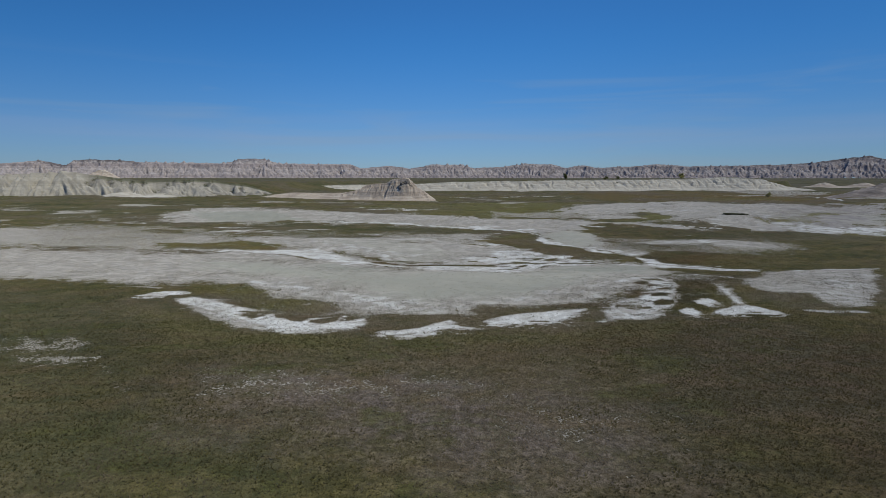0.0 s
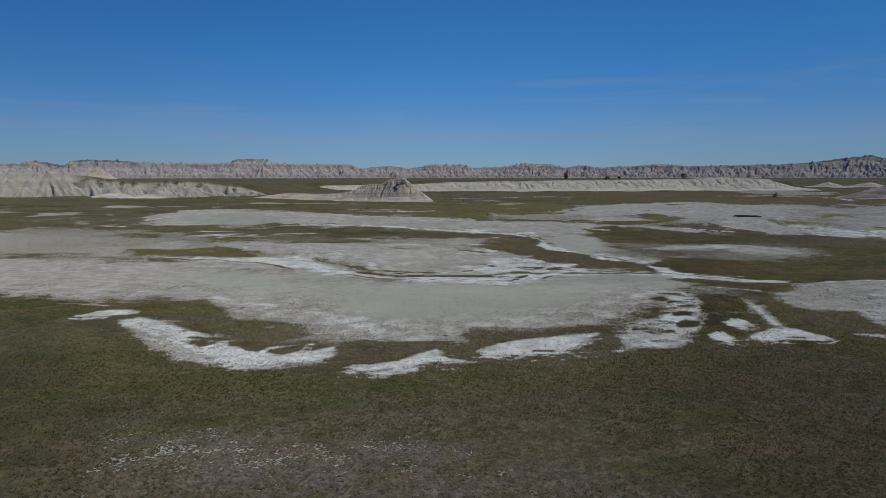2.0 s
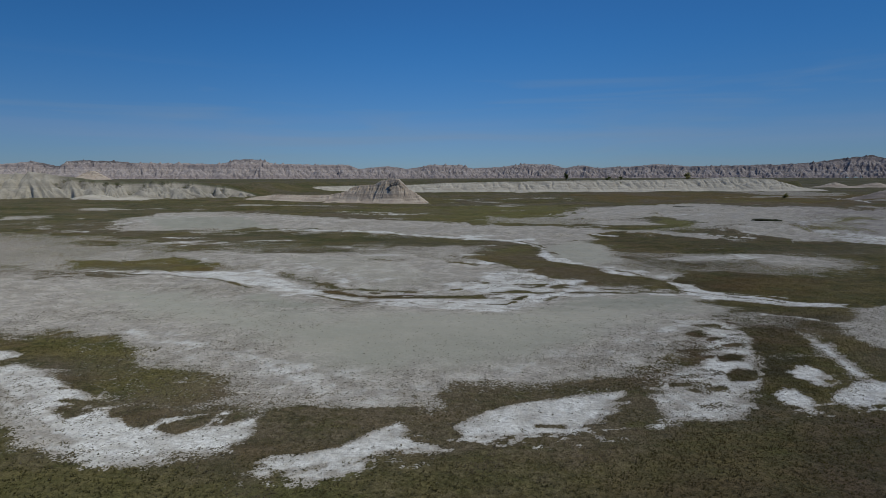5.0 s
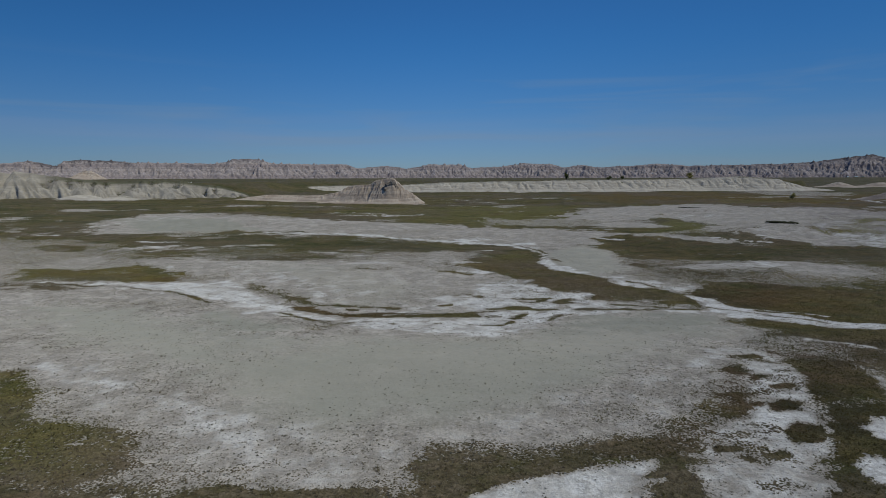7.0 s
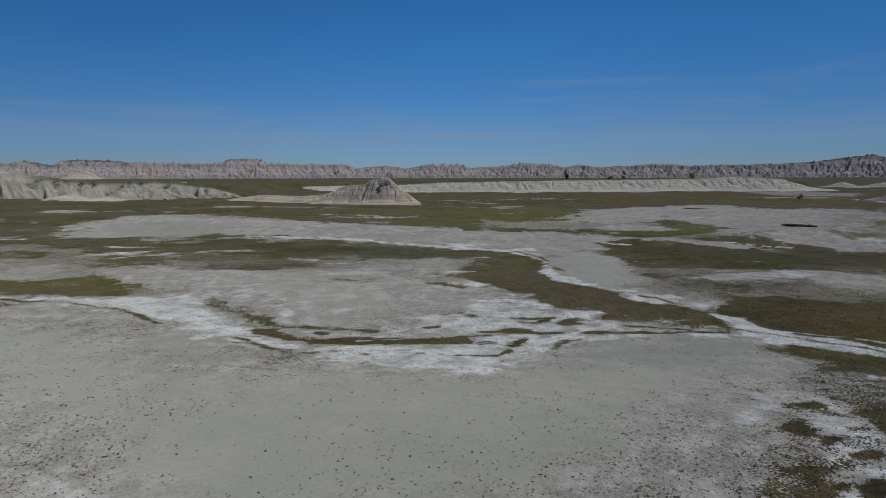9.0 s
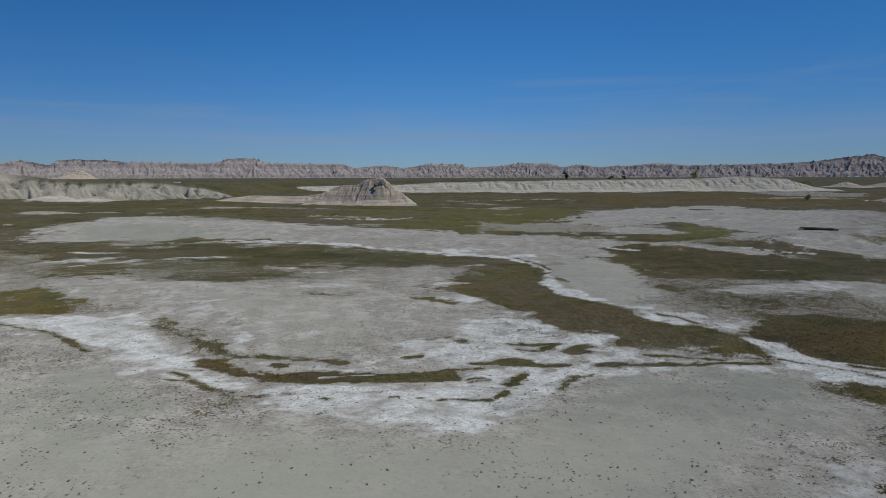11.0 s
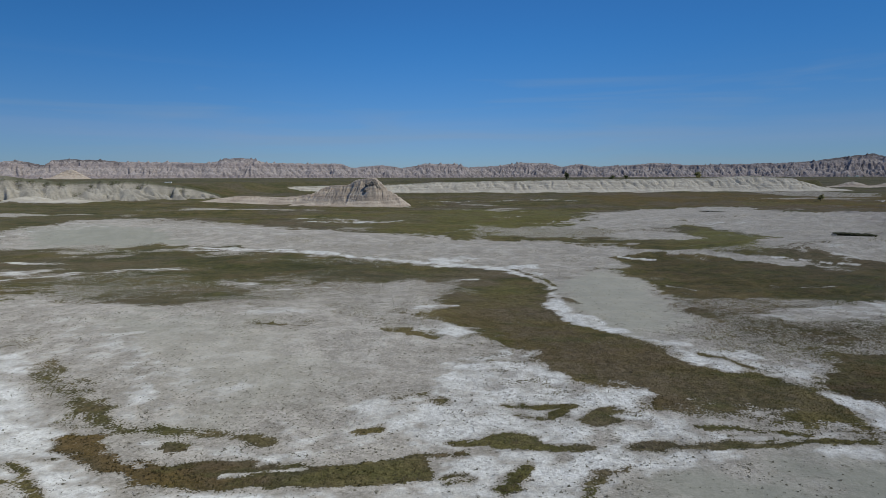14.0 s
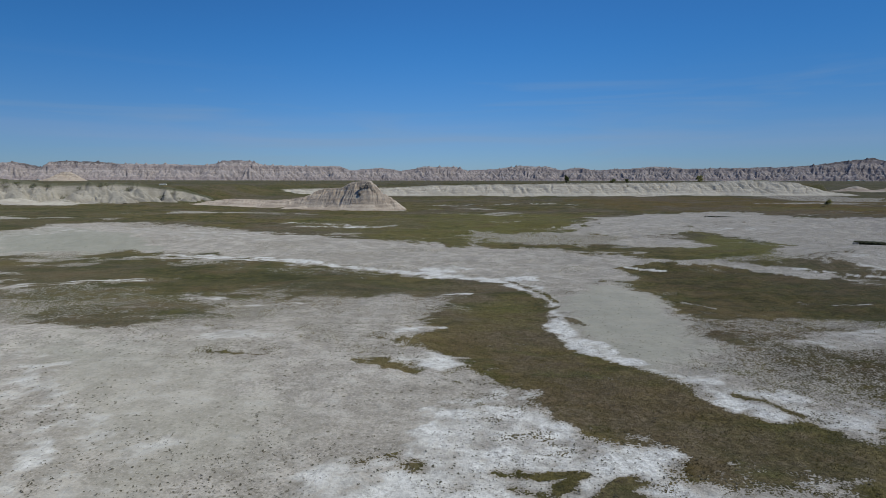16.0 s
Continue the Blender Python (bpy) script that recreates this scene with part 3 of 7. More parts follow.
area("grass", 3, [(39.6, 146.9), (47.8, 144.8), (52.0, 137.1), (56.4, 129.6), (57.1, 125.2), (52.5, 119.6), (47.6, 122.7), (43.3, 122.7), (39.6, 124.9), (37.4, 131.4)], amount=0.55)
area("ochre", 3, [(39.6, 146.9), (47.8, 144.8), (52.0, 137.1), (56.4, 129.6), (57.1, 125.2), (52.5, 119.6), (47.6, 122.7), (43.3, 122.7), (39.6, 124.9), (37.4, 131.4)], amount=0.6)
area("dry", 5, [(-19.9, 44.9), (-12.8, 46.3), (0.7, 44.0), (14.6, 40.7), (16.8, 35.8), (10.7, 25.6), (1.7, 25.5), (-2.6, 31.1), (-9.3, 33.3), (-15.7, 36.7)])
area("dry", 3, [(20.9, 134.9), (27.1, 122.3), (32.4, 116.8), (36.1, 114.4), (32.0, 110.9), (23.9, 113.7), (17.8, 119.8), (16.1, 127.9), (16.4, 152.2), (22.2, 151.7)], amount=0.5)
area("dry", 3, [(23.9, 122.2), (29.2, 117.0), (32.4, 111.5), (26.4, 111.3), (21.9, 115.6)], amount=0.5)
area("green", 3, [(81.5, 246.5), (99.9, 238.7), (73.2, 184.5), (63.4, 189.3)], amount=0.9)
area("green", 20, [(-330.3, 396.6), (-243.8, 389.8), (-138.3, 220.1), (-185.7, 222.0)], amount=0.5)
area("green", 5, [(-88.6, 85.2), (-54.1, 82.4), (-32.1, 63.5), (-19.8, 41.7), (-11.3, 31.2), (-6.8, 28.0), (-9.8, 25.5), (-28.0, 25.7)], amount=0.85)
area("grass", 4, [(157.6, 376.3), (199.9, 400.4), (247.2, 395.5), (286.1, 401.6), (185.0, 283.7), (190.9, 320.4), (180.0, 345.3), (151.1, 349.7)], amount=1.0)
area("rust", 6, [(124.4, 363.3), (163.1, 372.8), (199.9, 400.4), (230.6, 373.3), (222.8, 327.9), (183.9, 282.4), (159.0, 278.0), (172.0, 332.8), (156.3, 347.9), (119.4, 350.8)], amount=0.95)
area("mixed", 6.0, [(-20.9, 46.1), (-16.0, 46.8), (-9.3, 46.0), (-4.5, 46.6), (0.5, 44.9), (3.4, 41.9), (1.8, 39.3), (-3.9, 38.7), (-9.9, 40.0), (-14.9, 41.1), (-18.7, 42.5)], amount=0.38)
area("dry", 4, [(-22.2, 46.6), (-16.4, 47.7), (-9.4, 46.4), (-4.6, 47.1), (1.2, 45.3), (4.3, 41.9), (2.3, 38.7), (-3.8, 38.2), (-9.7, 39.4), (-14.6, 40.5), (-19.4, 42.5)], amount=1.0)
area("ochre", 10, [(20.9, 54.4), (34.0, 57.0), (48.8, 54.9), (40.2, 40.4), (26.1, 25.6), (10.7, 25.6), (16.5, 35.8)], amount=0.9)
area("ochre", 2.5, [(37.7, 118.3), (44.1, 119.5), (51.6, 121.1), (55.0, 120.5), (44.0, 107.0), (42.0, 108.2), (39.9, 110.7), (38.8, 114.8)], amount=0.8)
area("clay", 3, [(-217.5, 387.3), (-231.2, 436.9), (-207.8, 418.3), (-203.5, 386.9)], amount=0.9)
area("clay", 3, [(-200.6, 409.5), (-203.4, 437.9), (-178.8, 404.7), (-179.1, 385.3)], amount=0.9)
area("dry", 1.5, [(-14.8, 108.2), (-10.2, 106.4), (-1.6, 105.9), (9.8, 105.5), (10.1, 103.1), (-1.4, 100.5), (-10.4, 104.5)], amount=0.6)
area("ochre", 1.5, [(-14.8, 108.2), (-10.2, 106.4), (-1.6, 105.9), (9.8, 105.5), (10.1, 103.1), (-1.4, 100.5), (-10.4, 104.5)], amount=0.5)
area("green", 3, [(-14.6, 33.3), (-11.6, 34.0), (-8.2, 31.2), (-8.3, 27.4), (-10.9, 27.0)], amount=1.0)
area("green", 3, [(10.2, 40.7), (13.8, 41.9), (15.4, 39.7), (12.8, 37.7), (10.4, 38.2)], amount=0.7)
area("lush", 4, [(-33.2, 65.0), (-29.2, 65.2), (-22.3, 60.1), (-15.4, 55.8), (-7.8, 54.8), (-0.6, 55.2), (6.8, 57.1), (14.7, 58.1), (23.4, 60.0), (27.5, 59.9), (21.8, 56.6), (10.0, 54.2), (-0.4, 52.2), (-7.0, 51.8), (-13.4, 51.3), (-23.9, 52.3)], amount=0.6)
strip("mixed", 0.3, [(-27.4, 46.2), (-24.7, 43.0), (-21.0, 38.7), (-17.6, 34.9)], width=0.25, amount=0.45)
area("broken", 0.8, [(-39.5, 54.1), (-35.0, 54.5), (-32.1, 53.0), (-32.0, 50.8), (-37.3, 51.3)], amount=0.3)
area("broken", 0.8, [(-35.6, 49.2), (-30.8, 49.1), (-29.0, 48.0), (-29.8, 47.0), (-34.0, 47.2)], amount=0.3)
area("mixed", 4, [(5.6, 37.1), (10.2, 37.9), (10.7, 35.3), (12.4, 33.5), (9.2, 32.4), (6.2, 33.5)], amount=0.38)
area("mixed", 3, [(12.6, 34.0), (15.9, 35.5), (15.5, 33.5), (12.5, 32.4)], amount=0.38)
area("dry", 4, [(4.4, 37.9), (10.4, 38.7), (11.8, 35.9), (16.2, 35.5), (14.9, 32.3), (6.0, 32.4)], amount=0.8)
area("rust", 3, [(4.1, 52.1), (8.8, 52.7), (7.9, 45.0), (6.0, 40.2), (3.7, 41.2)], amount=0.4)
area("rust", 3, [(12.2, 45.0), (15.7, 46.0), (14.0, 40.2), (10.9, 39.1)], amount=0.4)
area("rust", 3, [(9.6, 52.1), (15.4, 54.6), (18.2, 52.8), (14.8, 48.4), (10.2, 47.9)], amount=0.35)
area("green", 3, [(13.8, 39.8), (17.0, 40.2), (16.2, 37.5), (13.1, 36.9)], amount=0.9)
area("rust", 2, [(13.0, 151.0), (23.3, 150.1), (22.9, 134.0), (26.0, 125.0), (32.7, 118.1), (30.6, 113.6), (19.0, 115.7), (13.5, 126.1)], amount=0.38)
area("mud", 4, [(-23.3, 98.6), (-13.4, 91.9), (-6.9, 88.6), (2.5, 87.6), (10.0, 90.3), (16.2, 96.8), (22.2, 103.7), (31.9, 105.1), (35.6, 100.0), (31.6, 92.1), (24.1, 86.4), (20.7, 82.5), (-14.2, 82.8)], amount=0.85)
# darker, smoother tone over the right clay lobe
area("mud", 2.5, [(27.1, 155.4), (38.5, 168.3), (36.8, 143.9), (33.6, 127.8), (28.0, 127.3), (24.4, 132.5)], amount=0.9)
area("mud", 4, [(100.5, 179.5), (144.4, 229.1), (181.7, 245.1), (188.6, 227.5), (134.0, 180.3), (110.6, 175.3)], amount=0.9)
area("mud", 3, [(-11.1, 84.9), (-4.1, 87.6), (6.5, 87.4), (17.0, 95.6), (25.5, 97.4), (26.4, 87.4), (17.8, 80.9), (11.3, 76.0), (3.2, 73.4), (-2.5, 71.4), (-7.1, 74.2), (-15.1, 82.1), (-25.8, 89.6), (-30.7, 90.0), (-45.1, 109.6), (-29.8, 105.4)], amount=1.0)
area("mud", 4, [(-24.7, 138.5), (-12.2, 132.1), (-4.8, 119.7), (-4.7, 111.5), (-8.1, 111.2), (-14.4, 120.2)], amount=0.6)
area("mud", 3, [(-28.2, 134.8), (-13.0, 134.6), (-3.6, 128.7), (1.1, 114.2), (-4.9, 110.0), (-9.4, 112.9), (-15.2, 122.1)], amount=0.7)
area("dark_mud", 3, [(14.9, 94.4), (19.5, 100.6), (23.7, 103.2), (31.5, 104.5), (36.1, 102.5), (36.8, 100.3), (31.4, 93.7)], amount=0.7)
area("dark_mud", 3, [(-31.9, 112.5), (-23.1, 110.7), (-16.5, 104.1), (-11.1, 94.2), (-11.0, 90.0), (-14.0, 89.7)], amount=0.4)
area("dark_mud", 6, [(-8.7, 80.6), (-1.3, 81.2), (10.3, 82.3), (13.6, 78.8), (6.3, 74.5), (-3.3, 74.2)], amount=0.25)
area("clay", 1.0, [(41.9, 82.2), (49.3, 91.6), (55.7, 95.8), (61.9, 97.6), (47.7, 78.2), (44.3, 77.2), (42.3, 78.6)], amount=0.85)
strip("salt", 0.4, [(55.5, 95.4), (58.8, 97.1), (61.9, 97.6)], width=0.5, amount=0.8)
area("mixed", 1.2, [(20.1, 73.9), (22.6, 77.3), (24.8, 77.2), (24.8, 74.8), (23.3, 72.2), (20.8, 70.1), (18.6, 68.1), (18.0, 70.1)], amount=0.8)
area("sparse", 1.5, [(-31.2, 81.9), (-24.7, 80.4), (-17.7, 75.4), (-12.4, 72.4), (-7.0, 68.4), (-2.5, 66.2), (2.6, 66.7), (4.5, 68.4), (4.2, 65.6), (1.9, 63.0), (-1.6, 61.9), (-6.2, 62.5), (-11.4, 64.4), (-16.7, 65.7), (-20.5, 67.0)], amount=0.75)
area("flecked", 0.7, [(18.6, 68.1), (20.6, 70.5), (24.6, 73.4), (27.8, 80.1), (30.0, 85.6), (32.9, 87.3), (32.8, 80.9), (29.5, 73.9), (26.9, 68.9), (25.1, 65.5), (22.4, 63.0), (17.7, 62.2), (17.9, 64.8)], amount=0.85)
area("salt", 2.0, [(-28.4, 84.8), (-22.1, 81.4), (-14.5, 77.4), (-7.3, 74.3), (-1.1, 69.6), (3.1, 70.9), (4.5, 72.6), (4.5, 68.1), (0.1, 65.9), (-3.7, 66.0), (-7.3, 67.4), (-12.8, 70.7), (-18.7, 75.1), (-24.1, 79.3)], amount=0.6)
area("salt", 2.0, [(5.3, 72.0), (10.9, 72.3), (16.1, 73.6), (23.3, 80.2), (26.1, 82.4), (24.8, 78.4), (20.1, 73.9), (16.3, 71.5), (10.5, 69.9), (5.9, 70.0)], amount=0.5)
strip("salt", 1.2, [(-27.9, 83.9), (-21.4, 80.0), (-14.1, 75.5), (-5.9, 69.3), (-0.8, 67.7), (3.1, 70.3)], width=1.0, amount=0.7)
area("salt", 0.35, [(-38.7, 74.0), (-37.8, 75.9), (-36.8, 77.8), (-32.8, 76.8), (-34.5, 75.1), (-36.2, 74.2)], amount=1)
area("salt", 0.4, [(-33.0, 72.7), (-31.4, 73.4), (-28.2, 72.6), (-25.0, 69.9), (-22.7, 67.9), (-21.0, 67.0), (-22.0, 65.3), (-22.8, 64.6), (-20.3, 63.0), (-19.4, 64.6), (-18.2, 64.5), (-16.5, 62.4), (-14.7, 61.2), (-14.3, 63.0), (-12.7, 63.3), (-11.1, 63.8), (-12.2, 61.8), (-13.2, 60.6), (-10.8, 61.4), (-8.5, 63.2), (-7.9, 60.3), (-8.9, 59.0), (-10.3, 58.5), (-11.8, 58.1), (-13.5, 57.4), (-15.1, 57.6), (-16.9, 59.1), (-19.4, 60.2), (-21.6, 62.0), (-24.5, 64.5), (-27.8, 67.7), (-30.4, 70.1)], amount=1)
strip("salt", 0.2, [(-44.5, 80.6), (-42.0, 80.2), (-38.5, 79.5)], width=0.22, amount=1)
strip("salt", 0.2, [(-30.5, 76.3), (-27.4, 76.8)], width=0.2, amount=0.9)
strip("salt", 0.2, [(-28.4, 72.4), (-25.9, 72.6)], width=0.2, amount=0.9)
strip("mixed", 1.0, [(-27.5, 67.0), (-22.4, 61.9), (-18.5, 59.2), (-15.3, 57.2)], width=0.9, amount=0.7)
strip("grass", 0.15, [(-34.2, 74.1), (-31.6, 74.8)], width=0.3, amount=1)
strip("grass", 0.15, [(-13.6, 61.3), (-12.8, 62.4), (-11.9, 63.0)], width=0.3, amount=1)
area("salt", 0.35, [(-6.5, 56.8), (-5.9, 57.8), (-4.0, 58.1), (-2.3, 58.9), (-1.1, 60.6), (0.3, 62.3), (1.4, 61.8), (1.3, 60.0), (2.4, 59.4), (4.2, 58.6), (3.8, 58.1), (1.9, 58.4), (-0.1, 58.1), (-1.6, 57.1), (-3.0, 56.4), (-4.4, 56.2)], amount=1)
area("salt", 0.3, [(4.0, 61.3), (5.3, 63.3), (7.7, 65.2), (10.6, 66.1), (13.6, 67.1), (16.6, 67.7), (16.7, 67.1), (15.1, 65.7), (14.2, 64.0), (12.9, 63.0), (12.4, 61.5), (11.5, 60.3), (9.2, 60.5), (7.2, 60.2), (5.1, 60.2)], amount=1)
strip("grass", 0.15, [(9.4, 62.1), (11.1, 61.8)], width=0.35, amount=1)
strip("salt", 0.2, [(13.3, 61.0), (15.2, 61.3)], width=0.15, amount=0.9)
area("grass", 1.0, [(3.9, 67.0), (6.3, 69.7), (8.0, 69.9), (10.8, 69.6), (13.3, 69.8), (16.1, 71.0), (17.9, 71.0), (18.9, 68.9), (17.8, 66.0), (16.5, 66.8), (16.4, 67.5), (13.7, 67.2), (10.3, 66.2), (8.3, 65.4), (6.7, 64.7), (5.1, 63.1)], amount=0.85)
area("flecked", 0.8, [(16.3, 61.9), (18.1, 63.8), (19.3, 65.1), (19.1, 66.1), (21.0, 66.7), (23.4, 68.8), (25.6, 69.1), (25.7, 67.5), (25.2, 66.1), (24.9, 64.4), (23.0, 63.0), (21.5, 62.4), (18.8, 61.6), (17.0, 61.3)], amount=0.9)
area("flecked", 0.5, [(19.0, 67.7), (19.8, 68.8), (21.5, 70.1), (23.3, 70.7), (22.9, 69.3), (21.3, 68.1), (19.5, 67.1)], amount=1.0)
area("flecked", 0.4, [(23.1, 70.5), (25.0, 73.5), (26.4, 73.9), (28.7, 73.8), (28.1, 71.3), (26.7, 71.6), (25.2, 70.9), (23.5, 69.7)], amount=1.0)
area("flecked", 0.5, [(29.1, 82.7), (30.5, 81.9), (31.2, 80.6), (32.4, 79.3), (30.5, 77.1), (28.6, 74.8), (27.8, 75.9), (26.3, 75.2), (27.2, 78.0), (27.3, 79.5)], amount=1.0)
area("salt", 1.0, [(23.3, 80.2), (25.4, 84.1), (29.1, 88.0), (32.2, 89.0), (31.4, 85.5), (29.0, 84.4), (26.3, 81.7), (24.2, 80.1)], amount=0.7)
area("grass", 0.3, [(32.3, 82.1), (35.4, 83.8), (39.1, 83.5), (37.7, 79.7), (34.6, 76.8), (31.3, 75.6), (30.0, 76.4), (31.5, 78.6)], amount=1)
area("grass", 0.25, [(26.5, 74.8), (27.6, 75.4), (29.0, 74.9), (28.1, 73.9), (26.3, 73.7)], amount=1)
area("grass", 0.25, [(25.2, 70.9), (26.9, 72.1), (28.1, 71.6), (26.8, 69.6), (25.2, 69.6)], amount=1)
strip("grass", 0.2, [(28.4, 77.4), (29.8, 77.8)], width=0.35, amount=1)
strip("grass", 0.2, [(27.7, 79.0), (28.9, 79.5)], width=0.3, amount=1)
strip("grass", 0.2, [(29.8, 84.3), (31.0, 84.8)], width=0.6, amount=1)
strip("grass", 0.2, [(20.6, 68.7), (21.6, 68.8)], width=0.4, amount=1)
strip("grass", 0.2, [(23.2, 68.0), (23.8, 68.2)], width=0.4, amount=1)
strip("grass", 0.2, [(21.5, 67.7), (21.8, 67.5)], width=0.3, amount=1)
strip("grass", 0.2, [(25.3, 74.5), (26.0, 74.8)], width=0.3, amount=1)
area("salt", 0.4, [(31.4, 72.0), (33.0, 72.8), (33.6, 72.0), (32.6, 70.3), (30.9, 69.7), (30.3, 70.1)], amount=1)
area("salt", 0.4, [(27.5, 66.8), (28.9, 67.8), (28.6, 66.0), (28.4, 64.5), (28.0, 64.1), (27.1, 64.8), (27.3, 66.0)], amount=1)
strip("mixed", 0.6, [(39.1, 83.5), (37.5, 78.6), (37.0, 76.3)], width=0.8, amount=0.9)
strip("mixed", 0.6, [(28.8, 74.7), (30.6, 75.1), (32.7, 75.3), (36.1, 75.4)], width=0.6, amount=0.8)
area("salt", 0.4, [(30.5, 71.3), (32.1, 73.1), (33.0, 72.3), (33.4, 70.8), (31.7, 69.8)], amount=1)
area("salt", 0.4, [(26.9, 66.7), (28.3, 68.0), (28.9, 66.8), (28.6, 65.2), (26.8, 65.0)], amount=1)
area("salt", 0.4, [(30.4, 66.2), (32.7, 68.5), (35.6, 70.4), (37.0, 69.4), (38.2, 67.0), (38.4, 65.6), (36.9, 65.1), (34.0, 65.5), (31.4, 65.1)], amount=1)
strip("grass", 0.15, [(34.5, 66.4), (35.8, 66.2)], width=0.3, amount=1)
strip("mixed", 0.6, [(37.9, 82.2), (37.2, 76.7), (36.4, 72.6), (35.6, 70.4)], width=0.8, amount=0.9)
strip("salt", 0.3, [(37.5, 79.8), (36.8, 75.1), (35.9, 71.4)], width=0.35, amount=0.8)
strip("salt", 0.2, [(28.3, 65.1), (30.2, 65.5)], width=0.2, amount=0.9)
area("grass", 0.4, [(12.2, 61.5), (13.7, 63.7), (15.0, 64.2), (15.8, 65.4), (17.4, 65.7), (17.6, 64.0), (16.2, 61.9), (14.6, 61.3)], amount=1)
area("clay", 1.5, [(-45, 128), (-30, 124), (-10, 115), (8, 112), (18, 119), (19, 113.5), (25, 112), (31, 110), (36, 109), (38, 104), (20, 98), (8, 88), (-8, 92), (-25, 105), (-45, 114)], amount=0.95)
area("mud", 2.0, [(-23.0, 104.4), (-21.5, 105.5), (-17.1, 101.9), (-12.7, 98.7), (-10.6, 95.1), (-12.3, 93.7), (-14.3, 92.3)], amount=0.9)
area("dark_mud", 2.0, [(-21.3, 102.1), (-19.0, 102.5), (-13.1, 97.6), (-12.1, 94.5), (-15.2, 93.6)], amount=0.5)
area("salt", 1.2, [(-31.4, 120.4), (-26.2, 118.2), (-19.0, 113.5), (-14.4, 109.9), (-8.3, 102.6), (-5.5, 100.3), (-1.8, 100.2), (3.3, 100.6), (8.6, 102.7), (11.4, 105.3), (15.7, 104.0), (22.1, 109.2), (29.6, 109.8), (34.4, 110.2), (35.6, 108.3), (36.7, 105.8), (25.9, 105.1), (21.8, 104.1), (18.7, 100.1), (16.0, 97.4), (13.9, 95.1), (12.0, 92.9), (10.1, 90.7), (6.1, 91.8), (1.9, 92.9), (-2.7, 94.1), (-7.0, 97.8), (-11.3, 100.1), (-15.4, 103.5), (-20.1, 106.7), (-25.9, 112.2)], amount=0.9)
area("salt", 1.2, [(8.6, 105.9), (8.7, 116.1), (11.3, 120.2), (17.1, 122.2), (19.1, 117.4), (19.5, 114.6), (23.6, 114.6), (23.7, 110.2), (15.7, 104.0), (12.2, 105.5)], amount=0.85)
strip("salt", 0.7, [(-4.2, 106.0), (-0.7, 105.2), (2.7, 105.1), (5.0, 106.6), (8.7, 110.7)], width=0.8, amount=0.85)
area("salt", 2.0, [(-12.7, 112.5), (-12.9, 116.9), (-11.0, 115.8), (-9.7, 111.7), (-11.0, 110.6)], amount=0.6)
strip("salt", 2.0, [(-28.8, 120.6), (-26.0, 124.7), (-20.8, 122.5)], width=1.5, amount=0.7)
area("flecked", 1.0, [(16.6, 100.6), (20.0, 105.0), (22.1, 105.1), (19.0, 101.1), (16.0, 97.4), (14.3, 95.5)], amount=0.6)
area("flecked", 1.5, [(9.3, 105.6), (9.4, 111.8), (14.9, 117.5), (19.4, 113.8), (23.8, 113.7), (29.6, 109.8), (21.2, 106.2), (15.5, 105.1)], amount=0.5)
strip("mixed", 1.0, [(-27.7, 118.0), (-22.9, 117.0), (-17.2, 115.0), (-11.9, 110.5), (-8.5, 108.8), (-5.3, 108.4), (-1.4, 107.0)], width=0.8, amount=0.75)
strip("grass", 0.3, [(-4.0, 108.5), (-1.3, 107.3)], width=0.3, amount=0.9)
area("grass", 0.3, [(-6.1, 102.1), (-5.7, 104.1), (-2.9, 104.2), (-0.4, 104.2), (0.6, 103.1), (3.0, 103.0), (5.2, 104.0), (8.6, 105.4), (9.3, 104.8), (8.6, 102.7), (6.9, 101.7), (5.4, 101.6), (3.1, 101.7), (0.9, 101.3), (-2.0, 100.9), (-4.2, 100.8)], amount=0.8)
area("grass", 0.3, [(-7.4, 106.9), (-6.3, 107.3), (-4.8, 106.9), (-4.7, 105.5), (-6.2, 105.9)], amount=0.8)
strip("rill", 0.2, [(-13.4, 104.0), (-12.0, 103.0), (-9.5, 100.1), (-6.7, 97.9), (-4.6, 97.9)], width=0.24, amount=0.9)
area("mixed", 1.0, [(-8.4, 95.1), (-7.4, 96.4), (-5.8, 98.3), (-5.0, 97.5), (-5.6, 95.2), (-7.3, 94.2)], amount=0.9)
strip("grass", 0.5, [(-7.0, 95.5), (-6.1, 96.4), (-5.4, 97.6)], width=0.5, amount=0.6)
strip("grass", 0.25, [(20.6, 105.6), (23.0, 106.5), (26.5, 106.6), (31.0, 107.0), (35.7, 107.7), (37.3, 106.7)], width=0.25, amount=1)
strip("grass", 0.25, [(26.7, 108.2), (29.7, 109.1)], width=0.25, amount=0.9)
strip("grass", 0.25, [(27.3, 107.6), (33.1, 108.6), (36.5, 108.1)], width=0.2, amount=0.9)
strip("grass", 0.2, [(9.8, 102.4), (10.9, 102.7)], width=0.25, amount=1)
strip("grass", 0.2, [(8.6, 97.7), (10.2, 97.6)], width=0.22, amount=1)
strip("grass", 0.2, [(-3.3, 98.4), (-2.5, 98.1)], width=0.22, amount=1)
strip("grass", 0.3, [(4.5, 108.2), (6.0, 108.6)], width=0.5, amount=1)
strip("grass", 0.3, [(6.5, 112.9), (8.7, 113.9)], width=0.5, amount=0.9)
area("salt", 0.8, [(38.6, 115.3), (40.3, 113.7), (40.2, 109.1), (41.7, 105.8), (38.2, 101.2), (37.4, 103.7), (36.3, 105.8), (36.8, 109.5)], amount=0.95)
strip("rill", 0.15, [(38.3, 112.2), (38.8, 106.9), (41.3, 105.4)], width=0.24, amount=0.9)
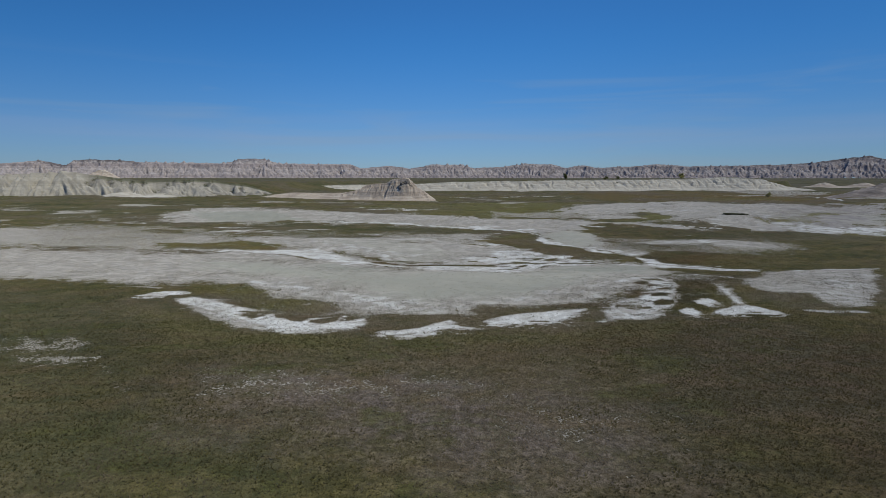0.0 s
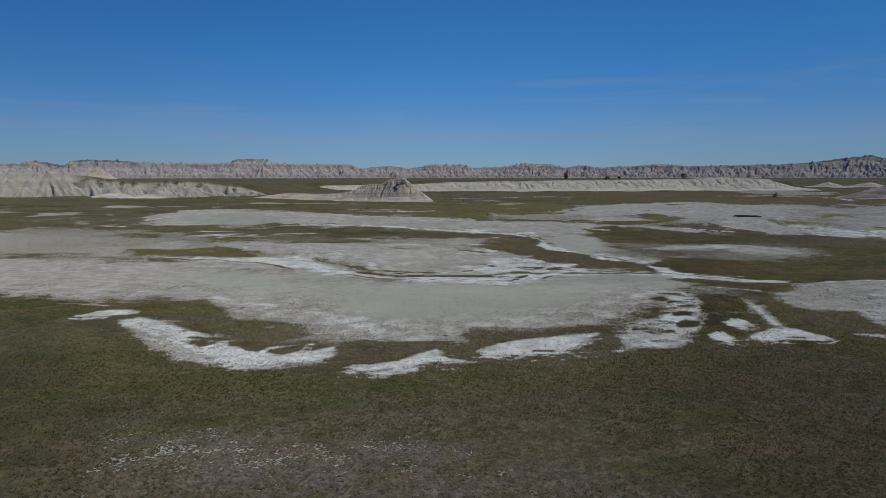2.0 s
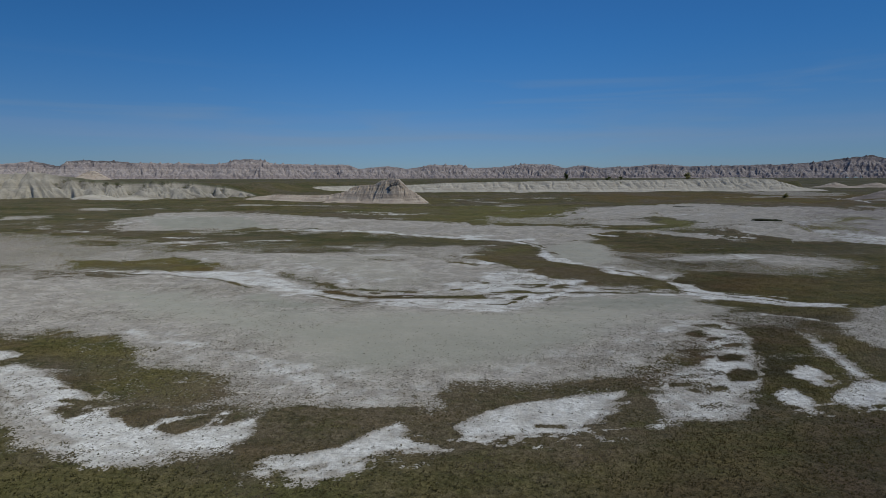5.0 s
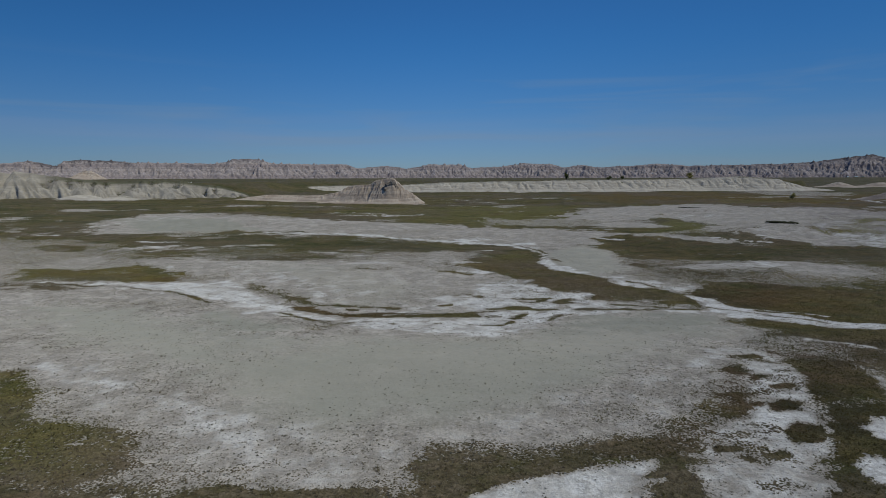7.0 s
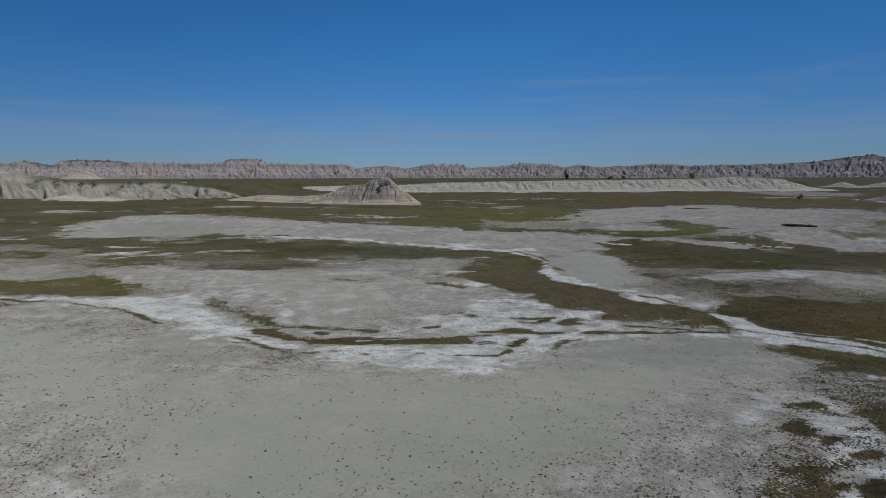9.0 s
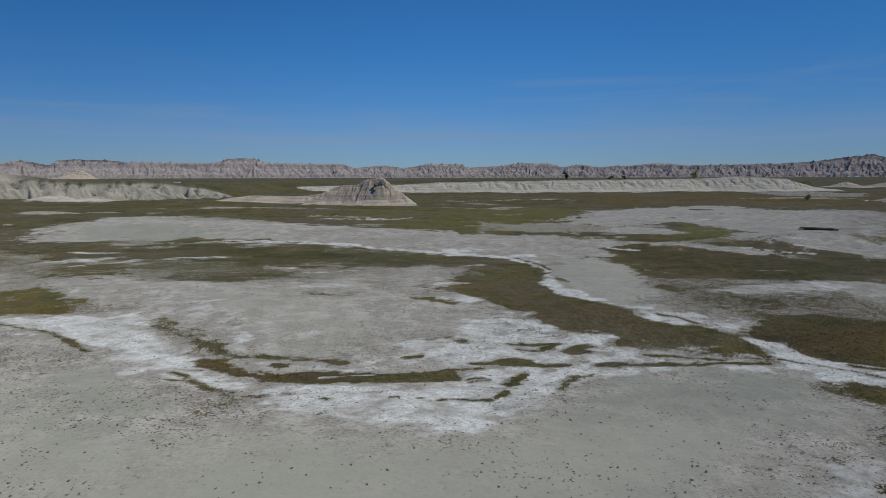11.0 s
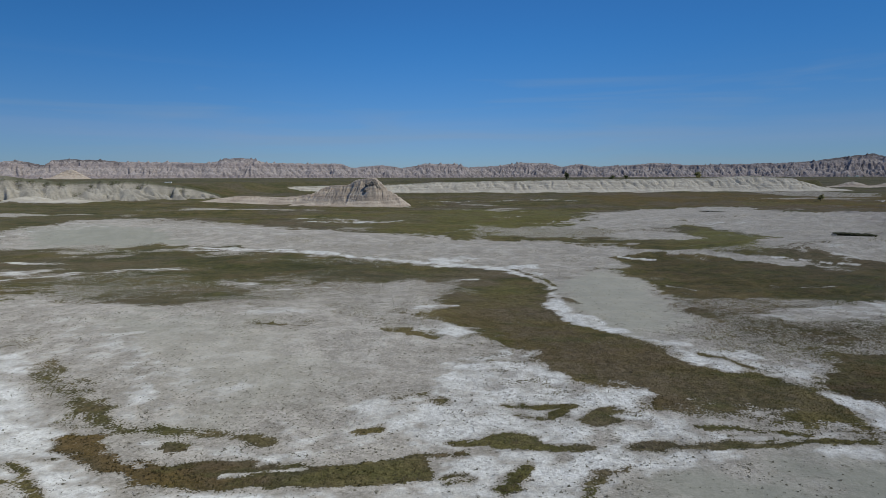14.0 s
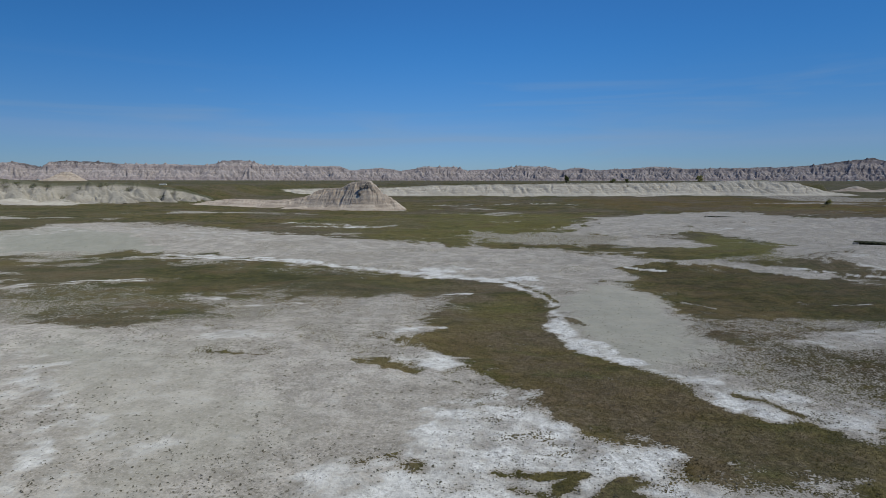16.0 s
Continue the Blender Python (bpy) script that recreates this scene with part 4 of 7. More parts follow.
strip("rill", 0.15, [(40.1, 113.5), (40.9, 108.9), (41.9, 106.6)], width=0.24, amount=0.9)
area("lush", 0.5, [(10.6, 106.9), (12.4, 107.9), (14.2, 108.2), (15.4, 107.0), (17.4, 106.4), (18.1, 105.7), (16.0, 105.6), (13.6, 106.4), (11.4, 106.1)], amount=0.5)
area("rust", 0.5, [(-15.0, 107.9), (-13.1, 109.1), (-10.3, 107.8), (-7.0, 104.5), (-2.9, 104.2), (-0.4, 104.0), (1.4, 102.8), (0.2, 101.2), (-4.2, 100.8), (-7.6, 102.9), (-10.0, 104.8)], amount=0.8)
area("lush", 0.6, [(2.3, 101.8), (2.9, 103.2), (6.0, 104.5), (8.6, 105.1), (9.3, 104.8), (8.6, 102.7), (5.4, 101.6)], amount=0.6)
area("bare", 1.0, [(33.8, 167.8), (36.4, 165.2), (38.1, 160.4), (39.1, 156.8), (36.8, 148.2), (37.5, 143.8), (34.6, 135.5), (30.5, 130.5), (27.5, 133.3), (25.3, 135.8), (25.3, 144.3), (27.7, 158.8)], amount=0.9)
area("mud", 1.0, [(33.8, 167.8), (36.4, 165.2), (38.1, 160.4), (39.1, 156.8), (36.8, 148.2), (37.5, 143.8), (34.6, 135.5), (30.5, 130.5), (27.5, 133.3), (25.3, 135.8), (25.3, 144.3), (27.7, 158.8)], amount=0.9)
strip("salt", 0.3, [(-48.1, 198.4), (-36.9, 195.7), (-26.2, 193.0), (-16.1, 190.9), (-7.1, 187.3), (3.4, 182.9), (9.3, 179.1)], width=0.45, amount=0.95)
strip("salt", 0.4, [(9.4, 175.8), (17.5, 174.3), (21.6, 170.9), (23.3, 165.0)], width=0.8, amount=0.95)
area("salt", 0.6, [(7.5, 176.8), (9.2, 186.5), (16.4, 187.1), (17.3, 183.5), (12.2, 179.1), (18.5, 176.3), (26.8, 176.0), (26.5, 171.5), (21.6, 170.9), (17.3, 171.8)], amount=0.85)
strip("salt", 0.4, [(21.4, 168.9), (23.9, 163.4), (24.5, 159.2)], width=0.6, amount=0.95)
area("salt", 0.5, [(22.3, 142.5), (24.3, 145.8), (23.9, 140.9), (25.6, 137.0), (26.9, 135.1), (27.5, 131.6), (28.5, 129.6), (27.9, 128.5), (25.0, 131.8), (23.4, 133.6), (22.5, 138.0)], amount=0.95)
strip("grass", 0.25, [(22.1, 171.8), (24.7, 163.3), (26.2, 155.2)], width=0.4, amount=0.9)
strip("grass", 0.3, [(22.6, 150.7), (25.6, 152.5)], width=0.5, amount=0.9)
strip("grass", 0.25, [(24.9, 145.7), (26.2, 142.5)], width=0.4, amount=0.95)
strip("mixed", 1.0, [(-43.7, 160.1), (-36.0, 159.9), (-27.7, 158.3)], width=1.0, amount=0.7)
area("mixed", 1.2, [(-46.8, 158.2), (-41.7, 161.7), (-31.1, 159.1), (-22.3, 153.0), (-16.7, 146.0), (-18.0, 140.8), (-23.6, 142.5), (-29.1, 141.9), (-36.4, 143.9)], amount=0.85)
area("mixed", 1.2, [(-20.0, 155.9), (-9.2, 155.8), (-5.0, 150.0), (-6.3, 144.7), (-11.0, 143.9), (-15.5, 146.0)], amount=0.75)
area("grass", 1.0, [(-24.9, 148.4), (-24.9, 152.6), (-20.7, 155.9), (-15.2, 152.3), (-12.0, 148.8), (-16.2, 143.3), (-18.1, 139.7), (-21.4, 142.8)], amount=0.8)
strip("salt", 0.4, [(-51.0, 164.2), (-48.2, 165.6), (-45.2, 167.3), (-42.0, 168.9), (-37.0, 170.6), (-33.9, 171.3)], width=0.4, amount=0.65)
strip("salt", 0.4, [(-62.4, 179.9), (-55.4, 176.6)], width=0.5, amount=0.65)
strip("salt", 0.4, [(-24.1, 156.9), (-20.9, 158.0), (-17.1, 158.1)], width=0.5, amount=0.7)
strip("grass", 0.8, [(-7.8, 131.4), (-4.1, 131.3)], width=0.8, amount=0.65)
area("mixed", 0.8, [(3.6, 139.1), (6.4, 140.7), (7.3, 136.4), (4.6, 135.1)], amount=0.85)
strip("salt", 0.5, [(7.3, 138.9), (10.4, 141.0)], width=0.8, amount=0.85)
strip("salt", 0.4, [(11.9, 160.9), (15.2, 161.3)], width=0.5, amount=0.8)
area("salt", 0.6, [(6.3, 133.7), (8.9, 133.1), (12.0, 131.4), (13.6, 128.0), (11.0, 127.1), (8.1, 128.5)], amount=0.9)
area("grass", 0.4, [(5.8, 130.7), (7.1, 130.3), (8.2, 128.5), (6.8, 127.2)], amount=0.9)
area("mixed", 1.0, [(6.5, 161.3), (11.9, 159.1), (12.5, 154.3), (9.7, 151.4), (7.6, 146.0), (5.7, 149.8)], amount=0.7)
area("flecked", 0.8, [(14.0, 122.3), (18.4, 122.3), (18.3, 120.6), (17.4, 118.9), (18.7, 116.4), (19.4, 115.1), (18.2, 113.9), (15.2, 115.0), (13.7, 117.2), (12.0, 120.3)], amount=0.85)
area("salt", 0.5, [(21.3, 114.3), (24.7, 114.5), (25.0, 113.4), (23.5, 112.2), (21.8, 111.4), (20.1, 111.7), (19.6, 112.1)], amount=0.95)
area("flecked", 0.8, [(21.6, 110.2), (26.1, 111.3), (30.2, 111.7), (31.3, 110.6), (25.7, 109.9)], amount=0.85)
strip("grass", 0.25, [(14.5, 111.9), (15.4, 112.1), (16.5, 111.6), (17.8, 111.7)], width=0.4, amount=1)
area("grass", 0.25, [(16.8, 111.3), (18.3, 111.6), (18.3, 110.1), (16.8, 109.8)], amount=1)
area("grass", 0.25, [(19.1, 110.2), (20.3, 111.3), (21.9, 111.6), (20.5, 110.3)], amount=1)
area("grass", 0.3, [(23.9, 112.3), (25.2, 113.3), (27.1, 113.2), (26.5, 112.0), (24.2, 111.6)], amount=1)
area("rust", 0.5, [(23.9, 112.3), (25.2, 113.3), (27.1, 113.2), (26.5, 112.0), (24.2, 111.6)], amount=0.8)
strip("grass", 0.4, [(6.9, 113.1), (8.2, 113.2), (10.1, 112.7)], width=0.5, amount=0.9)
strip("grass", 0.4, [(4.8, 130.3), (6.7, 129.5), (8.6, 129.0)], width=0.5, amount=0.6)
area("salt", 0.6, [(30.0, 122.7), (31.9, 122.3), (33.3, 120.7), (34.6, 119.5), (35.0, 118.9), (31.9, 118.1), (30.5, 120.4), (30.0, 121.8)], amount=0.95)
area("flecked", 0.8, [(29.0, 125.2), (32.5, 123.6), (36.9, 124.0), (37.8, 120.5), (36.0, 116.7), (35.1, 118.5), (35.1, 121.1), (33.3, 122.8)], amount=0.9)
strip("grass", 0.2, [(32.0, 122.6), (33.8, 121.6), (34.4, 119.9), (34.9, 119.3)], width=0.3, amount=1)
area("bare", 1.5, [(68.2, 300.5), (100.3, 332.0), (132.2, 349.9), (150.1, 340.0), (131.4, 283.4), (155.6, 272.8), (83.3, 175.8), (80.5, 177.9), (81.9, 184.2), (73.0, 184.4), (72.4, 188.6), (94.9, 223.5), (93.1, 230.3), (91.7, 245.1), (86.3, 251.0), (81.2, 263.2), (59.0, 264.8)], amount=0.9)
strip("salt", 0.8, [(91.0, 257.7), (109.3, 260.4)], width=1.2, amount=0.8)
area("salt", 0.8, [(83.1, 186.1), (87.8, 185.5), (88.1, 182.4), (83.3, 175.8), (81.3, 178.9)], amount=0.85)
strip("salt", 0.6, [(72.0, 186.2), (74.6, 183.4)], width=0.8, amount=0.85)
strip("rill", 0.3, [(86.4, 263.3), (104.8, 272.3), (124.9, 272.3)], width=0.35, amount=0.8)
area("grass", 0.8, [(79.9, 251.2), (89.4, 254.3), (88.3, 235.1), (93.1, 230.3), (94.9, 223.5), (72.0, 188.8), (71.8, 185.7), (75.9, 182.6), (78.0, 176.9), (78.9, 170.5), (72.9, 172.0), (70.7, 177.1), (62.9, 184.1), (60.7, 190.2), (58.1, 197.1), (47.8, 199.7), (40.5, 195.2), (46.8, 220.0), (57.2, 217.4), (70.8, 228.4), (75.1, 228.5)], amount=0.95)
area("lush", 1.0, [(87.1, 249.0), (88.3, 235.1), (94.9, 223.5), (72.0, 188.8), (64.5, 187.3), (68.1, 215.4)], amount=0.85)
area("bare", 0.6, [(65.6, 242.6), (72.0, 239.0), (75.4, 219.8), (67.5, 214.0), (56.4, 215.3), (52.9, 225.3)], amount=0.9)
area("bare", 0.6, [(39.5, 191.5), (49.8, 189.2), (56.2, 184.7), (48.3, 185.1), (41.7, 183.0), (37.1, 181.9)], amount=0.9)
area("bare", 0.5, [(59.6, 183.4), (63.6, 183.5), (67.1, 180.7), (70.3, 176.5), (73.2, 172.1), (68.0, 171.3), (65.5, 174.6), (61.4, 179.1)], amount=0.9)
area("grass", 0.8, [(37.3, 165.5), (46.1, 178.6), (56.8, 181.4), (61.3, 176.9), (66.6, 170.4), (72.4, 168.6), (76.8, 167.0), (62.5, 147.9), (56.8, 147.6), (53.4, 148.6), (47.2, 147.0), (42.7, 144.5), (40.7, 145.5), (39.4, 146.9), (37.4, 148.5), (39.1, 156.8), (38.8, 162.3)], amount=0.95)
area("mixed", 1.0, [(38.6, 143.6), (44.8, 144.8), (50.5, 145.9), (59.8, 144.3), (48.2, 128.7), (41.8, 131.2), (38.8, 135.3), (36.0, 136.3)], amount=0.85)
area("grass", 0.6, [(36.5, 137.3), (39.1, 140.6), (41.0, 139.6), (42.2, 136.6), (44.3, 135.4), (44.5, 132.3), (41.9, 133.2), (38.3, 134.3)], amount=0.9)
area("flecked", 0.6, [(41.7, 140.5), (46.5, 145.6), (44.7, 139.9), (42.6, 137.3), (41.0, 138.5)], amount=0.8)
area("flecked", 0.8, [(47.1, 140.3), (53.3, 146.3), (59.0, 143.3), (54.8, 137.5), (50.0, 135.9), (47.1, 136.4)], amount=0.7)
strip("salt", 0.3, [(43.1, 184.4), (45.1, 181.3), (48.6, 179.8)], width=0.4, amount=0.9)
strip("salt", 0.3, [(69.3, 178.0), (71.4, 176.4)], width=0.4, amount=0.9)
strip("salt", 0.3, [(72.6, 175.6), (74.3, 174.1), (75.5, 173.0)], width=0.4, amount=0.9)
strip("salt", 0.3, [(77.6, 172.4), (80.2, 172.0)], width=0.5, amount=0.9)
strip("salt", 0.3, [(73.7, 169.3), (75.9, 167.9)], width=0.4, amount=0.9)
strip("salt", 0.3, [(59.5, 152.9), (63.5, 153.3)], width=0.4, amount=0.6)
strip("salt", 0.3, [(41.9, 156.2), (43.7, 150.3)], width=0.4, amount=0.6)
area("bare", 0.6, [(62.5, 143.0), (70.0, 142.6), (74.8, 133.8), (71.5, 129.2), (60.5, 127.4), (60.1, 133.9)], amount=0.9)
area("mixed", 1.0, [(36.4, 134.0), (46.8, 144.7), (54.7, 149.2), (62.5, 143.0), (59.1, 132.1), (70.6, 128.0), (63.8, 118.9), (53.0, 121.6), (45.1, 122.7), (39.3, 125.6)], amount=0.7)
area("grass", 0.4, [(40.3, 118.8), (45.0, 122.5), (49.8, 122.8), (52.6, 121.0), (55.9, 120.1), (62.6, 117.2), (51.0, 101.5), (48.1, 103.0), (45.8, 105.0), (44.0, 108.2), (41.4, 112.0), (38.2, 115.8)], amount=1)
area("rust", 1.0, [(43.7, 119.7), (54.8, 118.4), (60.9, 115.0), (51.3, 102.0), (46.4, 105.9), (41.8, 112.9)], amount=0.5)
area("bare", 0.5, [(81.8, 182.9), (93.5, 186.9), (97.3, 182.1), (98.3, 177.4), (99.0, 169.1), (95.2, 165.6), (89.4, 169.6), (83.9, 174.9)], amount=0.9)
area("flecked", 0.8, [(99.9, 184.0), (110.2, 181.9), (100.7, 168.8), (99.8, 172.3)], amount=0.8)
area("mixed", 1.2, [(-84.3, 163.6), (-66.3, 162.1), (-61.7, 152.5), (-65.6, 145.8), (-68.8, 142.3)], amount=0.8)
area("bare", 0.6, [(-62.8, 136.4), (-65.6, 145.8), (-61.7, 152.5), (-56.0, 144.9), (-55.4, 136.0)], amount=0.9)
area("grass", 0.8, [(-62.1, 133.2), (-50.5, 135.2), (-46.5, 137.8), (-41.8, 130.6), (-33.9, 128.0), (-33.6, 123.9), (-39.8, 123.8), (-50.5, 128.3), (-58.8, 128.7)], amount=0.9)
area("rust", 1.0, [(-62.1, 133.2), (-50.5, 135.2), (-46.5, 137.8), (-41.8, 130.6), (-33.9, 128.0), (-33.6, 123.9), (-39.8, 123.8), (-50.5, 128.3), (-58.8, 128.7)], amount=0.7)
area("bare", 0.8, [(-43.6, 132.5), (-44.2, 142.5), (-36.2, 139.5), (-29.9, 139.9), (-18.7, 136.2), (-17.8, 129.6), (-29.4, 127.2), (-34.6, 129.7)], amount=0.7)
area("salt", 0.8, [(-43.6, 134.0), (-40.9, 137.6), (-37.7, 131.3)], amount=0.7)
strip("salt", 0.4, [(-107.4, 195.3), (-99.7, 198.9)], width=0.5, amount=0.8)
strip("salt", 0.4, [(-68.7, 181.8), (-57.8, 178.8)], width=0.5, amount=0.8)
strip("mixed", 0.8, [(-55.8, 124.6), (-47.3, 125.9), (-38.2, 123.8)], width=0.8, amount=0.8)
strip("salt", 0.4, [(-42.8, 120.9), (-38.2, 119.8)], width=0.35, amount=0.9)
strip("salt", 0.4, [(-35.2, 117.4), (-32.1, 115.0)], width=0.5, amount=0.9)
strip("salt", 0.4, [(-53.4, 123.2), (-47.4, 123.4)], width=0.35, amount=0.9)
strip("rill", 0.2, [(-54.2, 122.3), (-48.2, 122.3), (-41.6, 120.2), (-33.1, 116.8), (-25.2, 111.8)], width=0.24, amount=0.9)
strip("rill", 0.2, [(-36.7, 122.3), (-30.8, 116.5), (-28.0, 118.1)], width=0.24, amount=0.9)
area("mixed", 1.0, [(-49.3, 115.6), (-40.8, 113.1), (-34.5, 114.0), (-26.8, 112.2), (-19.9, 108.2), (-15.4, 102.5), (-19.5, 104.0), (-31.3, 108.2), (-41.0, 109.3), (-45.1, 109.7)], amount=0.6)
area("salt", 0.3, [(37.4, 114.9), (39.0, 110.5), (42.6, 106.0), (45.7, 103.1), (46.5, 99.0), (52.4, 97.1), (50.8, 94.9), (47.1, 95.3), (44.7, 96.2), (41.9, 98.6), (39.0, 103.0), (37.4, 106.8)], amount=1)
strip("rill", 0.12, [(37.3, 108.2), (41.8, 104.4), (45.5, 98.5)], width=0.24, amount=0.9)
strip("salt", 0.25, [(41.1, 107.3), (46.1, 104.9), (47.7, 101.9)], width=0.25, amount=0.9)
strip("salt", 0.25, [(42.7, 88.8), (44.2, 86.1)], width=0.3, amount=0.8)
area("mixed", 1.0, [(32.0, 89.7), (35.7, 92.7), (39.5, 92.3), (42.4, 89.9), (40.1, 84.3), (35.9, 84.7), (32.6, 85.7)], amount=0.7)
strip("salt", 0.3, [(39.4, 91.2), (42.1, 89.5)], width=0.3, amount=0.8)
strip("salt", 0.35, [(-32.0, 71.8), (-24.3, 65.3), (-18.8, 60.5), (-14.8, 58.0)], width=0.5, amount=1)
strip("salt", 2.0, [(5.2, 70.6), (9.0, 72.3), (13.0, 73.6), (17.4, 75.2), (22.7, 79.6)], width=2.0, amount=0.5)
strip("salt", 0.5, [(-34.1, 268.8), (-20.5, 269.2), (-5.8, 264.0)], width=0.8, amount=0.8)
area("mixed", 0.8, [(-19.5, 252.8), (-11.0, 250.0), (-11.2, 241.9), (-17.9, 243.9)], amount=0.9)
area("mixed", 0.8, [(16.7, 219.7), (22.7, 248.0), (25.6, 241.0), (22.2, 222.1)], amount=0.9)
area("mixed", 1.0, [(22.7, 228.1), (29.2, 249.4), (37.1, 248.3), (43.0, 230.7), (40.9, 220.9), (29.8, 218.5)], amount=0.9)
area("bare", 0.8, [(49.5, 270.3), (55.4, 272.2), (58.4, 265.2), (55.3, 257.2)], amount=0.8)
strip("salt", 0.4, [(29.1, 283.8), (46.6, 293.6)], width=0.6, amount=0.8)
area("bare", 0.5, [(-9.3, 216.6), (0.5, 225.0), (3.8, 218.9), (-5.3, 215.4)], amount=0.9)
strip("salt", 0.5, [(-38.7, 288.3), (-31.4, 289.6)], width=0.7, amount=0.8)
strip("salt", 1.0, [(18.6, 409.7), (34.6, 416.7), (54.5, 423.0)], width=1.5, amount=0.6)
strip("salt", 1.0, [(66.6, 417.5), (84.7, 410.4)], width=1.5, amount=0.6)
strip("rust", 3.0, [(155.4, 349.9), (188.5, 357.4), (211.2, 349.0)], width=6.0, amount=0.9)
area("mud", 1.5, [(-113.8, 251.2), (-105.5, 263.0), (-90.2, 266.5), (-60.2, 226.2), (-47.8, 210.2), (-57.8, 206.0), (-69.4, 205.6), (-82.4, 207.7)], amount=0.8)
area("bare", 0.6, [(-21.5, 215.0), (-5.1, 213.9), (8.9, 207.5), (20.9, 205.8), (32.2, 201.9), (40.0, 193.3), (34.3, 171.1), (27.2, 178.3), (19.2, 184.4), (9.2, 188.0), (3.2, 185.0), (-7.6, 190.6), (-16.8, 195.1)], amount=0.9)
area("lush", 4.0, [(-46.5, 321.2), (74.0, 326.4), (47.8, 223.9), (8.8, 218.5), (-35.7, 275.4)], amount=0.45)
area("clay", 0.6, [(41.8, 79.7), (46.1, 86.3), (52.4, 94.0), (59.2, 96.4), (64.3, 98.8), (70.1, 99.1), (72.7, 99.4), (50.8, 69.6), (46.5, 69.6), (47.2, 72.5), (47.8, 76.7), (45.1, 78.4)], amount=0.9)
area("mixed", 1.0, [(51.8, 84.4), (55.2, 82.5), (59.5, 81.5), (50.8, 69.6), (46.5, 69.6), (47.6, 75.3)], amount=0.6)
strip("salt", 0.3, [(63.1, 98.3), (72.7, 99.4)], width=0.4, amount=0.9)
strip("flecked", 0.5, [(42.4, 67.1), (44.5, 66.6), (47.3, 66.5)], width=0.8, amount=0.9)
strip("rill", 0.15, [(57.6, 86.0), (60.3, 84.1)], width=0.24, amount=0.9)
strip("salt", 0.2, [(-31.8, 47.7), (-28.8, 48.4)], width=0.2, amount=0.6)
strip("grass", 0.3, [(39.3, 68.2), (42.5, 68.3)], width=0.4, amount=0.9)
area("flecked", 0.8, [(-90.2, 266.5), (-75.1, 264.0), (-58.2, 251.9), (-39.5, 243.7), (-26.9, 236.2), (-22.1, 216.2), (-38.3, 218.5), (-53.2, 222.8)], amount=0.5)
strip("salt", 0.5, [(-62.6, 247.3), (-52.9, 250.7), (-40.0, 245.3)], width=0.7, amount=0.7)
strip("rill", 0.2, [(-82.4, 207.7), (-72.7, 210.9), (-68.4, 214.2), (-64.7, 217.8)], width=0.25, amount=0.9)
# left ridge, left plain and right ridge: the darker mud tone
area("dark_mud", 2.0, [(-118.9, 258.3), (-106.4, 264.5), (-90.2, 266.5), (-55.6, 222.0), (-47.8, 210.2), (-57.8, 206.0), (-69.4, 205.6), (-82.4, 207.7)], amount=0.65)
area("dark_mud", 3.0, [(-35.8, 143.1), (-26.2, 139.0), (-18.0, 137.2), (-13.4, 133.1), (-13.1, 127.1), (-24.9, 127.9)], amount=0.4)
area("mixed", 2.0, [(97.9, 325.1), (130.6, 346.2), (147.6, 335.3), (130.8, 282.3), (155.3, 272.4), (88.1, 182.4), (82.4, 185.0), (73.4, 185.0), (94.9, 223.5), (93.4, 230.9), (92.2, 246.3), (86.9, 252.4), (81.5, 263.9)], amount=0.4)
area("dark_mud", 2.0, [(97.9, 325.1), (130.6, 346.2), (147.6, 335.3), (130.8, 282.3), (155.3, 272.4), (88.1, 182.4), (82.4, 185.0), (73.4, 185.0), (94.9, 223.5), (93.4, 230.9), (92.2, 246.3), (86.9, 252.4), (81.5, 263.9)], amount=0.65)
strip("rust", 2.0, [(170.4, 371.3), (195.8, 381.7), (205.3, 357.9)], width=4.0, amount=0.95)
strip("rust", 2.0, [(199.2, 401.7), (215.3, 401.6)], width=3.0, amount=0.9)
strip("salt", 0.6, [(233.5, 376.9), (227.0, 352.4), (211.0, 316.3)], width=0.7, amount=0.9)
area("flecked", 0.8, [(99.5, 183.8), (104.6, 184.5), (111.8, 181.3), (112.4, 173.4), (110.1, 165.1), (104.6, 157.6), (100.6, 164.5), (98.7, 172.4)], amount=0.7)
strip("lush", 1.0, [(97.1, 182.3), (107.2, 186.2), (148.2, 235.2)], width=2.0, amount=0.8)
# dark brown tone over the near grass, stronger towards both sides
area("ochre", 6.0, [(5.0, 55.0), (10.6, 58.0), (18.7, 60.0), (26.7, 60.6), (32.4, 59.6), (23.8, 47.9), (4.5, 48.0)], amount=0.55)
area("ochre", 5.0, [(-24.2, 56.1), (-18.3, 57.8), (-7.5, 57.7), (5.2, 57.7), (4.5, 48.0), (-18.2, 47.9)], amount=0.3)
area("lush", 3.0, [(11.7, 330.8), (76.1, 338.9), (49.2, 230.3), (20.2, 222.1), (11.0, 252.6)], amount=0.7)
area("ochre", 5.0, [(-35.1, 58.4), (-25.3, 61.9), (-13.4, 44.9), (-11.6, 37.2), (-19.5, 37.2)], amount=0.5)
area("ochre", 6.0, [(20.8, 58.6), (40.7, 62.2), (22.2, 37.2), (11.1, 37.3)], amount=0.75)
area("mixed", 2.0, [(-128.0, 185.0), (-106.0, 189.2), (-77.3, 182.0), (-51.8, 153.3), (-43.9, 131.8), (-90.3, 133.7)], amount=0.6)
strip("grass", 1.0, [(-123.7, 179.2), (-103.9, 177.6)], width=1.2, amount=0.7)
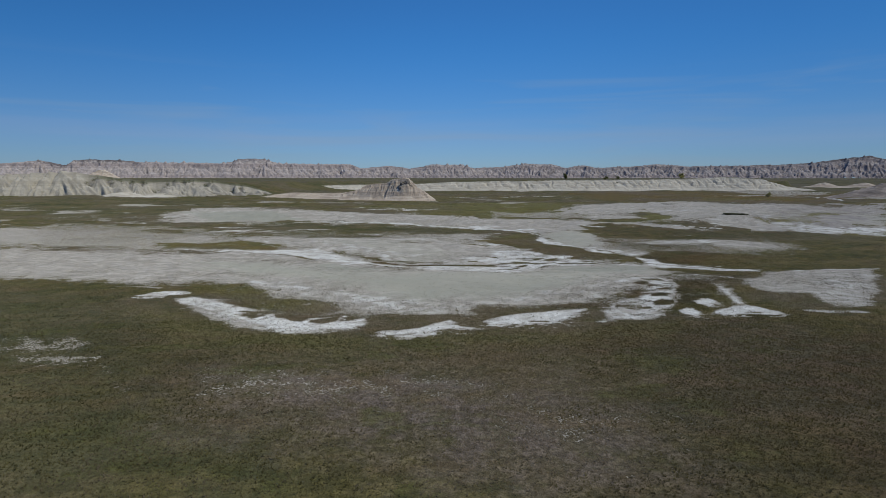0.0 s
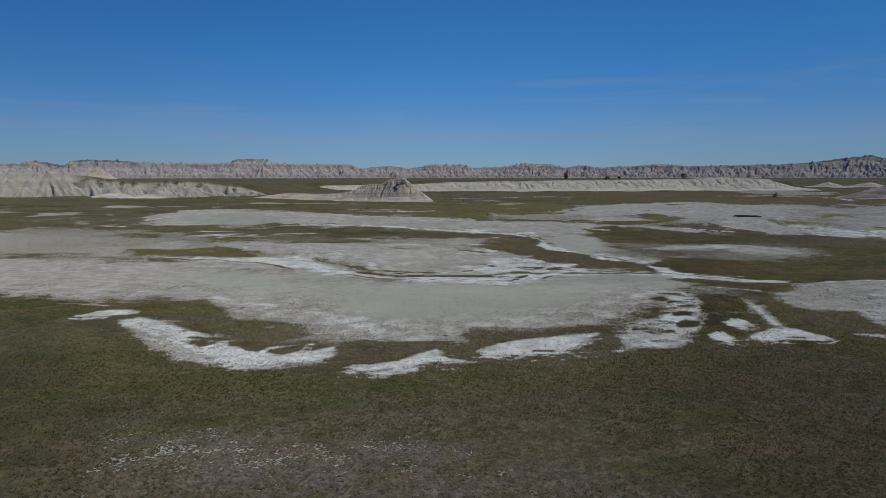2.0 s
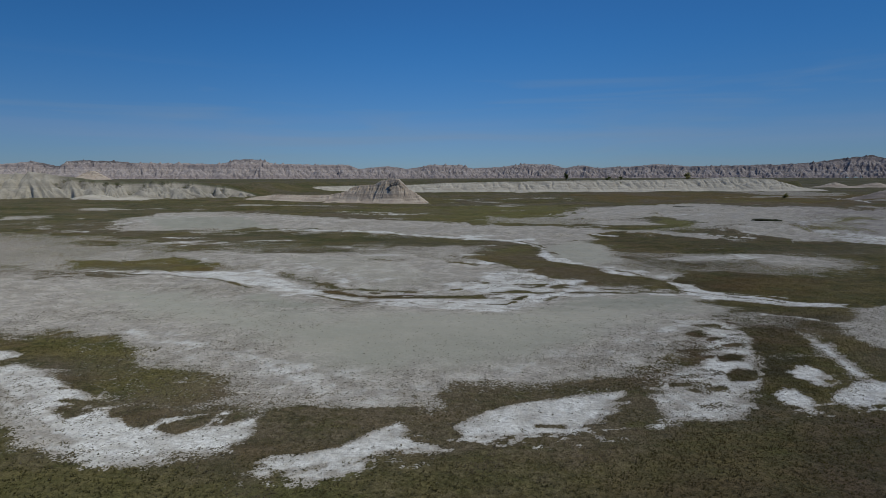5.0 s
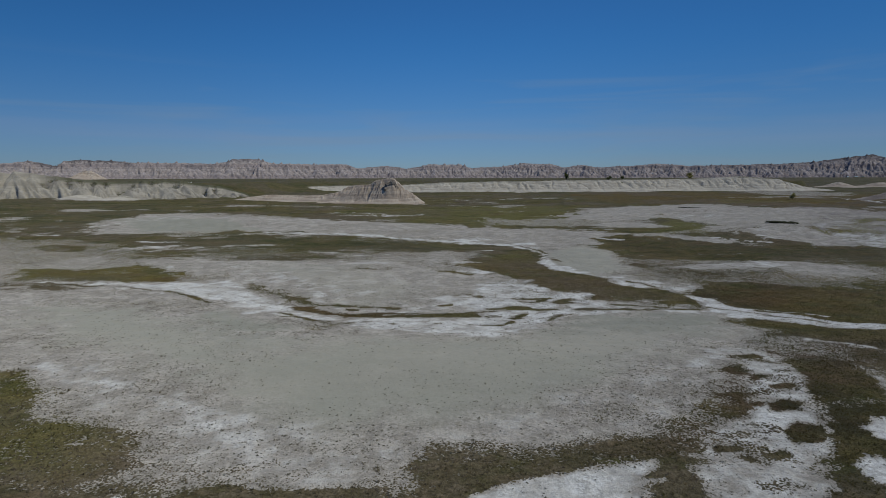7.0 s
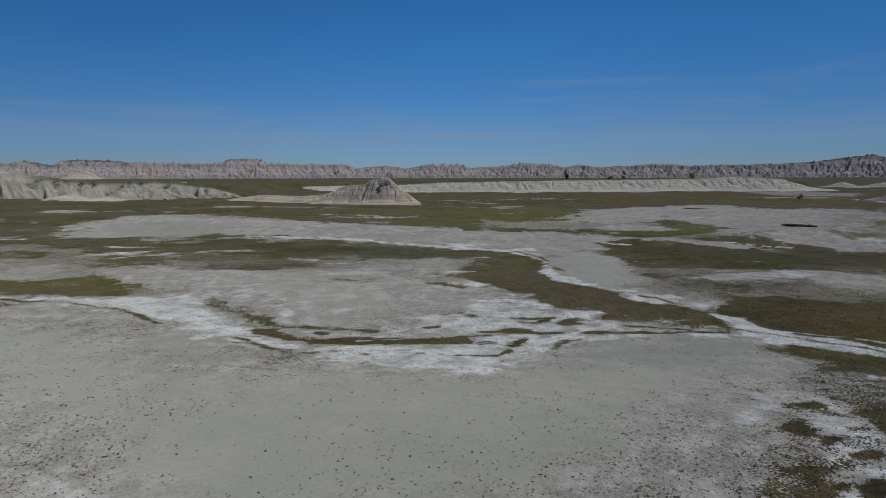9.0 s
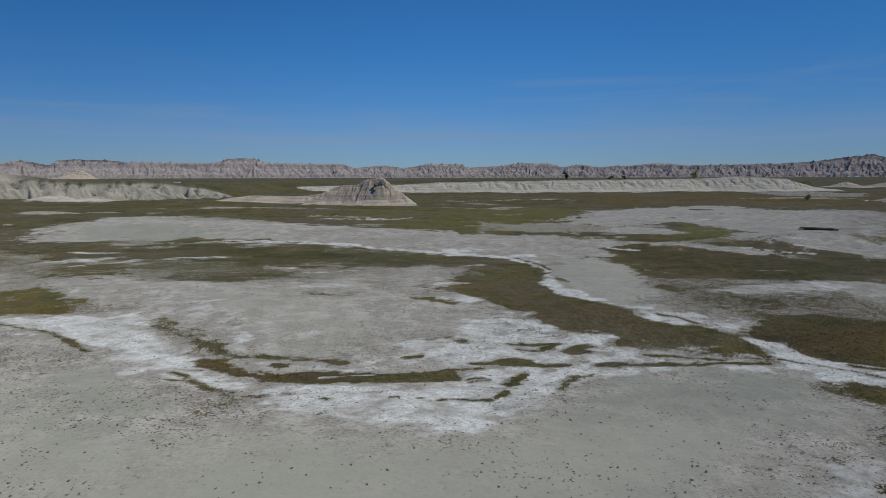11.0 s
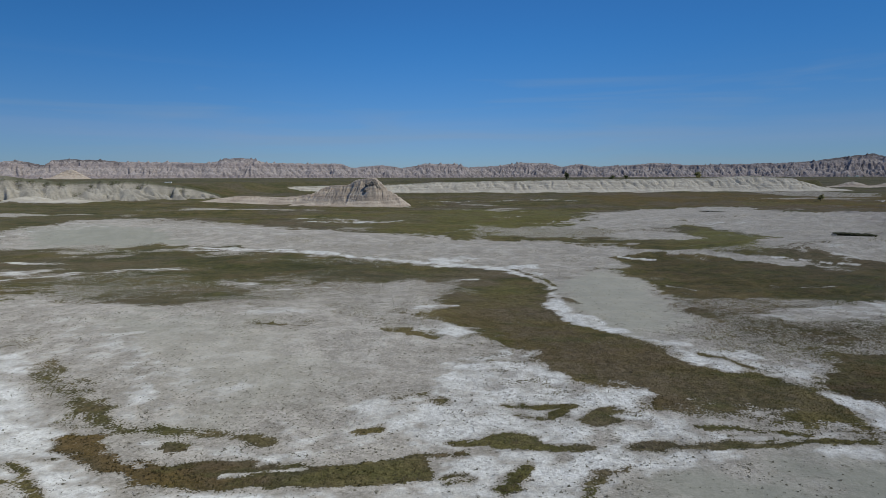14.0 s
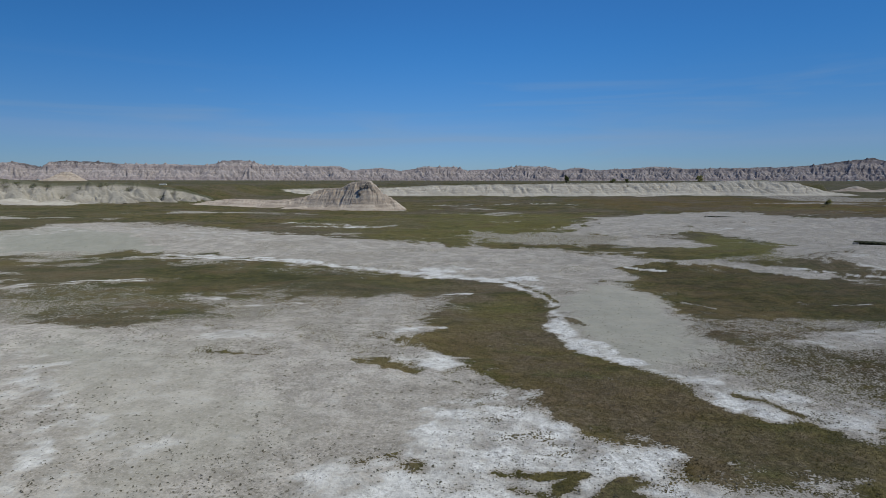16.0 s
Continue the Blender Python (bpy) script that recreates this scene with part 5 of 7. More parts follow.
strip("grass", 1.0, [(-79.6, 164.4), (-68.3, 163.7)], width=1.0, amount=0.65)
strip("grass", 1.0, [(-91.7, 145.7), (-82.0, 151.0), (-66.2, 141.1)], width=1.2, amount=0.6)
area("grass", 1.2, [(39.5, 143.4), (50.7, 147.2), (57.5, 138.6), (61.9, 133.1), (54.9, 123.6), (49.9, 126.6), (42.4, 124.2), (37.3, 127.7)], amount=0.66)
area("ochre", 1.5, [(39.5, 143.4), (50.7, 147.2), (57.5, 138.6), (61.9, 133.1), (54.9, 123.6), (49.9, 126.6), (42.4, 124.2), (37.3, 127.7)], amount=0.4)
strip("salt", 0.5, [(61.0, 143.0), (61.0, 131.8)], width=0.4, amount=0.8)
area("mixed", 1.2, [(-24.6, 116.6), (-24.4, 121.4), (-20.3, 120.5), (-16.0, 115.1), (-13.6, 111.4), (-17.1, 114.6), (-19.9, 114.1)], amount=0.75)
area("grass", 0.4, [(-13.6, 110.7), (-12.3, 111.2), (-11.0, 110.0), (-9.8, 109.3), (-8.2, 109.2), (-7.9, 108.4), (-9.3, 108.1), (-11.6, 109.6)], amount=0.8)
area("grass", 0.3, [(-15.3, 108.2), (-13.7, 108.5), (-14.3, 109.7), (-13.4, 109.9), (-12.5, 108.3), (-10.4, 107.9), (-10.5, 107.3), (-8.5, 105.3), (-7.7, 104.5), (-6.1, 103.1), (-5.6, 102.8), (-5.4, 101.7), (-5.9, 101.5), (-6.6, 102.7), (-7.6, 103.4), (-8.2, 102.8), (-9.4, 104.0), (-10.3, 104.7), (-12.6, 105.9), (-12.9, 106.9), (-14.6, 107.4)], amount=0.95)
strip("grass", 0.2, [(-16.8, 106.7), (-16.5, 108.1)], width=0.25, amount=1)
strip("grass", 0.2, [(-12.4, 104.5), (-11.7, 104.6)], width=0.25, amount=1)
strip("grass", 0.2, [(-7.0, 104.5), (-6.2, 104.5)], width=0.25, amount=1)
strip("grass", 0.2, [(-13.0, 102.3), (-11.8, 101.8)], width=0.25, amount=1)
strip("grass", 0.2, [(-6.2, 97.9), (-5.5, 98.2)], width=0.3, amount=1)
strip("rill", 0.15, [(-13.8, 104.2), (-12.1, 103.1), (-11.2, 101.8), (-9.3, 100.1), (-7.1, 98.9)], width=0.24, amount=0.85)
area("mixed", 1.0, [(-14.0, 102.6), (-11.8, 101.7), (-8.1, 98.0), (-10.6, 97.2), (-13.7, 100.2)], amount=0.7)
area("grass", 0.25, [(10.3, 106.7), (11.8, 107.2), (13.1, 107.9), (14.3, 108.3), (15.5, 107.3), (15.9, 106.2), (17.4, 106.2), (18.7, 106.1), (18.4, 105.4), (16.9, 105.4), (15.0, 105.5), (12.9, 106.0), (11.0, 106.2)], amount=1)
area("lush", 0.5, [(11.4, 106.9), (13.1, 107.9), (14.3, 108.3), (15.5, 107.3), (15.9, 106.2), (17.3, 105.9), (15.0, 105.5), (12.9, 106.0)], amount=0.6)
area("grass", 0.25, [(12.3, 101.2), (12.9, 102.5), (13.9, 103.7), (14.7, 104.2), (14.5, 103.1), (13.9, 101.3), (13.2, 100.8), (12.8, 100.1)], amount=1)
area("grass", 0.25, [(11.8, 99.1), (12.5, 100.1), (12.8, 99.3), (12.6, 98.2), (11.7, 98.0)], amount=0.85)
area("grass", 0.4, [(16.1, 100.1), (16.8, 101.6), (18.1, 102.9), (20.2, 103.5), (19.9, 102.4), (18.5, 102.0), (17.6, 100.8), (16.9, 99.3), (15.9, 99.0)], amount=0.75)
strip("grass", 0.2, [(14.3, 112.1), (16.4, 111.8), (18.6, 111.7)], width=0.4, amount=1)
area("grass", 0.25, [(16.9, 110.9), (18.2, 112.0), (18.2, 110.1), (16.9, 109.6)], amount=1)
strip("grass", 0.2, [(15.0, 110.6), (16.6, 109.6)], width=0.3, amount=1)
area("grass", 0.25, [(18.5, 109.5), (19.7, 111.1), (21.1, 111.6), (21.9, 110.8), (21.1, 110.2), (21.8, 109.4), (19.5, 108.4)], amount=1)
strip("grass", 0.3, [(21.0, 105.5), (23.1, 106.2), (24.3, 106.0)], width=0.6, amount=0.95)
strip("grass", 0.4, [(24.0, 111.2), (26.7, 112.2)], width=0.6, amount=0.9)
strip("grass", 0.3, [(9.5, 105.1), (11.0, 105.1)], width=0.35, amount=0.9)
strip("grass", 0.3, [(10.0, 101.9), (11.1, 102.1)], width=0.3, amount=0.8)
strip("salt", 0.15, [(-28.4, 72.8), (-25.5, 72.6)], width=0.2, amount=1)
strip("salt", 0.15, [(-25.5, 69.9), (-22.4, 69.2)], width=0.22, amount=1)
strip("salt", 0.15, [(-23.0, 67.8), (-20.3, 66.7)], width=0.25, amount=1)
strip("salt", 0.15, [(-19.4, 64.6), (-17.8, 65.0)], width=0.25, amount=1)
strip("salt", 0.15, [(-14.3, 63.0), (-10.7, 63.9)], width=0.22, amount=1)
strip("grass", 0.15, [(-27.1, 71.1), (-25.6, 71.3)], width=0.22, amount=0.9)
strip("grass", 0.15, [(-24.4, 68.4), (-23.0, 68.6)], width=0.22, amount=0.9)
strip("grass", 0.2, [(-22.6, 66.2), (-19.8, 65.5)], width=0.3, amount=0.9)
strip("flecked", 0.6, [(-27.9, 67.6), (-22.9, 62.8), (-18.7, 59.6), (-15.3, 57.2), (-12.3, 57.3), (-9.4, 58.0)], width=0.9, amount=0.8)
area("flecked", 1.0, [(54.1, 86.8), (63.1, 94.2), (68.0, 93.1), (50.8, 69.6), (46.8, 70.0), (47.6, 75.3)], amount=0.6)
area("ochre", 3.0, [(49.3, 186.0), (71.2, 174.6), (96.5, 163.1), (83.0, 144.9), (54.7, 151.4), (36.4, 136.9), (39.0, 158.8)], amount=0.35)
area("green", 8.0, [(-264.5, 371.5), (-201.9, 380.1), (-129.4, 364.7), (-77.1, 222.3), (-113.8, 218.9), (-138.8, 199.8)], amount=0.6)
area("grass", 1.0, [(-38.9, 81.1), (-34.0, 83.2), (-27.7, 81.6), (-23.2, 78.2), (-20.8, 73.6), (-22.5, 71.5), (-29.1, 74.1), (-32.5, 75.4), (-36.2, 76.7)], amount=0.70)
strip("grass", 0.3, [(-34.1, 74.4), (-30.4, 75.5), (-26.3, 75.1), (-21.9, 73.7)], width=0.6, amount=0.95)
area("grass", 1.0, [(-25.1, 71.6), (-20.5, 71.5), (-18.0, 73.4), (-13.0, 72.5), (-11.0, 67.1), (-13.2, 64.8), (-18.0, 64.6), (-21.3, 67.7)], amount=0.62)
area("grass", 0.5, [(-8.4, 64.8), (-6.0, 65.3), (-1.4, 64.6), (2.2, 65.0), (2.4, 62.6), (0.5, 62.3), (-1.4, 60.1), (-3.3, 58.8), (-6.5, 58.7), (-7.8, 60.3)], amount=0.95)
area("grass", 0.25, [(-18.7, 64.6), (-17.9, 63.3), (-16.5, 63.0), (-14.9, 61.7), (-14.5, 63.0), (-14.0, 64.5), (-16.6, 65.5)], amount=0.95)
area("grass", 0.2, [(-13.9, 61.2), (-14.0, 62.0), (-12.3, 63.5), (-11.1, 64.1), (-11.4, 62.1), (-12.5, 60.3)], amount=1)
area("grass", 0.25, [(-27.5, 71.8), (-25.3, 71.5), (-20.8, 67.7), (-20.8, 66.8), (-23.7, 68.8)], amount=0.95)
area("grass", 0.5, [(4.2, 70.0), (6.8, 70.3), (10.2, 69.9), (15.8, 70.1), (16.8, 66.6), (15.7, 68.0), (12.8, 67.6), (8.8, 66.9), (5.9, 65.6), (4.0, 63.9), (2.7, 66.8)], amount=0.88)
area("grass", 0.5, [(-45.2, 81.3), (-41.3, 80.1), (-38.4, 79.3), (-37.0, 77.7), (-39.2, 76.2), (-40.6, 75.2)], amount=0.9)
area("salt", 1.5, [(-26.6, 115.4), (-24.0, 115.4), (-21.2, 113.9), (-16.5, 111.8), (-14.3, 109.4), (-15.3, 108.2), (-15.1, 104.3), (-17.4, 102.7)], amount=0.75)
area("salt", 1.0, [(-14.7, 113.4), (-12.9, 114.4), (-10.6, 114.8), (-8.9, 110.4), (-10.1, 109.9), (-12.2, 110.9)], amount=0.8)
area("salt", 1.0, [(-2.2, 109.3), (0.9, 105.9), (3.9, 105.9), (6.1, 107.2), (9.3, 108.9), (9.3, 114.1), (5.6, 113.7), (2.9, 110.9), (0.9, 107.8)], amount=0.7)
area("salt", 1.0, [(-9.3, 108.1), (-7.6, 107.7), (-6.2, 105.1), (-7.2, 105.0), (-9.3, 106.4)], amount=0.75)
strip("grass", 0.4, [(-28.1, 117.5), (-25.1, 117.2), (-22.7, 116.3), (-19.9, 114.7)], width=0.55, amount=0.85)
area("grass", 1.2, [(-25.0, 120.0), (-20.6, 121.2), (-16.3, 116.2), (-13.2, 111.3), (-15.5, 112.8), (-18.3, 115.1), (-21.1, 115.2)], amount=0.6)
strip("grass", 0.5, [(-19.2, 116.7), (-15.9, 114.0), (-13.1, 111.0), (-10.7, 109.5)], width=0.8, amount=0.78)
strip("grass", 0.4, [(-13.4, 110.8), (-11.8, 110.2), (-10.1, 108.9), (-8.4, 108.8), (-6.1, 108.8), (-3.9, 108.4), (-1.8, 107.7), (-0.4, 106.7)], width=0.5, amount=0.88)
area("grass", 0.3, [(-6.7, 106.0), (-6.5, 107.0), (-4.7, 107.1), (-4.6, 105.7), (-5.5, 105.3)], amount=0.95)
area("grass", 0.3, [(-6.1, 104.0), (-2.8, 104.6), (-0.6, 104.7), (-0.0, 103.8), (2.0, 104.2), (4.2, 103.8), (6.2, 104.5), (8.4, 105.4), (9.3, 105.4), (9.3, 102.4), (6.5, 101.3), (3.2, 101.2), (0.0, 100.8), (-2.2, 100.7), (-4.4, 101.3), (-5.6, 102.2)], amount=1)
strip("salt", 0.15, [(-1.4, 102.4), (0.5, 102.9), (2.5, 103.3)], width=0.22, amount=0.9)
strip("grass", 0.25, [(4.8, 108.2), (5.8, 108.3)], width=0.4, amount=0.95)
area("flecked", 0.8, [(2.1, 100.2), (5.9, 100.4), (6.0, 99.4), (2.4, 98.9)], amount=0.7)
strip("grass", 0.15, [(7.8, 97.3), (8.1, 97.6)], width=0.3, amount=1)
strip("grass", 0.15, [(10.8, 97.7), (11.2, 97.7)], width=0.22, amount=1)
strip("grass", 0.15, [(8.8, 97.8), (9.4, 97.8)], width=0.22, amount=1)
strip("grass", 0.12, [(-0.2, 97.4), (0.2, 97.2)], width=0.16, amount=1)
strip("grass", 0.12, [(-5.1, 97.8), (-4.5, 97.8)], width=0.15, amount=1)
strip("grass", 0.12, [(4.4, 97.8), (4.7, 97.9)], width=0.15, amount=1)
strip("grass", 0.12, [(6.3, 97.8), (6.4, 97.8)], width=0.15, amount=1)
area("mixed", 1.0, [(-9.7, 95.9), (-8.3, 97.3), (-6.6, 97.9), (-5.9, 98.3), (-6.5, 96.5), (-7.6, 94.6), (-10.2, 94.9)], amount=0.8)
area("flecked", 1.0, [(23.6, 110.0), (26.1, 111.3), (30.8, 110.3), (34.3, 109.1), (35.3, 107.6), (33.8, 107.0), (29.2, 107.2), (25.3, 107.0), (22.9, 107.9)], amount=0.6)
area("grass", 0.6, [(22.7, 111.1), (24.0, 112.6), (26.9, 113.3), (29.3, 112.8), (28.9, 110.9), (26.1, 110.1)], amount=0.7)
strip("grass", 0.25, [(25.9, 108.5), (28.3, 108.6), (30.1, 108.2), (32.3, 107.9)], width=0.45, amount=0.95)
strip("grass", 0.25, [(24.1, 106.0), (26.9, 106.3), (29.9, 106.2), (33.1, 107.1), (35.5, 106.7)], width=0.5, amount=1)
area("grass", 1.0, [(-25.0, 120.0), (-20.6, 121.2), (-16.3, 116.2), (-12.6, 111.0), (-15.2, 112.3), (-18.5, 114.6), (-21.5, 115.2)], amount=0.76)
area("mixed", 1.0, [(-36.4, 129.0), (-32.1, 127.7), (-28.8, 128.7), (-28.7, 130.6), (-25.8, 127.5), (-26.9, 124.7), (-30.7, 123.9), (-32.7, 123.8)], amount=0.9)
strip("salt", 0.6, [(-28.2, 120.3), (-25.5, 122.5), (-22.4, 122.6)], width=0.9, amount=0.6)
area("grass", 0.8, [(-32.1, 142.4), (-30.6, 146.6), (-23.7, 148.1), (-16.1, 148.4), (-16.4, 142.5), (-19.0, 138.1), (-25.3, 138.6)], amount=0.82)
strip("salt", 0.2, [(-59.1, 160.3), (-52.5, 163.4), (-48.2, 168.7)], width=0.3, amount=0.85)
strip("salt", 0.2, [(-46.9, 169.9), (-38.0, 171.6), (-33.7, 173.2)], width=0.25, amount=0.8)
strip("salt", 0.3, [(-34.4, 154.3), (-21.1, 151.5), (-13.8, 154.0), (-5.7, 155.0)], width=0.35, amount=0.65)
strip("salt", 0.3, [(-22.5, 160.6), (-14.9, 158.4)], width=0.3, amount=0.6)
area("mixed", 1.2, [(-4.7, 149.2), (4.0, 135.3), (9.4, 133.9), (9.4, 130.6), (5.6, 130.8), (-2.3, 134.3)], amount=0.8)
strip("grass", 0.3, [(-7.8, 131.3), (-2.3, 130.9)], width=0.5, amount=0.85)
strip("grass", 0.4, [(4.4, 129.9), (9.4, 127.0)], width=0.6, amount=0.8)
area("salt", 1.0, [(-13.0, 140.4), (-4.8, 137.5), (-4.0, 133.2), (-11.2, 134.6)], amount=0.55)
area("salt", 1.0, [(43.4, 137.3), (49.2, 140.6), (65.2, 141.6), (60.5, 135.3), (48.1, 132.7)], amount=0.6)
area("grass", 0.8, [(44.1, 131.2), (48.6, 131.5), (50.2, 128.3), (46.3, 125.0), (43.6, 126.1)], amount=0.72)
area("salt", 0.3, [(-38.3, 75.3), (-37.9, 76.8), (-36.3, 77.9), (-32.7, 76.5), (-32.5, 75.4), (-34.8, 74.6), (-36.5, 74.0)], amount=0.9)
area("grass", 0.8, [(-35.4, 81.2), (-27.9, 82.1), (-23.2, 78.2), (-20.8, 73.6), (-18.0, 73.4), (-12.9, 72.0), (-11.5, 67.0), (-13.6, 64.9), (-18.0, 65.5), (-21.3, 67.7), (-25.7, 71.6), (-30.6, 73.9)], amount=0.8)
area("lush", 1.0, [(-36.0, 82.3), (-24.1, 80.4), (-13.4, 71.9), (-13.9, 65.7), (-21.1, 68.4)], amount=0.4)
area("green", 4.0, [(-39.2, 73.4), (-33.5, 72.6), (-21.5, 60.2), (-14.3, 55.9), (-6.6, 56.0), (-6.0, 53.3), (-10.2, 51.5), (-20.0, 51.6), (-23.4, 51.7)], amount=0.5)
area("salt", 0.3, [(4.1, 61.3), (6.3, 64.3), (9.2, 65.8), (16.5, 67.2), (15.2, 65.9), (12.6, 62.5), (11.4, 60.9), (8.5, 61.4), (6.3, 60.1), (4.7, 60.2)], amount=0.95)
strip("grass", 0.15, [(9.5, 61.8), (10.9, 61.5)], width=0.3, amount=1)
area("ochre", 5.0, [(9.8, 53.1), (23.0, 59.0), (34.2, 60.0), (24.2, 46.3), (14.0, 46.3)], amount=0.85)
area("grass", 0.8, [(98.1, 182.2), (102.2, 185.3), (110.7, 191.7), (143.9, 231.8), (158.1, 244.7), (99.3, 165.0), (99.4, 169.6), (102.2, 177.3), (100.5, 180.6)], amount=0.74)
strip("grass", 0.4, [(98.9, 182.3), (101.0, 177.5), (97.2, 166.5)], width=0.5, amount=0.8)
strip("grass", 0.5, [(70.3, 185.3), (77.9, 186.8), (86.0, 188.9)], width=0.6, amount=0.75)
strip("flecked", 0.6, [(100.3, 186.8), (138.0, 231.3), (148.5, 238.4)], width=1.2, amount=0.7)
area("rust", 3.0, [(150.9, 342.3), (186.3, 376.2), (217.4, 380.2), (216.7, 359.5), (191.2, 337.8), (142.5, 281.6)], amount=0.6)
area("grass", 0.8, [(-66.0, 135.4), (-61.2, 136.1), (-52.5, 135.4), (-47.2, 139.3), (-39.8, 133.7), (-35.7, 128.6), (-38.7, 126.0), (-41.0, 122.7), (-50.2, 124.6), (-58.0, 124.4)], amount=0.85)
area("lush", 0.8, [(-66.0, 135.4), (-61.2, 136.1), (-52.5, 135.4), (-47.2, 139.3), (-39.8, 133.7), (-35.7, 128.6), (-38.7, 126.0), (-41.0, 122.7), (-50.2, 124.6), (-58.0, 124.4)], amount=0.5)
area("salt", 0.6, [(-48.7, 122.2), (-43.7, 123.2), (-36.8, 122.1), (-30.7, 122.8), (-26.2, 123.5), (-20.8, 117.1), (-16.5, 112.5), (-13.5, 109.0), (-13.7, 105.1), (-18.1, 106.6), (-24.6, 111.5), (-31.4, 115.7), (-40.6, 119.2)], amount=0.85)
strip("rill", 0.2, [(-52.3, 122.9), (-39.8, 120.5), (-30.7, 115.8), (-23.9, 109.9)], width=0.3, amount=0.9)
strip("sparse", 0.5, [(-29.2, 119.3), (-21.6, 117.1), (-15.5, 111.2)], width=0.7, amount=0.9)
area("mixed", 0.6, [(-9.4, 93.3), (-7.4, 96.2), (-5.5, 97.9), (-5.6, 95.5), (-7.1, 92.6)], amount=0.9)
area("grass", 0.5, [(-88.4, 170.7), (-84.9, 175.0), (-74.8, 173.0), (-70.5, 161.8), (-76.7, 159.0)], amount=0.85)
# darker pinkish tone over the clay of the far right
area("shale", 8, [(101.9, 182.6), (152.0, 253.2), (173.6, 264.9), (198.1, 276.7), (116.1, 164.9), (103.5, 165.0), (98.7, 169.2)], amount=0.9)
area("shale", 6, [(192.0, 380.6), (292.0, 440.9), (355.3, 490.8), (188.5, 263.5), (145.3, 257.5)], amount=0.7)
area("grass", 0.8, [(98.8, 184.4), (100.0, 182.2), (105.1, 177.1), (106.0, 168.8), (100.1, 169.0), (97.3, 177.4)], amount=0.75)
area("grass", 0.8, [(109.0, 189.2), (151.0, 247.9), (155.6, 238.0), (119.5, 189.7), (109.1, 183.8)], amount=0.7)
area("flecked", 0.8, [(99.5, 181.4), (108.4, 180.1), (109.6, 169.6), (120.6, 171.0), (113.0, 160.7), (101.0, 161.2), (96.6, 173.4)], amount=0.8)
area("rust", 3.0, [(150.7, 349.9), (181.0, 379.4), (217.8, 383.0), (215.1, 355.8), (198.7, 349.8), (167.0, 350.5)], amount=0.7)
area("green", 3.0, [(65.1, 185.5), (74.8, 176.7), (82.7, 161.6), (110.3, 157.0), (95.6, 137.0), (69.0, 148.3), (58.9, 168.2)], amount=0.5)
area("sparse", 3.0, [(-17.1, 41.8), (-15.2, 45.2), (-5.1, 46.2), (3.8, 43.1), (2.4, 39.3), (-6.6, 38.5), (-13.9, 39.2)], amount=0.17)
area("dry", 4.0, [(-18.4, 41.9), (-15.5, 45.7), (-5.2, 46.7), (5.1, 43.3), (3.5, 39.0), (-6.5, 37.9), (-15.2, 38.8)], amount=0.9)
area("sparse", 0.8, [(-33.6, 73.2), (-28.6, 72.3), (-19.1, 60.3), (-20.4, 59.0), (-25.7, 63.8), (-31.4, 70.0)], amount=0.5)
area("sparse", 1.2, [(-106.5, 284.2), (-88.9, 285.8), (-40.6, 257.6), (-30.1, 217.1), (-45.0, 219.6), (-53.8, 223.8), (-70.9, 228.8)], amount=0.7)
strip("salt", 0.4, [(-101.7, 219.2), (-96.6, 224.1), (-96.1, 232.6)], width=0.5, amount=0.8)
strip("grass", 0.3, [(-66.5, 206.2), (-64.0, 214.4), (-59.3, 216.4)], width=0.45, amount=0.75)
area("flecked", 1.5, [(-119.1, 257.5), (-110.6, 267.2), (-101.5, 271.2), (-97.5, 257.1), (-91.4, 225.1)], amount=0.5)
area("mixed", 1.0, [(-21.4, 120.4), (-18.8, 118.8), (-14.3, 113.8), (-9.0, 109.9), (-4.3, 109.2), (-1.6, 108.6), (-3.8, 108.2), (-9.4, 108.6), (-13.4, 110.9), (-16.7, 113.8)], amount=0.55)
area("salt", 1.2, [(-15.0, 115.3), (-12.1, 115.4), (-9.5, 112.5), (-9.8, 110.7), (-12.0, 111.2)], amount=0.6)
area("salt", 2.5, [(-40.6, 147.0), (-34.5, 143.6), (-13.8, 119.8), (-11.0, 113.5), (-15.0, 115.3), (-25.6, 126.1)], amount=0.5)
area("green", 3.0, [(-23.9, 123.8), (-20.7, 121.6), (-14.3, 113.8), (-9.0, 109.9), (-1.8, 109.1), (-0.8, 106.5), (-11.3, 106.3)], amount=0.6)
area("green", 4.0, [(-83.6, 206.5), (-46.4, 204.1), (11.1, 177.0), (11.0, 160.8), (-12.2, 140.6), (-23.5, 139.5), (-40.6, 147.0)], amount=0.5)
area("grass", 1.0, [(-23.0, 122.5), (-19.5, 119.9), (-14.3, 113.8), (-11.3, 110.7), (-12.3, 110.3), (-14.8, 111.1)], amount=0.82)
area("grass", 1.5, [(-51.7, 162.4), (-33.7, 166.1), (-13.3, 153.8), (-10.5, 144.9), (-18.8, 139.4), (-34.1, 146.9), (-44.2, 152.0)], amount=0.72)
area("salt", 2.0, [(-23.3, 80.0), (-13.6, 75.7), (-6.2, 73.5), (3.4, 70.8), (12.0, 71.1), (19.2, 74.7), (25.0, 80.7), (28.0, 82.9), (23.1, 76.1), (16.2, 70.7), (6.2, 69.4), (-7.7, 70.0), (-18.4, 73.3)], amount=0.5)
strip("flecked", 0.8, [(25.5, 81.9), (21.0, 76.0), (16.6, 71.8), (11.8, 70.2)], width=0.9, amount=0.55)
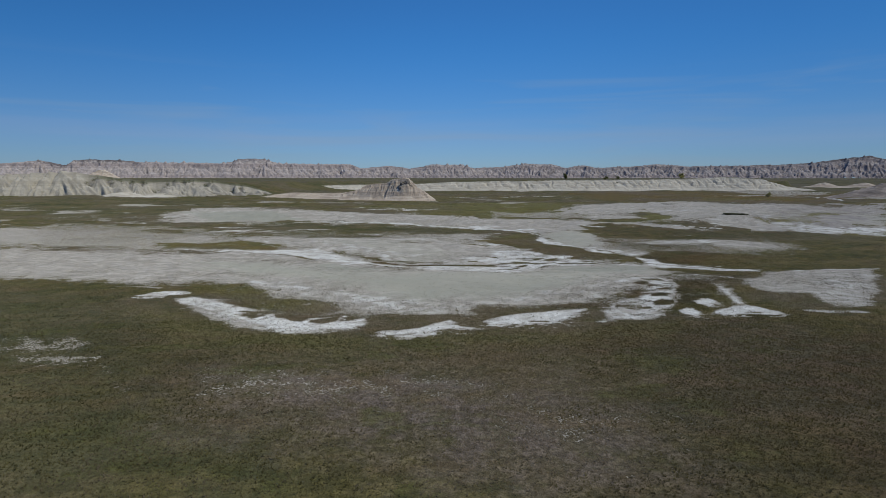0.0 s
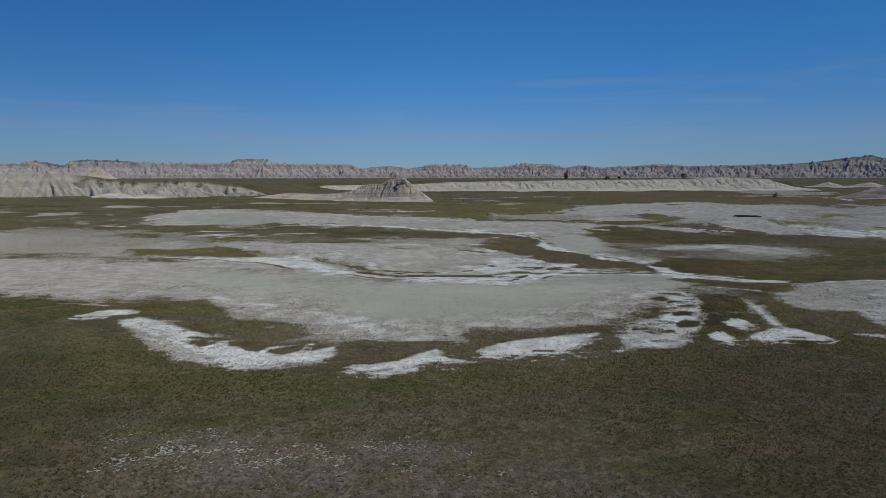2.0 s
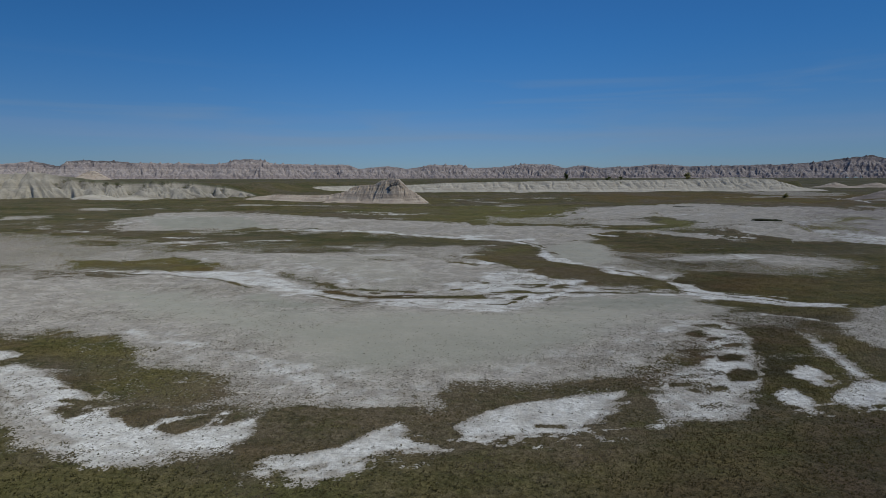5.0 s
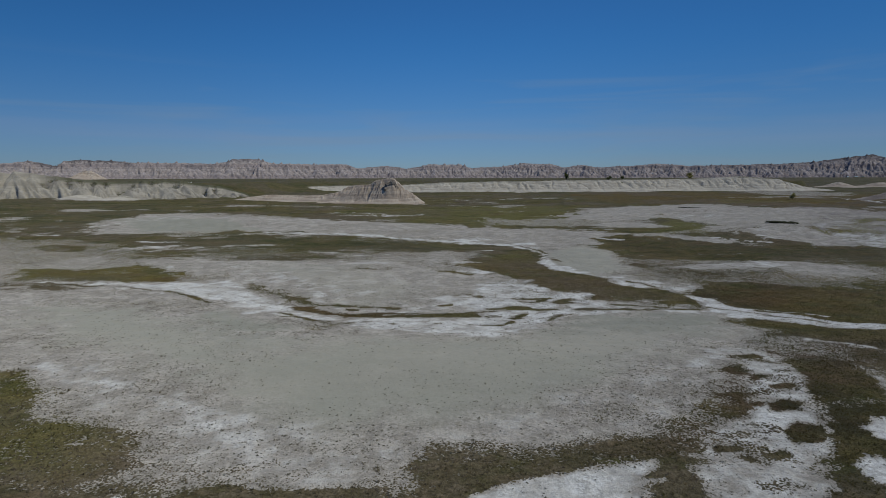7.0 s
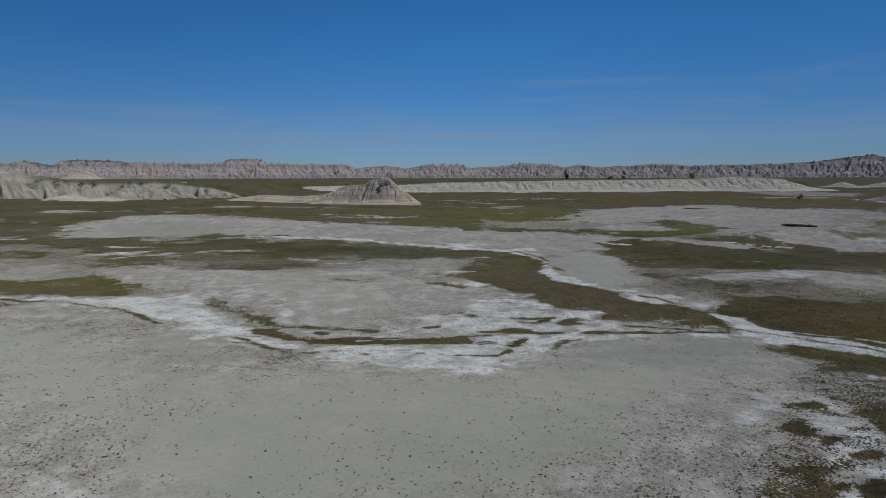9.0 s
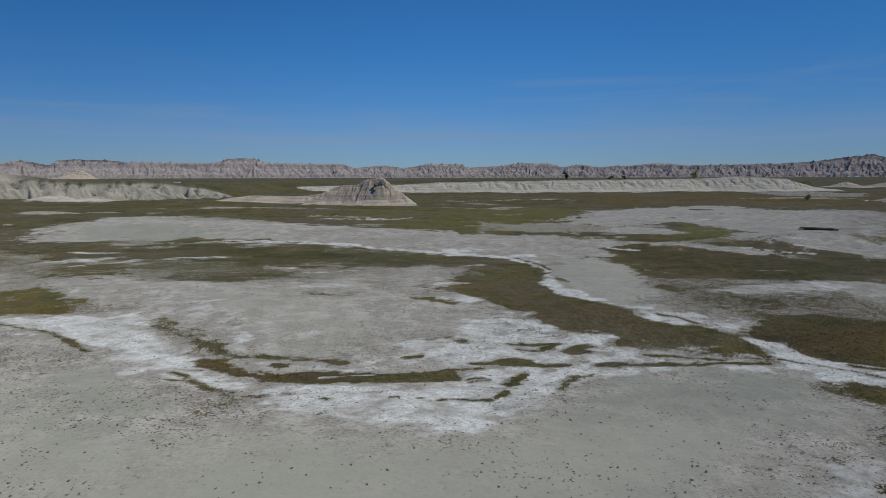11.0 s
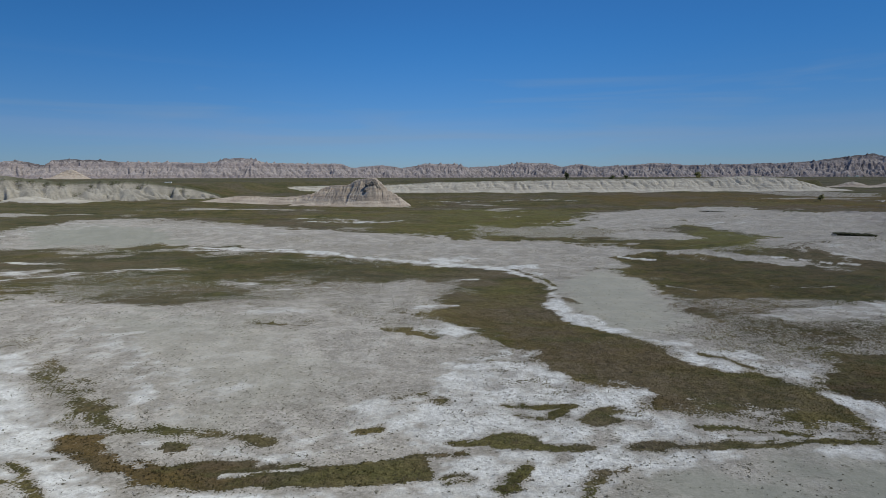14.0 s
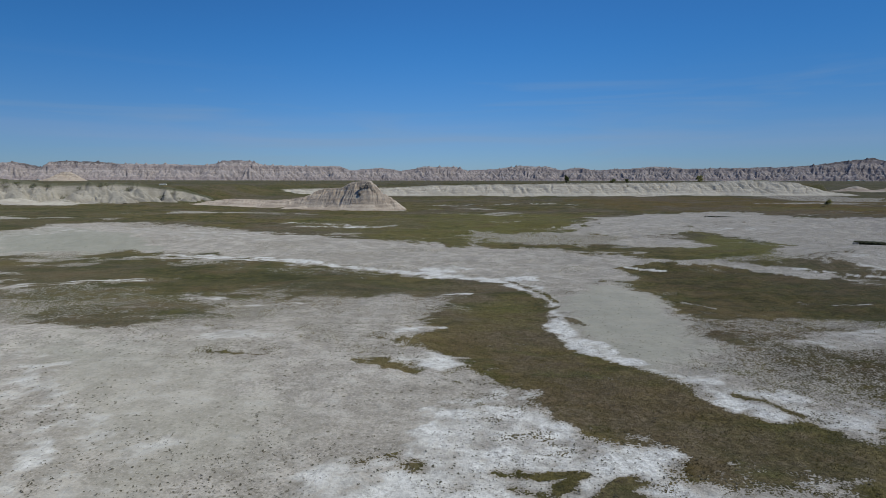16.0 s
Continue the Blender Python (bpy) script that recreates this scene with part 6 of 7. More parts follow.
area("green", 4.0, [(-38.8, 76.0), (-33.6, 72.8), (-22.5, 59.8), (-15.1, 55.0), (-7.6, 55.5), (-8.0, 49.2), (-18.6, 48.4)], amount=0.85)
area("ochre", 4.0, [(14.7, 59.5), (28.1, 62.9), (35.8, 64.2), (24.6, 48.9), (11.6, 49.0)], amount=0.9)
area("mixed", 1.5, [(-127.5, 197.1), (-103.6, 190.3), (-74.4, 165.3), (-72.7, 146.3), (-84.7, 138.6)], amount=0.5)
area("mixed", 0.8, [(-77.7, 129.0), (-71.0, 128.0), (-63.6, 124.4), (-65.5, 119.8), (-70.8, 119.7)], amount=0.6)


def inside(x, y, pts):
    """Distance in metres to the outline, positive within it."""
    best, odd = np.full(x.shape, 1e9), np.zeros(x.shape, bool)
    for (x0, y0), (x1, y1) in zip(pts, pts[1:] + pts[:1]):
        dx, dy = x1 - x0, y1 - y0
        k = np.clip(((x - x0) * dx + (y - y0) * dy) / (dx * dx + dy * dy + 1e-9), 0, 1)
        best = np.minimum(best, (x - x0 - k * dx) ** 2 + (y - y0 - k * dy) ** 2)
        if dy:
            odd ^= ((y0 > y) != (y1 > y)) & (x < x0 + (y - y0) * dx / dy)
    return np.where(odd, 1, -1) * np.sqrt(best)


def along(x, y, pts, width):
    best = np.full(x.shape, 1e9)
    for (x0, y0), (x1, y1) in zip(pts, pts[1:]):
        dx, dy = x1 - x0, y1 - y0
        k = np.clip(((x - x0) * dx + (y - y0) * dy) / (dx * dx + dy * dy + 1e-9), 0, 1)
        best = np.minimum(best, (x - x0 - k * dx) ** 2 + (y - y0 - k * dy) ** 2)
    return width - np.sqrt(best)


def fields(x, y):
    """What covers the ground: grass, salt, dry, green, ochre and mud, each 0 to 1."""
    out = {k: np.zeros(x.shape) for k in ("salt", "dry", "green", "ochre", "mud", "rust", "lush", "dark_mud", "shale")}
    out["grass"] = np.ones(x.shape)
    rough, ragged = fractal(x / 1.5, y / 1.2, 4, 41, 0.62) - 0.5, fractal(x / 7, y / 4.5, 4, 43, 0.6) - 0.5
    fray = (fractal(x / 0.75, y / 0.55, 3, 45, 0.7) - 0.5) * 1.1
    clods = fractal(x / 1.9, y / 1.3, 4, 47, 0.62)
    n1, n2 = fractal(x / 5, y / 5, 4, 21, 0.6) - 0.5, fractal(x / 5, y / 5, 4, 33, 0.6) - 0.5
    for kind, soft, pts, width, amount in PLAN:
        reach = soft * 2 + width + 6
        xs, ys = [p[0] for p in pts], [p[1] for p in pts]
        i = np.nonzero((x > min(xs) - reach) & (x < max(xs) + reach) & (y > min(ys) - reach) & (y < max(ys) + reach))[0]
        if not len(i):
            continue
        far = np.clip(y[i] / 110, 0.6, 2.5)
        crisp = min(1.0, 0.15 + 0.8 * soft)
        px, py = x[i] + n1[i] * (1.5 + 1.6 * soft) * crisp * far, y[i] + n2[i] * (1.5 + 2.2 * soft) * crisp * far
        d = along(px, py, pts, width) if width else inside(px, py, pts)
        d = d + (ragged[i] * (0.6 + 1.5 * soft) * crisp + rough[i] * (0.4 + 2.0 * soft) + fray[i] * min(1.0, 0.3 + soft)) * far
        wide = max(soft * (1.6 if kind in ("clay", "mixed", "sparse") else 1.2), 0.3)
        k = smooth(-wide, wide, d) * amount
        if kind == "clay":
            out["grass"][i] *= 1 - k
        elif kind == "mixed":
            out["grass"][i] += (0.54 - out["grass"][i]) * k
            out["salt"][i] += (0.28 - out["salt"][i]) * k
        elif kind == "sparse":
            out["grass"][i] += (0.28 - out["grass"][i]) * k
            out["salt"][i] += (0.45 - out["salt"][i]) * k
        elif kind == "broken":
            out["salt"][i] = np.maximum(out["salt"][i], 0.9 * k)
            out["grass"][i] = out["grass"][i] * (1 - k) + k * 0.9 * smooth(0.53, 0.68, clods[i])
        elif kind == "salt":
            if amount > 0.5:
                # crust washed thin towards the foreground, through the stems
                h = along(px, py + 1.3, pts, width) if width else inside(px, py + 1.3, pts)
                thin = smooth(-0.9, 0.9, h + (rough[i] + fray[i]) * 1.6) * (1 - smooth(85, 100, y[i])) * smooth(0.40, 0.56, clods[i] + 0.25 * fray[i]) * amount
                out["salt"][i] = np.maximum(out["salt"][i], 0.8 * thin)
                out["grass"][i] *= 1 - 0.62 * thin
            out["salt"][i] = np.maximum(out["salt"][i], k)
            left = out["grass"][i]
            out["grass"][i] = left * (1 - 0.95 * np.minimum(k * 1.1, 1)) + 0.40 * np.minimum(left, k) * smooth(-0.12, 0.16, n1[i] + rough[i]) * (1 - smooth(70, 85, y[i]))
        elif kind == "bare":
            out["grass"][i] *= 1 - k
            out["salt"][i] *= 1 - k
        elif kind == "flecked":
            out["salt"][i] = np.maximum(out["salt"][i], 0.85 * k)
            out["grass"][i] = out["grass"][i] * (1 - k) + k * (0.16 + 0.42 * smooth(0.50, 0.64, clods[i]))
        elif kind in ("grass", "rill"):
            out["grass"][i] = np.maximum(out["grass"][i], k)
            out["salt"][i] *= 1 - k
        else:
            out[kind][i] = np.maximum(out[kind][i], k)
    # thin bare streaks and brown drifts on the open prairie
    streak = fractal(x / 38 + 3, y / 19, 4, 51, 0.55)
    wild = smooth(150, 230, y) * (1 - smooth(400, 440, y))
    out["grass"] = out["grass"] * (1 - 0.6 * wild * smooth(0.65, 0.77, streak))
    out["dry"] = np.maximum(out["dry"], 0.55 * smooth(0.50, 0.64, fractal(x / 26 + 9, y / 20, 3, 61)) * (1 - out["green"]))
    out["green"] = np.maximum(out["green"], 0.75 * smooth(350, 620, y))
    out["dry"] *= (1 - 0.7 * out["ochre"]) * (1 - 0.85 * out["lush"])
    # sparse grass over the clay and bare flecks in the grass, farther off
    off = smooth(95, 150, y) * (1 - smooth(420, 500, y))
    speck = fractal(x / 13 + 40, y / 8, 5, 91, 0.62)
    out["grass"] = np.maximum(out["grass"], 0.40 * off * smooth(0.53, 0.68, speck) * (1 - 0.7 * out["mud"]) * (1 - out["salt"]))
    out["grass"] = out["grass"] - (0.55 - 0.35 * smooth(190, 240, y)) * off * smooth(0.53, 0.70, fractal(x / 11 - 20, y / 7, 5, 95, 0.62)) * smooth(0.5, 0.9, out["grass"]) * (1 - 0.6 * smooth(100, 120, y) * (1 - smooth(175, 200, y)))
    out["salt"] = np.maximum(out["salt"], 0.35 * off * smooth(0.57, 0.72, fractal(x / 10 + 70, y / 6, 5, 97, 0.62)) * (1 - out["grass"]) * (1 - 0.8 * out["mud"]))
    # worn gaps in the salt and thin places in the sward
    out["salt"] *= 0.66 + 0.34 * smooth(-0.18, 0.14, rough + 0.5 * ragged)
    out["salt"] *= 1 - 0.45 * (1 - smooth(44, 52, y))
    out["mud"] *= 1 - out["salt"]
    return out


# ---- the ground: one sheet from the camera to the horizon ----
def sheet_mesh(name, x, y, z):
    """A mesh over a grid of rows and columns."""
    rows, cols = x.shape
    mesh = bpy.data.meshes.new(name)
    i = np.arange(rows * cols).reshape(rows, cols)
    quads = np.stack([i[:-1, :-1], i[:-1, 1:], i[1:, 1:], i[1:, :-1]], -1).reshape(-1, 4)
    mesh.vertices.add(rows * cols)
    mesh.vertices.foreach_set("co", np.stack([x, y, z], -1).astype(np.float32).ravel())
    mesh.loops.add(quads.size)
    mesh.loops.foreach_set("vertex_index", quads.astype(np.int32).ravel())
    mesh.polygons.add(len(quads))
    mesh.polygons.foreach_set("loop_start", np.arange(0, quads.size, 4, dtype=np.int32))
    mesh.update(calc_edges=True)
    mesh.polygons.foreach_set("use_smooth", np.ones(len(quads), bool))
    return mesh


def paint(mesh, name, r, g, b):
    layer = mesh.attributes.new(name, "FLOAT_COLOR", "POINT")
    layer.data.foreach_set("color", np.stack([r, g, b, np.ones_like(r)], -1).astype(np.float32).ravel())


steps = [-4800, -2500, -900, -300, -100, -30, 0, 10, 16]
y = 20.0
while y < 4700:
    steps.append(y)
    y += 0.24 if y < 140 else 0.24 * (1 + (y - 140) / 28) if y < 600 else y * 0.03
row_y = np.array(steps + [4900.0])
half = np.maximum(36 + 0.80 * np.maximum(row_y - 20, 0), 36)
u = np.linspace(-1, 1, 621)
u = 0.8 * u + 0.2 * u ** 3
outer = np.array([0.02, 0.08, 0.25, 0.55, 1.0])
span = np.maximum(5000 - half, 100)[:, None]
gx = np.concatenate([-(half[:, None] + span * outer[::-1]), half[:, None] * u, half[:, None] + span * outer], 1)
gy = np.repeat(row_y[:, None], gx.shape[1], 1)
gz = relief(gx.ravel(), gy.ravel())
mesh = sheet_mesh("ground", gx, gy, gz.reshape(gx.shape))
cover = fields(gx.ravel(), gy.ravel())
paint(mesh, "cover", cover["grass"], cover["salt"], cover["dry"])
paint(mesh, "tone", cover["green"], cover["ochre"], cover["mud"])
paint(mesh, "field", cover["rust"], cover["lush"], cover["dark_mud"])
paint(mesh, "dark_clay", cover["shale"], cover["shale"], cover["shale"])
mesh.materials.append(GROUND)
ground = tagged(new("ground", mesh), "dry prairie with sparse grass, bare grey clay and white salt crust", "ground", kind="structure")


# ---- eroded rock: walls, banks and the butte ----
def eroded(name, path, crest, front, back, step, rows, gully, deep, spire, rock, seed, curve=1.0, foot=-1.0, rounded=False, ledge=0.0, bed=6.0, level=None, wander=0.9, split=("slope", "grassy_top"), shape=((0, 0), (1, 1))):
    """A ridge along a path in plan. crest: (share of the path, height) pairs; front, back: widths of its slopes; gully: spacing of the
    gullies; deep: how far they cut in; spire: how much the crest is broken, in metres; ledge, bed: steps of the beds; level: height of its foot."""
    p = np.array(path, float)
    run = np.concatenate([[0], np.cumsum(np.hypot(*np.diff(p, axis=0).T))])
    s = np.arange(0, run[-1] + step, step)
    x0, y0 = np.interp(s, run, p[:, 0]), np.interp(s, run, p[:, 1])
    soft = max(3, int(len(s) / 30))
    ker = np.ones(soft) / soft
    tx = np.convolve(np.pad(np.gradient(x0), soft, "edge"), ker, "same")[soft:-soft]
    ty = np.convolve(np.pad(np.gradient(y0), soft, "edge"), ker, "same")[soft:-soft]
    size = np.hypot(tx, ty)
    nx, ny = -ty / size, tx / size
    c = np.array(crest, float)
    top = np.interp(s / run[-1], c[:, 0], c[:, 1])
    v = np.concatenate([np.linspace(-1, 0, rows), np.linspace(0, 1, max(4, rows // 2))[1:]])
    S, V = np.meshgrid(s, v)
    front_part = np.clip(-V, 0, 1)
    X = x0 + nx * np.where(V < 0, V * front, V * back)
    Y = y0 + ny * np.where(V < 0, V * front, V * back)
    # spurs wander as they run down the slope
    q = S / gully + wander * (fractal(X / gully / 1.6, Y / gully / 1.6, 3, seed + 7) - 0.5) * 2
    n1 = value_noise(q, V * front / gully * 0.35, seed)
    n2 = value_noise(q * 2.7 + 4, V * front / gully * 0.8, seed + 1)
    n3 = value_noise(q * 6.5 + 9, V * front / gully * 1.6, seed + 2)
    if rounded:
        spur = 1 - 0.75 * (1 - np.abs(2 * n1 - 1)) ** 3 - 0.35 * (1 - np.abs(2 * n2 - 1)) ** 3
    else:
        spur = 0.62 * (1 - np.abs(2 * n1 - 1)) + 0.38 * (1 - np.abs(2 * n2 - 1)) + 0.22 * (0.5 - np.abs(2 * n3 - 1))
    k = np.array(shape, float)
    rise = np.interp(1 - front_part, k[:, 0], k[:, 1])
    body = np.clip(rise ** curve * (1 - deep * (1 - spur) * np.clip(front_part * 5, 0, 1) ** 0.6), 0, 1.02)
    prof = np.where(V < 0, body, 1 - np.clip(V, 0, 1) ** 4)
    base = np.full(X.shape, level) if level is not None else np.minimum(relief(X.ravel(), Y.ravel()).reshape(X.shape), relief(x0 - nx * front, y0 - ny * front)[None, :])
    base = base + foot
    tall = np.maximum(top - base, 0.0)
    broken = spire * (ridged(X / gully * 1.3 + 5, Y / gully * 1.3, 5, seed + 11, 0.62) - 0.58) * np.clip(prof * 1.5 - 0.35, 0, 1) * np.clip(tall / (3 * spire + 0.01), 0, 1)
    crag = spire * 0.65 * (ridged(X / gully * 4.2, Y / gully * 4.2, 4, seed + 17, 0.65) - 0.55) * np.clip(prof * 1.3 - 0.1, 0, 1)
    Z = base + tall * prof + broken + crag * np.clip(tall / (2 * spire + 0.01), 0, 1)
    if ledge:
        Z = Z + ledge * bed * np.sin(2 * math.pi * (Z + 2.0 * fractal(X / 60, Y / 60, 2, seed)) / bed) / 6.28 * np.clip(tall * prof / bed, 0, 1)
    rim = np.clip(prof + 0.25 * (fractal(X / 9, Y / 9, 3, seed + 5) - 0.5), 0, 1)

    def piece(title, part_rows):
        mesh = sheet_mesh(title, X[part_rows], Y[part_rows], Z[part_rows])
        r = rim[part_rows].ravel()
        paint(mesh, "rim", r, r * 0, r * 0)
        mesh.materials.append(rock)
        return new(title, mesh)

    if not split:
        return piece(name, slice(None))
    thing = new(name)
    mid = len(s) // 2
    thing.location = (x0[mid], y0[mid], float(base[0, mid]))
    for title, part_rows in zip(split, (slice(0, rows), slice(rows - 1, None))):
        ob = piece(title, part_rows)
        ob.parent, ob.matrix_parent_inverse = thing, Matrix.Translation(-thing.location)
    return thing


def pyramids(X, Y, places, seed, rib, keen, drawn, groove):
    """Height of many weathered cones standing side by side: (x, y, height, run of the slope, way that it runs out). Ribs and rills run
    down their sides; drawn: how far each is drawn out into a spur."""
    Z = np.zeros(X.shape)
    wobble = fractal(X / rib, Y / rib, 3, seed + 21) - 0.5
    for k, (cx, cy, tall, wide, ux, uy) in enumerate(places):
        near = np.nonzero((np.abs(X - cx).min(0) < wide * drawn * 1.5))[0]
        if not len(near):
            continue
        cols = slice(near[0], near[-1] + 1)
        ax, ay = X[:, cols] - cx, Y[:, cols] - cy
        dx, dy = ax * uy - ay * ux, (ax * ux + ay * uy) / drawn
        r, a = np.hypot(dx, dy) / wide, np.arctan2(dy, dx)
        side = max(3.0, 2.0 * wide / rib)
        ribs = 1 - np.abs(2 * value_noise(a * side + 9.7 * k, r * 1.3 + k, seed + 3) - 1) + 0.5 * (1 - np.abs(2 * value_noise(a * side * 2.7 + 3.1 * k, r * 2.2, seed + 5) - 1))
        r = r * (1 + groove * (0.75 - ribs) * np.clip(r * 3, 0, 1)) + 0.22 * wobble[:, cols] * np.clip(r * 4, 0.25, 1)
        Z[:, cols] = np.maximum(Z[:, cols], tall * np.clip(1 - r, 0, 1) ** keen)
    return Z


def turned(x, y, degrees):
    c, s = math.cos(radians(degrees)), math.sin(radians(degrees))
    return x * c - y * s, x * s + y * c


def carved(name, path, crest, step, depth, rows, back, ranks, rib, rock, seed, level, cap=None, split=(), keen=1.15, drawn=1.0, lean=0.0, solid=0.0, groove=0.6):
    """A wall of eroded rock along a path in plan. crest: (share of the path, height) pairs; depth: from the foot to the crest;
    ranks: (share of the depth, spacing, least and most share of the height, run over rise); cap: (share of the path, darkness of the rim)."""
    pick = random.Random(seed)
    p = np.array(path, float)
    run = np.concatenate([[0], np.cumsum(np.hypot(*np.diff(p, axis=0).T))])
    s = np.arange(0, run[-1] + step, step)
    x0, y0 = np.interp(s, run, p[:, 0]), np.interp(s, run, p[:, 1])
    half = max(4, len(s) // 30)
    ker = np.ones(2 * half + 1) / (2 * half + 1)
    tx = np.convolve(np.pad(np.gradient(x0), half, "edge"), ker, "valid")
    ty = np.convolve(np.pad(np.gradient(y0), half, "edge"), ker, "valid")
    nx, ny = -ty / np.hypot(tx, ty), tx / np.hypot(tx, ty)
    c = np.array(crest, float)
    top = np.interp(s / run[-1], c[:, 0], c[:, 1])
    d = np.concatenate([np.linspace(-depth, 0, rows), np.linspace(0, back, 8)[1:]])
    S, D = np.meshgrid(s, d)
    X, Y = x0 + nx * D, y0 + ny * D
    base = np.full(X.shape, level) if level is not None else np.broadcast_to(relief(X.ravel(), Y.ravel()).reshape(X.shape)[:rows].min(0)[None, :] - 1.8, X.shape)
    places = []
    for share, spacing, least, most, slope in ranks:
        at = pick.uniform(0, spacing)
        while at < run[-1]:
            k = min(len(s) - 1, int(at / step))
            tall = (top[k] - base[0, k]) * pick.uniform(least, most)
            off = -depth * share * pick.uniform(0.75, 1.2)
            places.append((x0[k] + nx[k] * off, y0[k] + ny[k] * off, tall, max(3 * step, tall * slope * pick.uniform(0.8, 1.3)), *turned(-nx[k], -ny[k], lean + pick.uniform(-25, 25))))
            at += spacing * pick.choice((0.35, 0.6, 0.9, 1.3, 2.1)) * pick.uniform(0.8, 1.2)
    h = pyramids(X, Y, places, seed, rib, keen, drawn, groove)
    tall = np.maximum(top - base, 0.0)
    if solid:
        h = np.maximum(h, tall * (solid + 0.9 * (1 - solid) * fractal(X / (2.2 * rib), Y / (2.2 * rib), 4, seed + 4, 0.6)) * smooth(-0.22, -0.06, D / depth + 0.16 * (ridged(X / (1.5 * rib), Y / (1.5 * rib), 3, seed + 6) - 0.5)))
    # the top runs back level behind the crest
    h = np.where(D > 0, np.maximum(h, tall * (0.93 + 0.10 * (fractal(X / rib, Y / rib, 3, seed + 2) - 0.5)) * (1 - np.clip(D / back, 0, 1) ** 4)), h)
    h = h + 0.10 * rib * (fractal(X / rib * 3, Y / rib * 3, 3, seed + 31, 0.6) - 0.5) * np.clip(h / rib, 0, 1)
    Z = base + h - 0.02 * depth * (D <= -depth * 0.98)
    rim = np.clip(h / np.maximum(tall, 1), 0, 1)
    c = np.array(cap or [(0, 0), (1, 0)], float)
    dark = np.interp(S / run[-1], c[:, 0], c[:, 1])

    def piece(title, part_rows):
        mesh = sheet_mesh(title, X[part_rows], Y[part_rows], Z[part_rows])
        paint(mesh, "rim", rim[part_rows].ravel(), dark[part_rows].ravel(), dark[part_rows].ravel() * 0)
        mesh.materials.append(rock)
        return new(title, mesh)

    if not split:
        return piece(name, slice(None))
    thing = new(name)
    mid = len(s) // 2
    thing.location = (x0[mid], y0[mid], float(base[0, mid]))
    for title, part_rows in zip(split, (slice(0, rows), slice(rows - 1, None))):
        ob = piece(title, part_rows)
        ob.parent, ob.matrix_parent_inverse = thing, Matrix.Translation(-thing.location)
    return thing


far_wall = carved(
    "badlands_wall",
    [(-2450, 1750), (-1850, 2250), (-789, 2400), (-300, 2750), (300, 2950), (900, 2850), (1400, 2700), (1805, 2565), (2500, 2050)],
    [(0, 72), (0.174, 70), (0.2008, 84), (0.21, 67), (0.22, 65), (0.2228, 86), (0.2355, 89), (0.2655, 79), (0.323, 76), (0.334, 94), (0.3523, 96), (0.3608, 78), (0.3867, 76), (0.4218, 78), (0.4308, 59), (0.4585, 73), (0.4758, 58), (0.4933, 80), (0.5225, 81), (0.5295, 62), (0.559, 71), (0.579, 88), (0.6013, 84), (0.6135, 65), (0.6278, 78), (0.6422, 65), (0.6705, 72), (0.689, 82), (0.7157, 71), (0.7502, 73), (0.7833, 77), (0.8033, 83), (0.819, 97), (0.8303, 104), (0.8453, 114), (0.855, 97), (1, 95)],
    2.9, 190, 62, 60, ((0.03, 22, 0.84, 1.04, 0.8), (0.16, 24, 0.55, 1.0, 0.75), (0.40, 26, 0.30, 0.68, 0.85), (0.65, 30, 0.12, 0.42, 1.1), (0.85, 34, 0.05, 0.2, 1.5)), 22, WALL_ROCK, 3, 9.0, solid=0.74, drawn=1.3,
    # dark cap beds at left; at the right end the dark rim paints in shade
    cap=[(0, 0.1), (0.19, 0.1), (0.205, 1.0), (0.25, 1.0), (0.28, 0.2), (0.32, 0.2), (0.34, 0.7), (0.36, 0.2), (0.72, 0.3), (0.80, 0.8), (1, 1.0)])
tagged(far_wall, "long wall of pinkish banded badlands rock with jagged crest", "rock wall", kind="structure")

butte = tagged(new("butte"), "grey-pink eroded clay butte with ribbed flanks and dark cap", "butte")
butte.location = (-40, 380, 0)
flank = eroded(
    "flank", [(-140, 424), (-113, 413), (-60, 390), (-23, 372), (-3, 372)],
    [(0, 1), (0.105, 1.6), (0.2, 3.6), (0.266, 4.4), (0.446, 4.2), (0.567, 5.2), (0.627, 7.1), (0.663, 9.7), (0.71, 10.9), (0.769, 11.2), (0.796, 13.4),
     (0.8445, 14.6), (0.875, 14.5), (0.8935, 12.1), (0.912, 8.9), (0.943, 6.1), (0.993, 0.6), (1, 0.2)],
    13, 13, 0.25, 44, 3.4, 0.36, 0.9, BUTTE_CLAY, 8, 1.0, -0.4, ledge=0.45, bed=1.6, split=(), shape=((0, 0), (0.45, 0.24), (0.8, 0.86), (1, 1)))
flank.parent = butte
flank.matrix_parent_inverse = Matrix.Translation((40, -380, 0))


def boulder(name, size, material, parent=None, seed=0, fine=3):
    """A rough lump of rock, centred on its origin."""
    bm = bmesh.new()
    bmesh.ops.create_icosphere(bm, subdivisions=fine, radius=1.0)
    for v in bm.verts:
        p = v.co.copy()
        n = noise.fractal(p * 1.4 + Vector((seed, 0, 0)), 0.8, 2.0, 4) * 0.35
        p = p * (1 + n)
        p.z = round(p.z * 4 + n) / 4 * 0.5 + p.z * 0.5
        v.co = Vector((p.x * size[0], p.y * size[1], p.z * size[2]))
    mesh = bpy.data.meshes.new(name)
    bm.to_mesh(mesh)
    bm.free()
    mesh.materials.append(material)
    ob = new(name, mesh)
    if parent:
        ob.parent = parent
    return ob


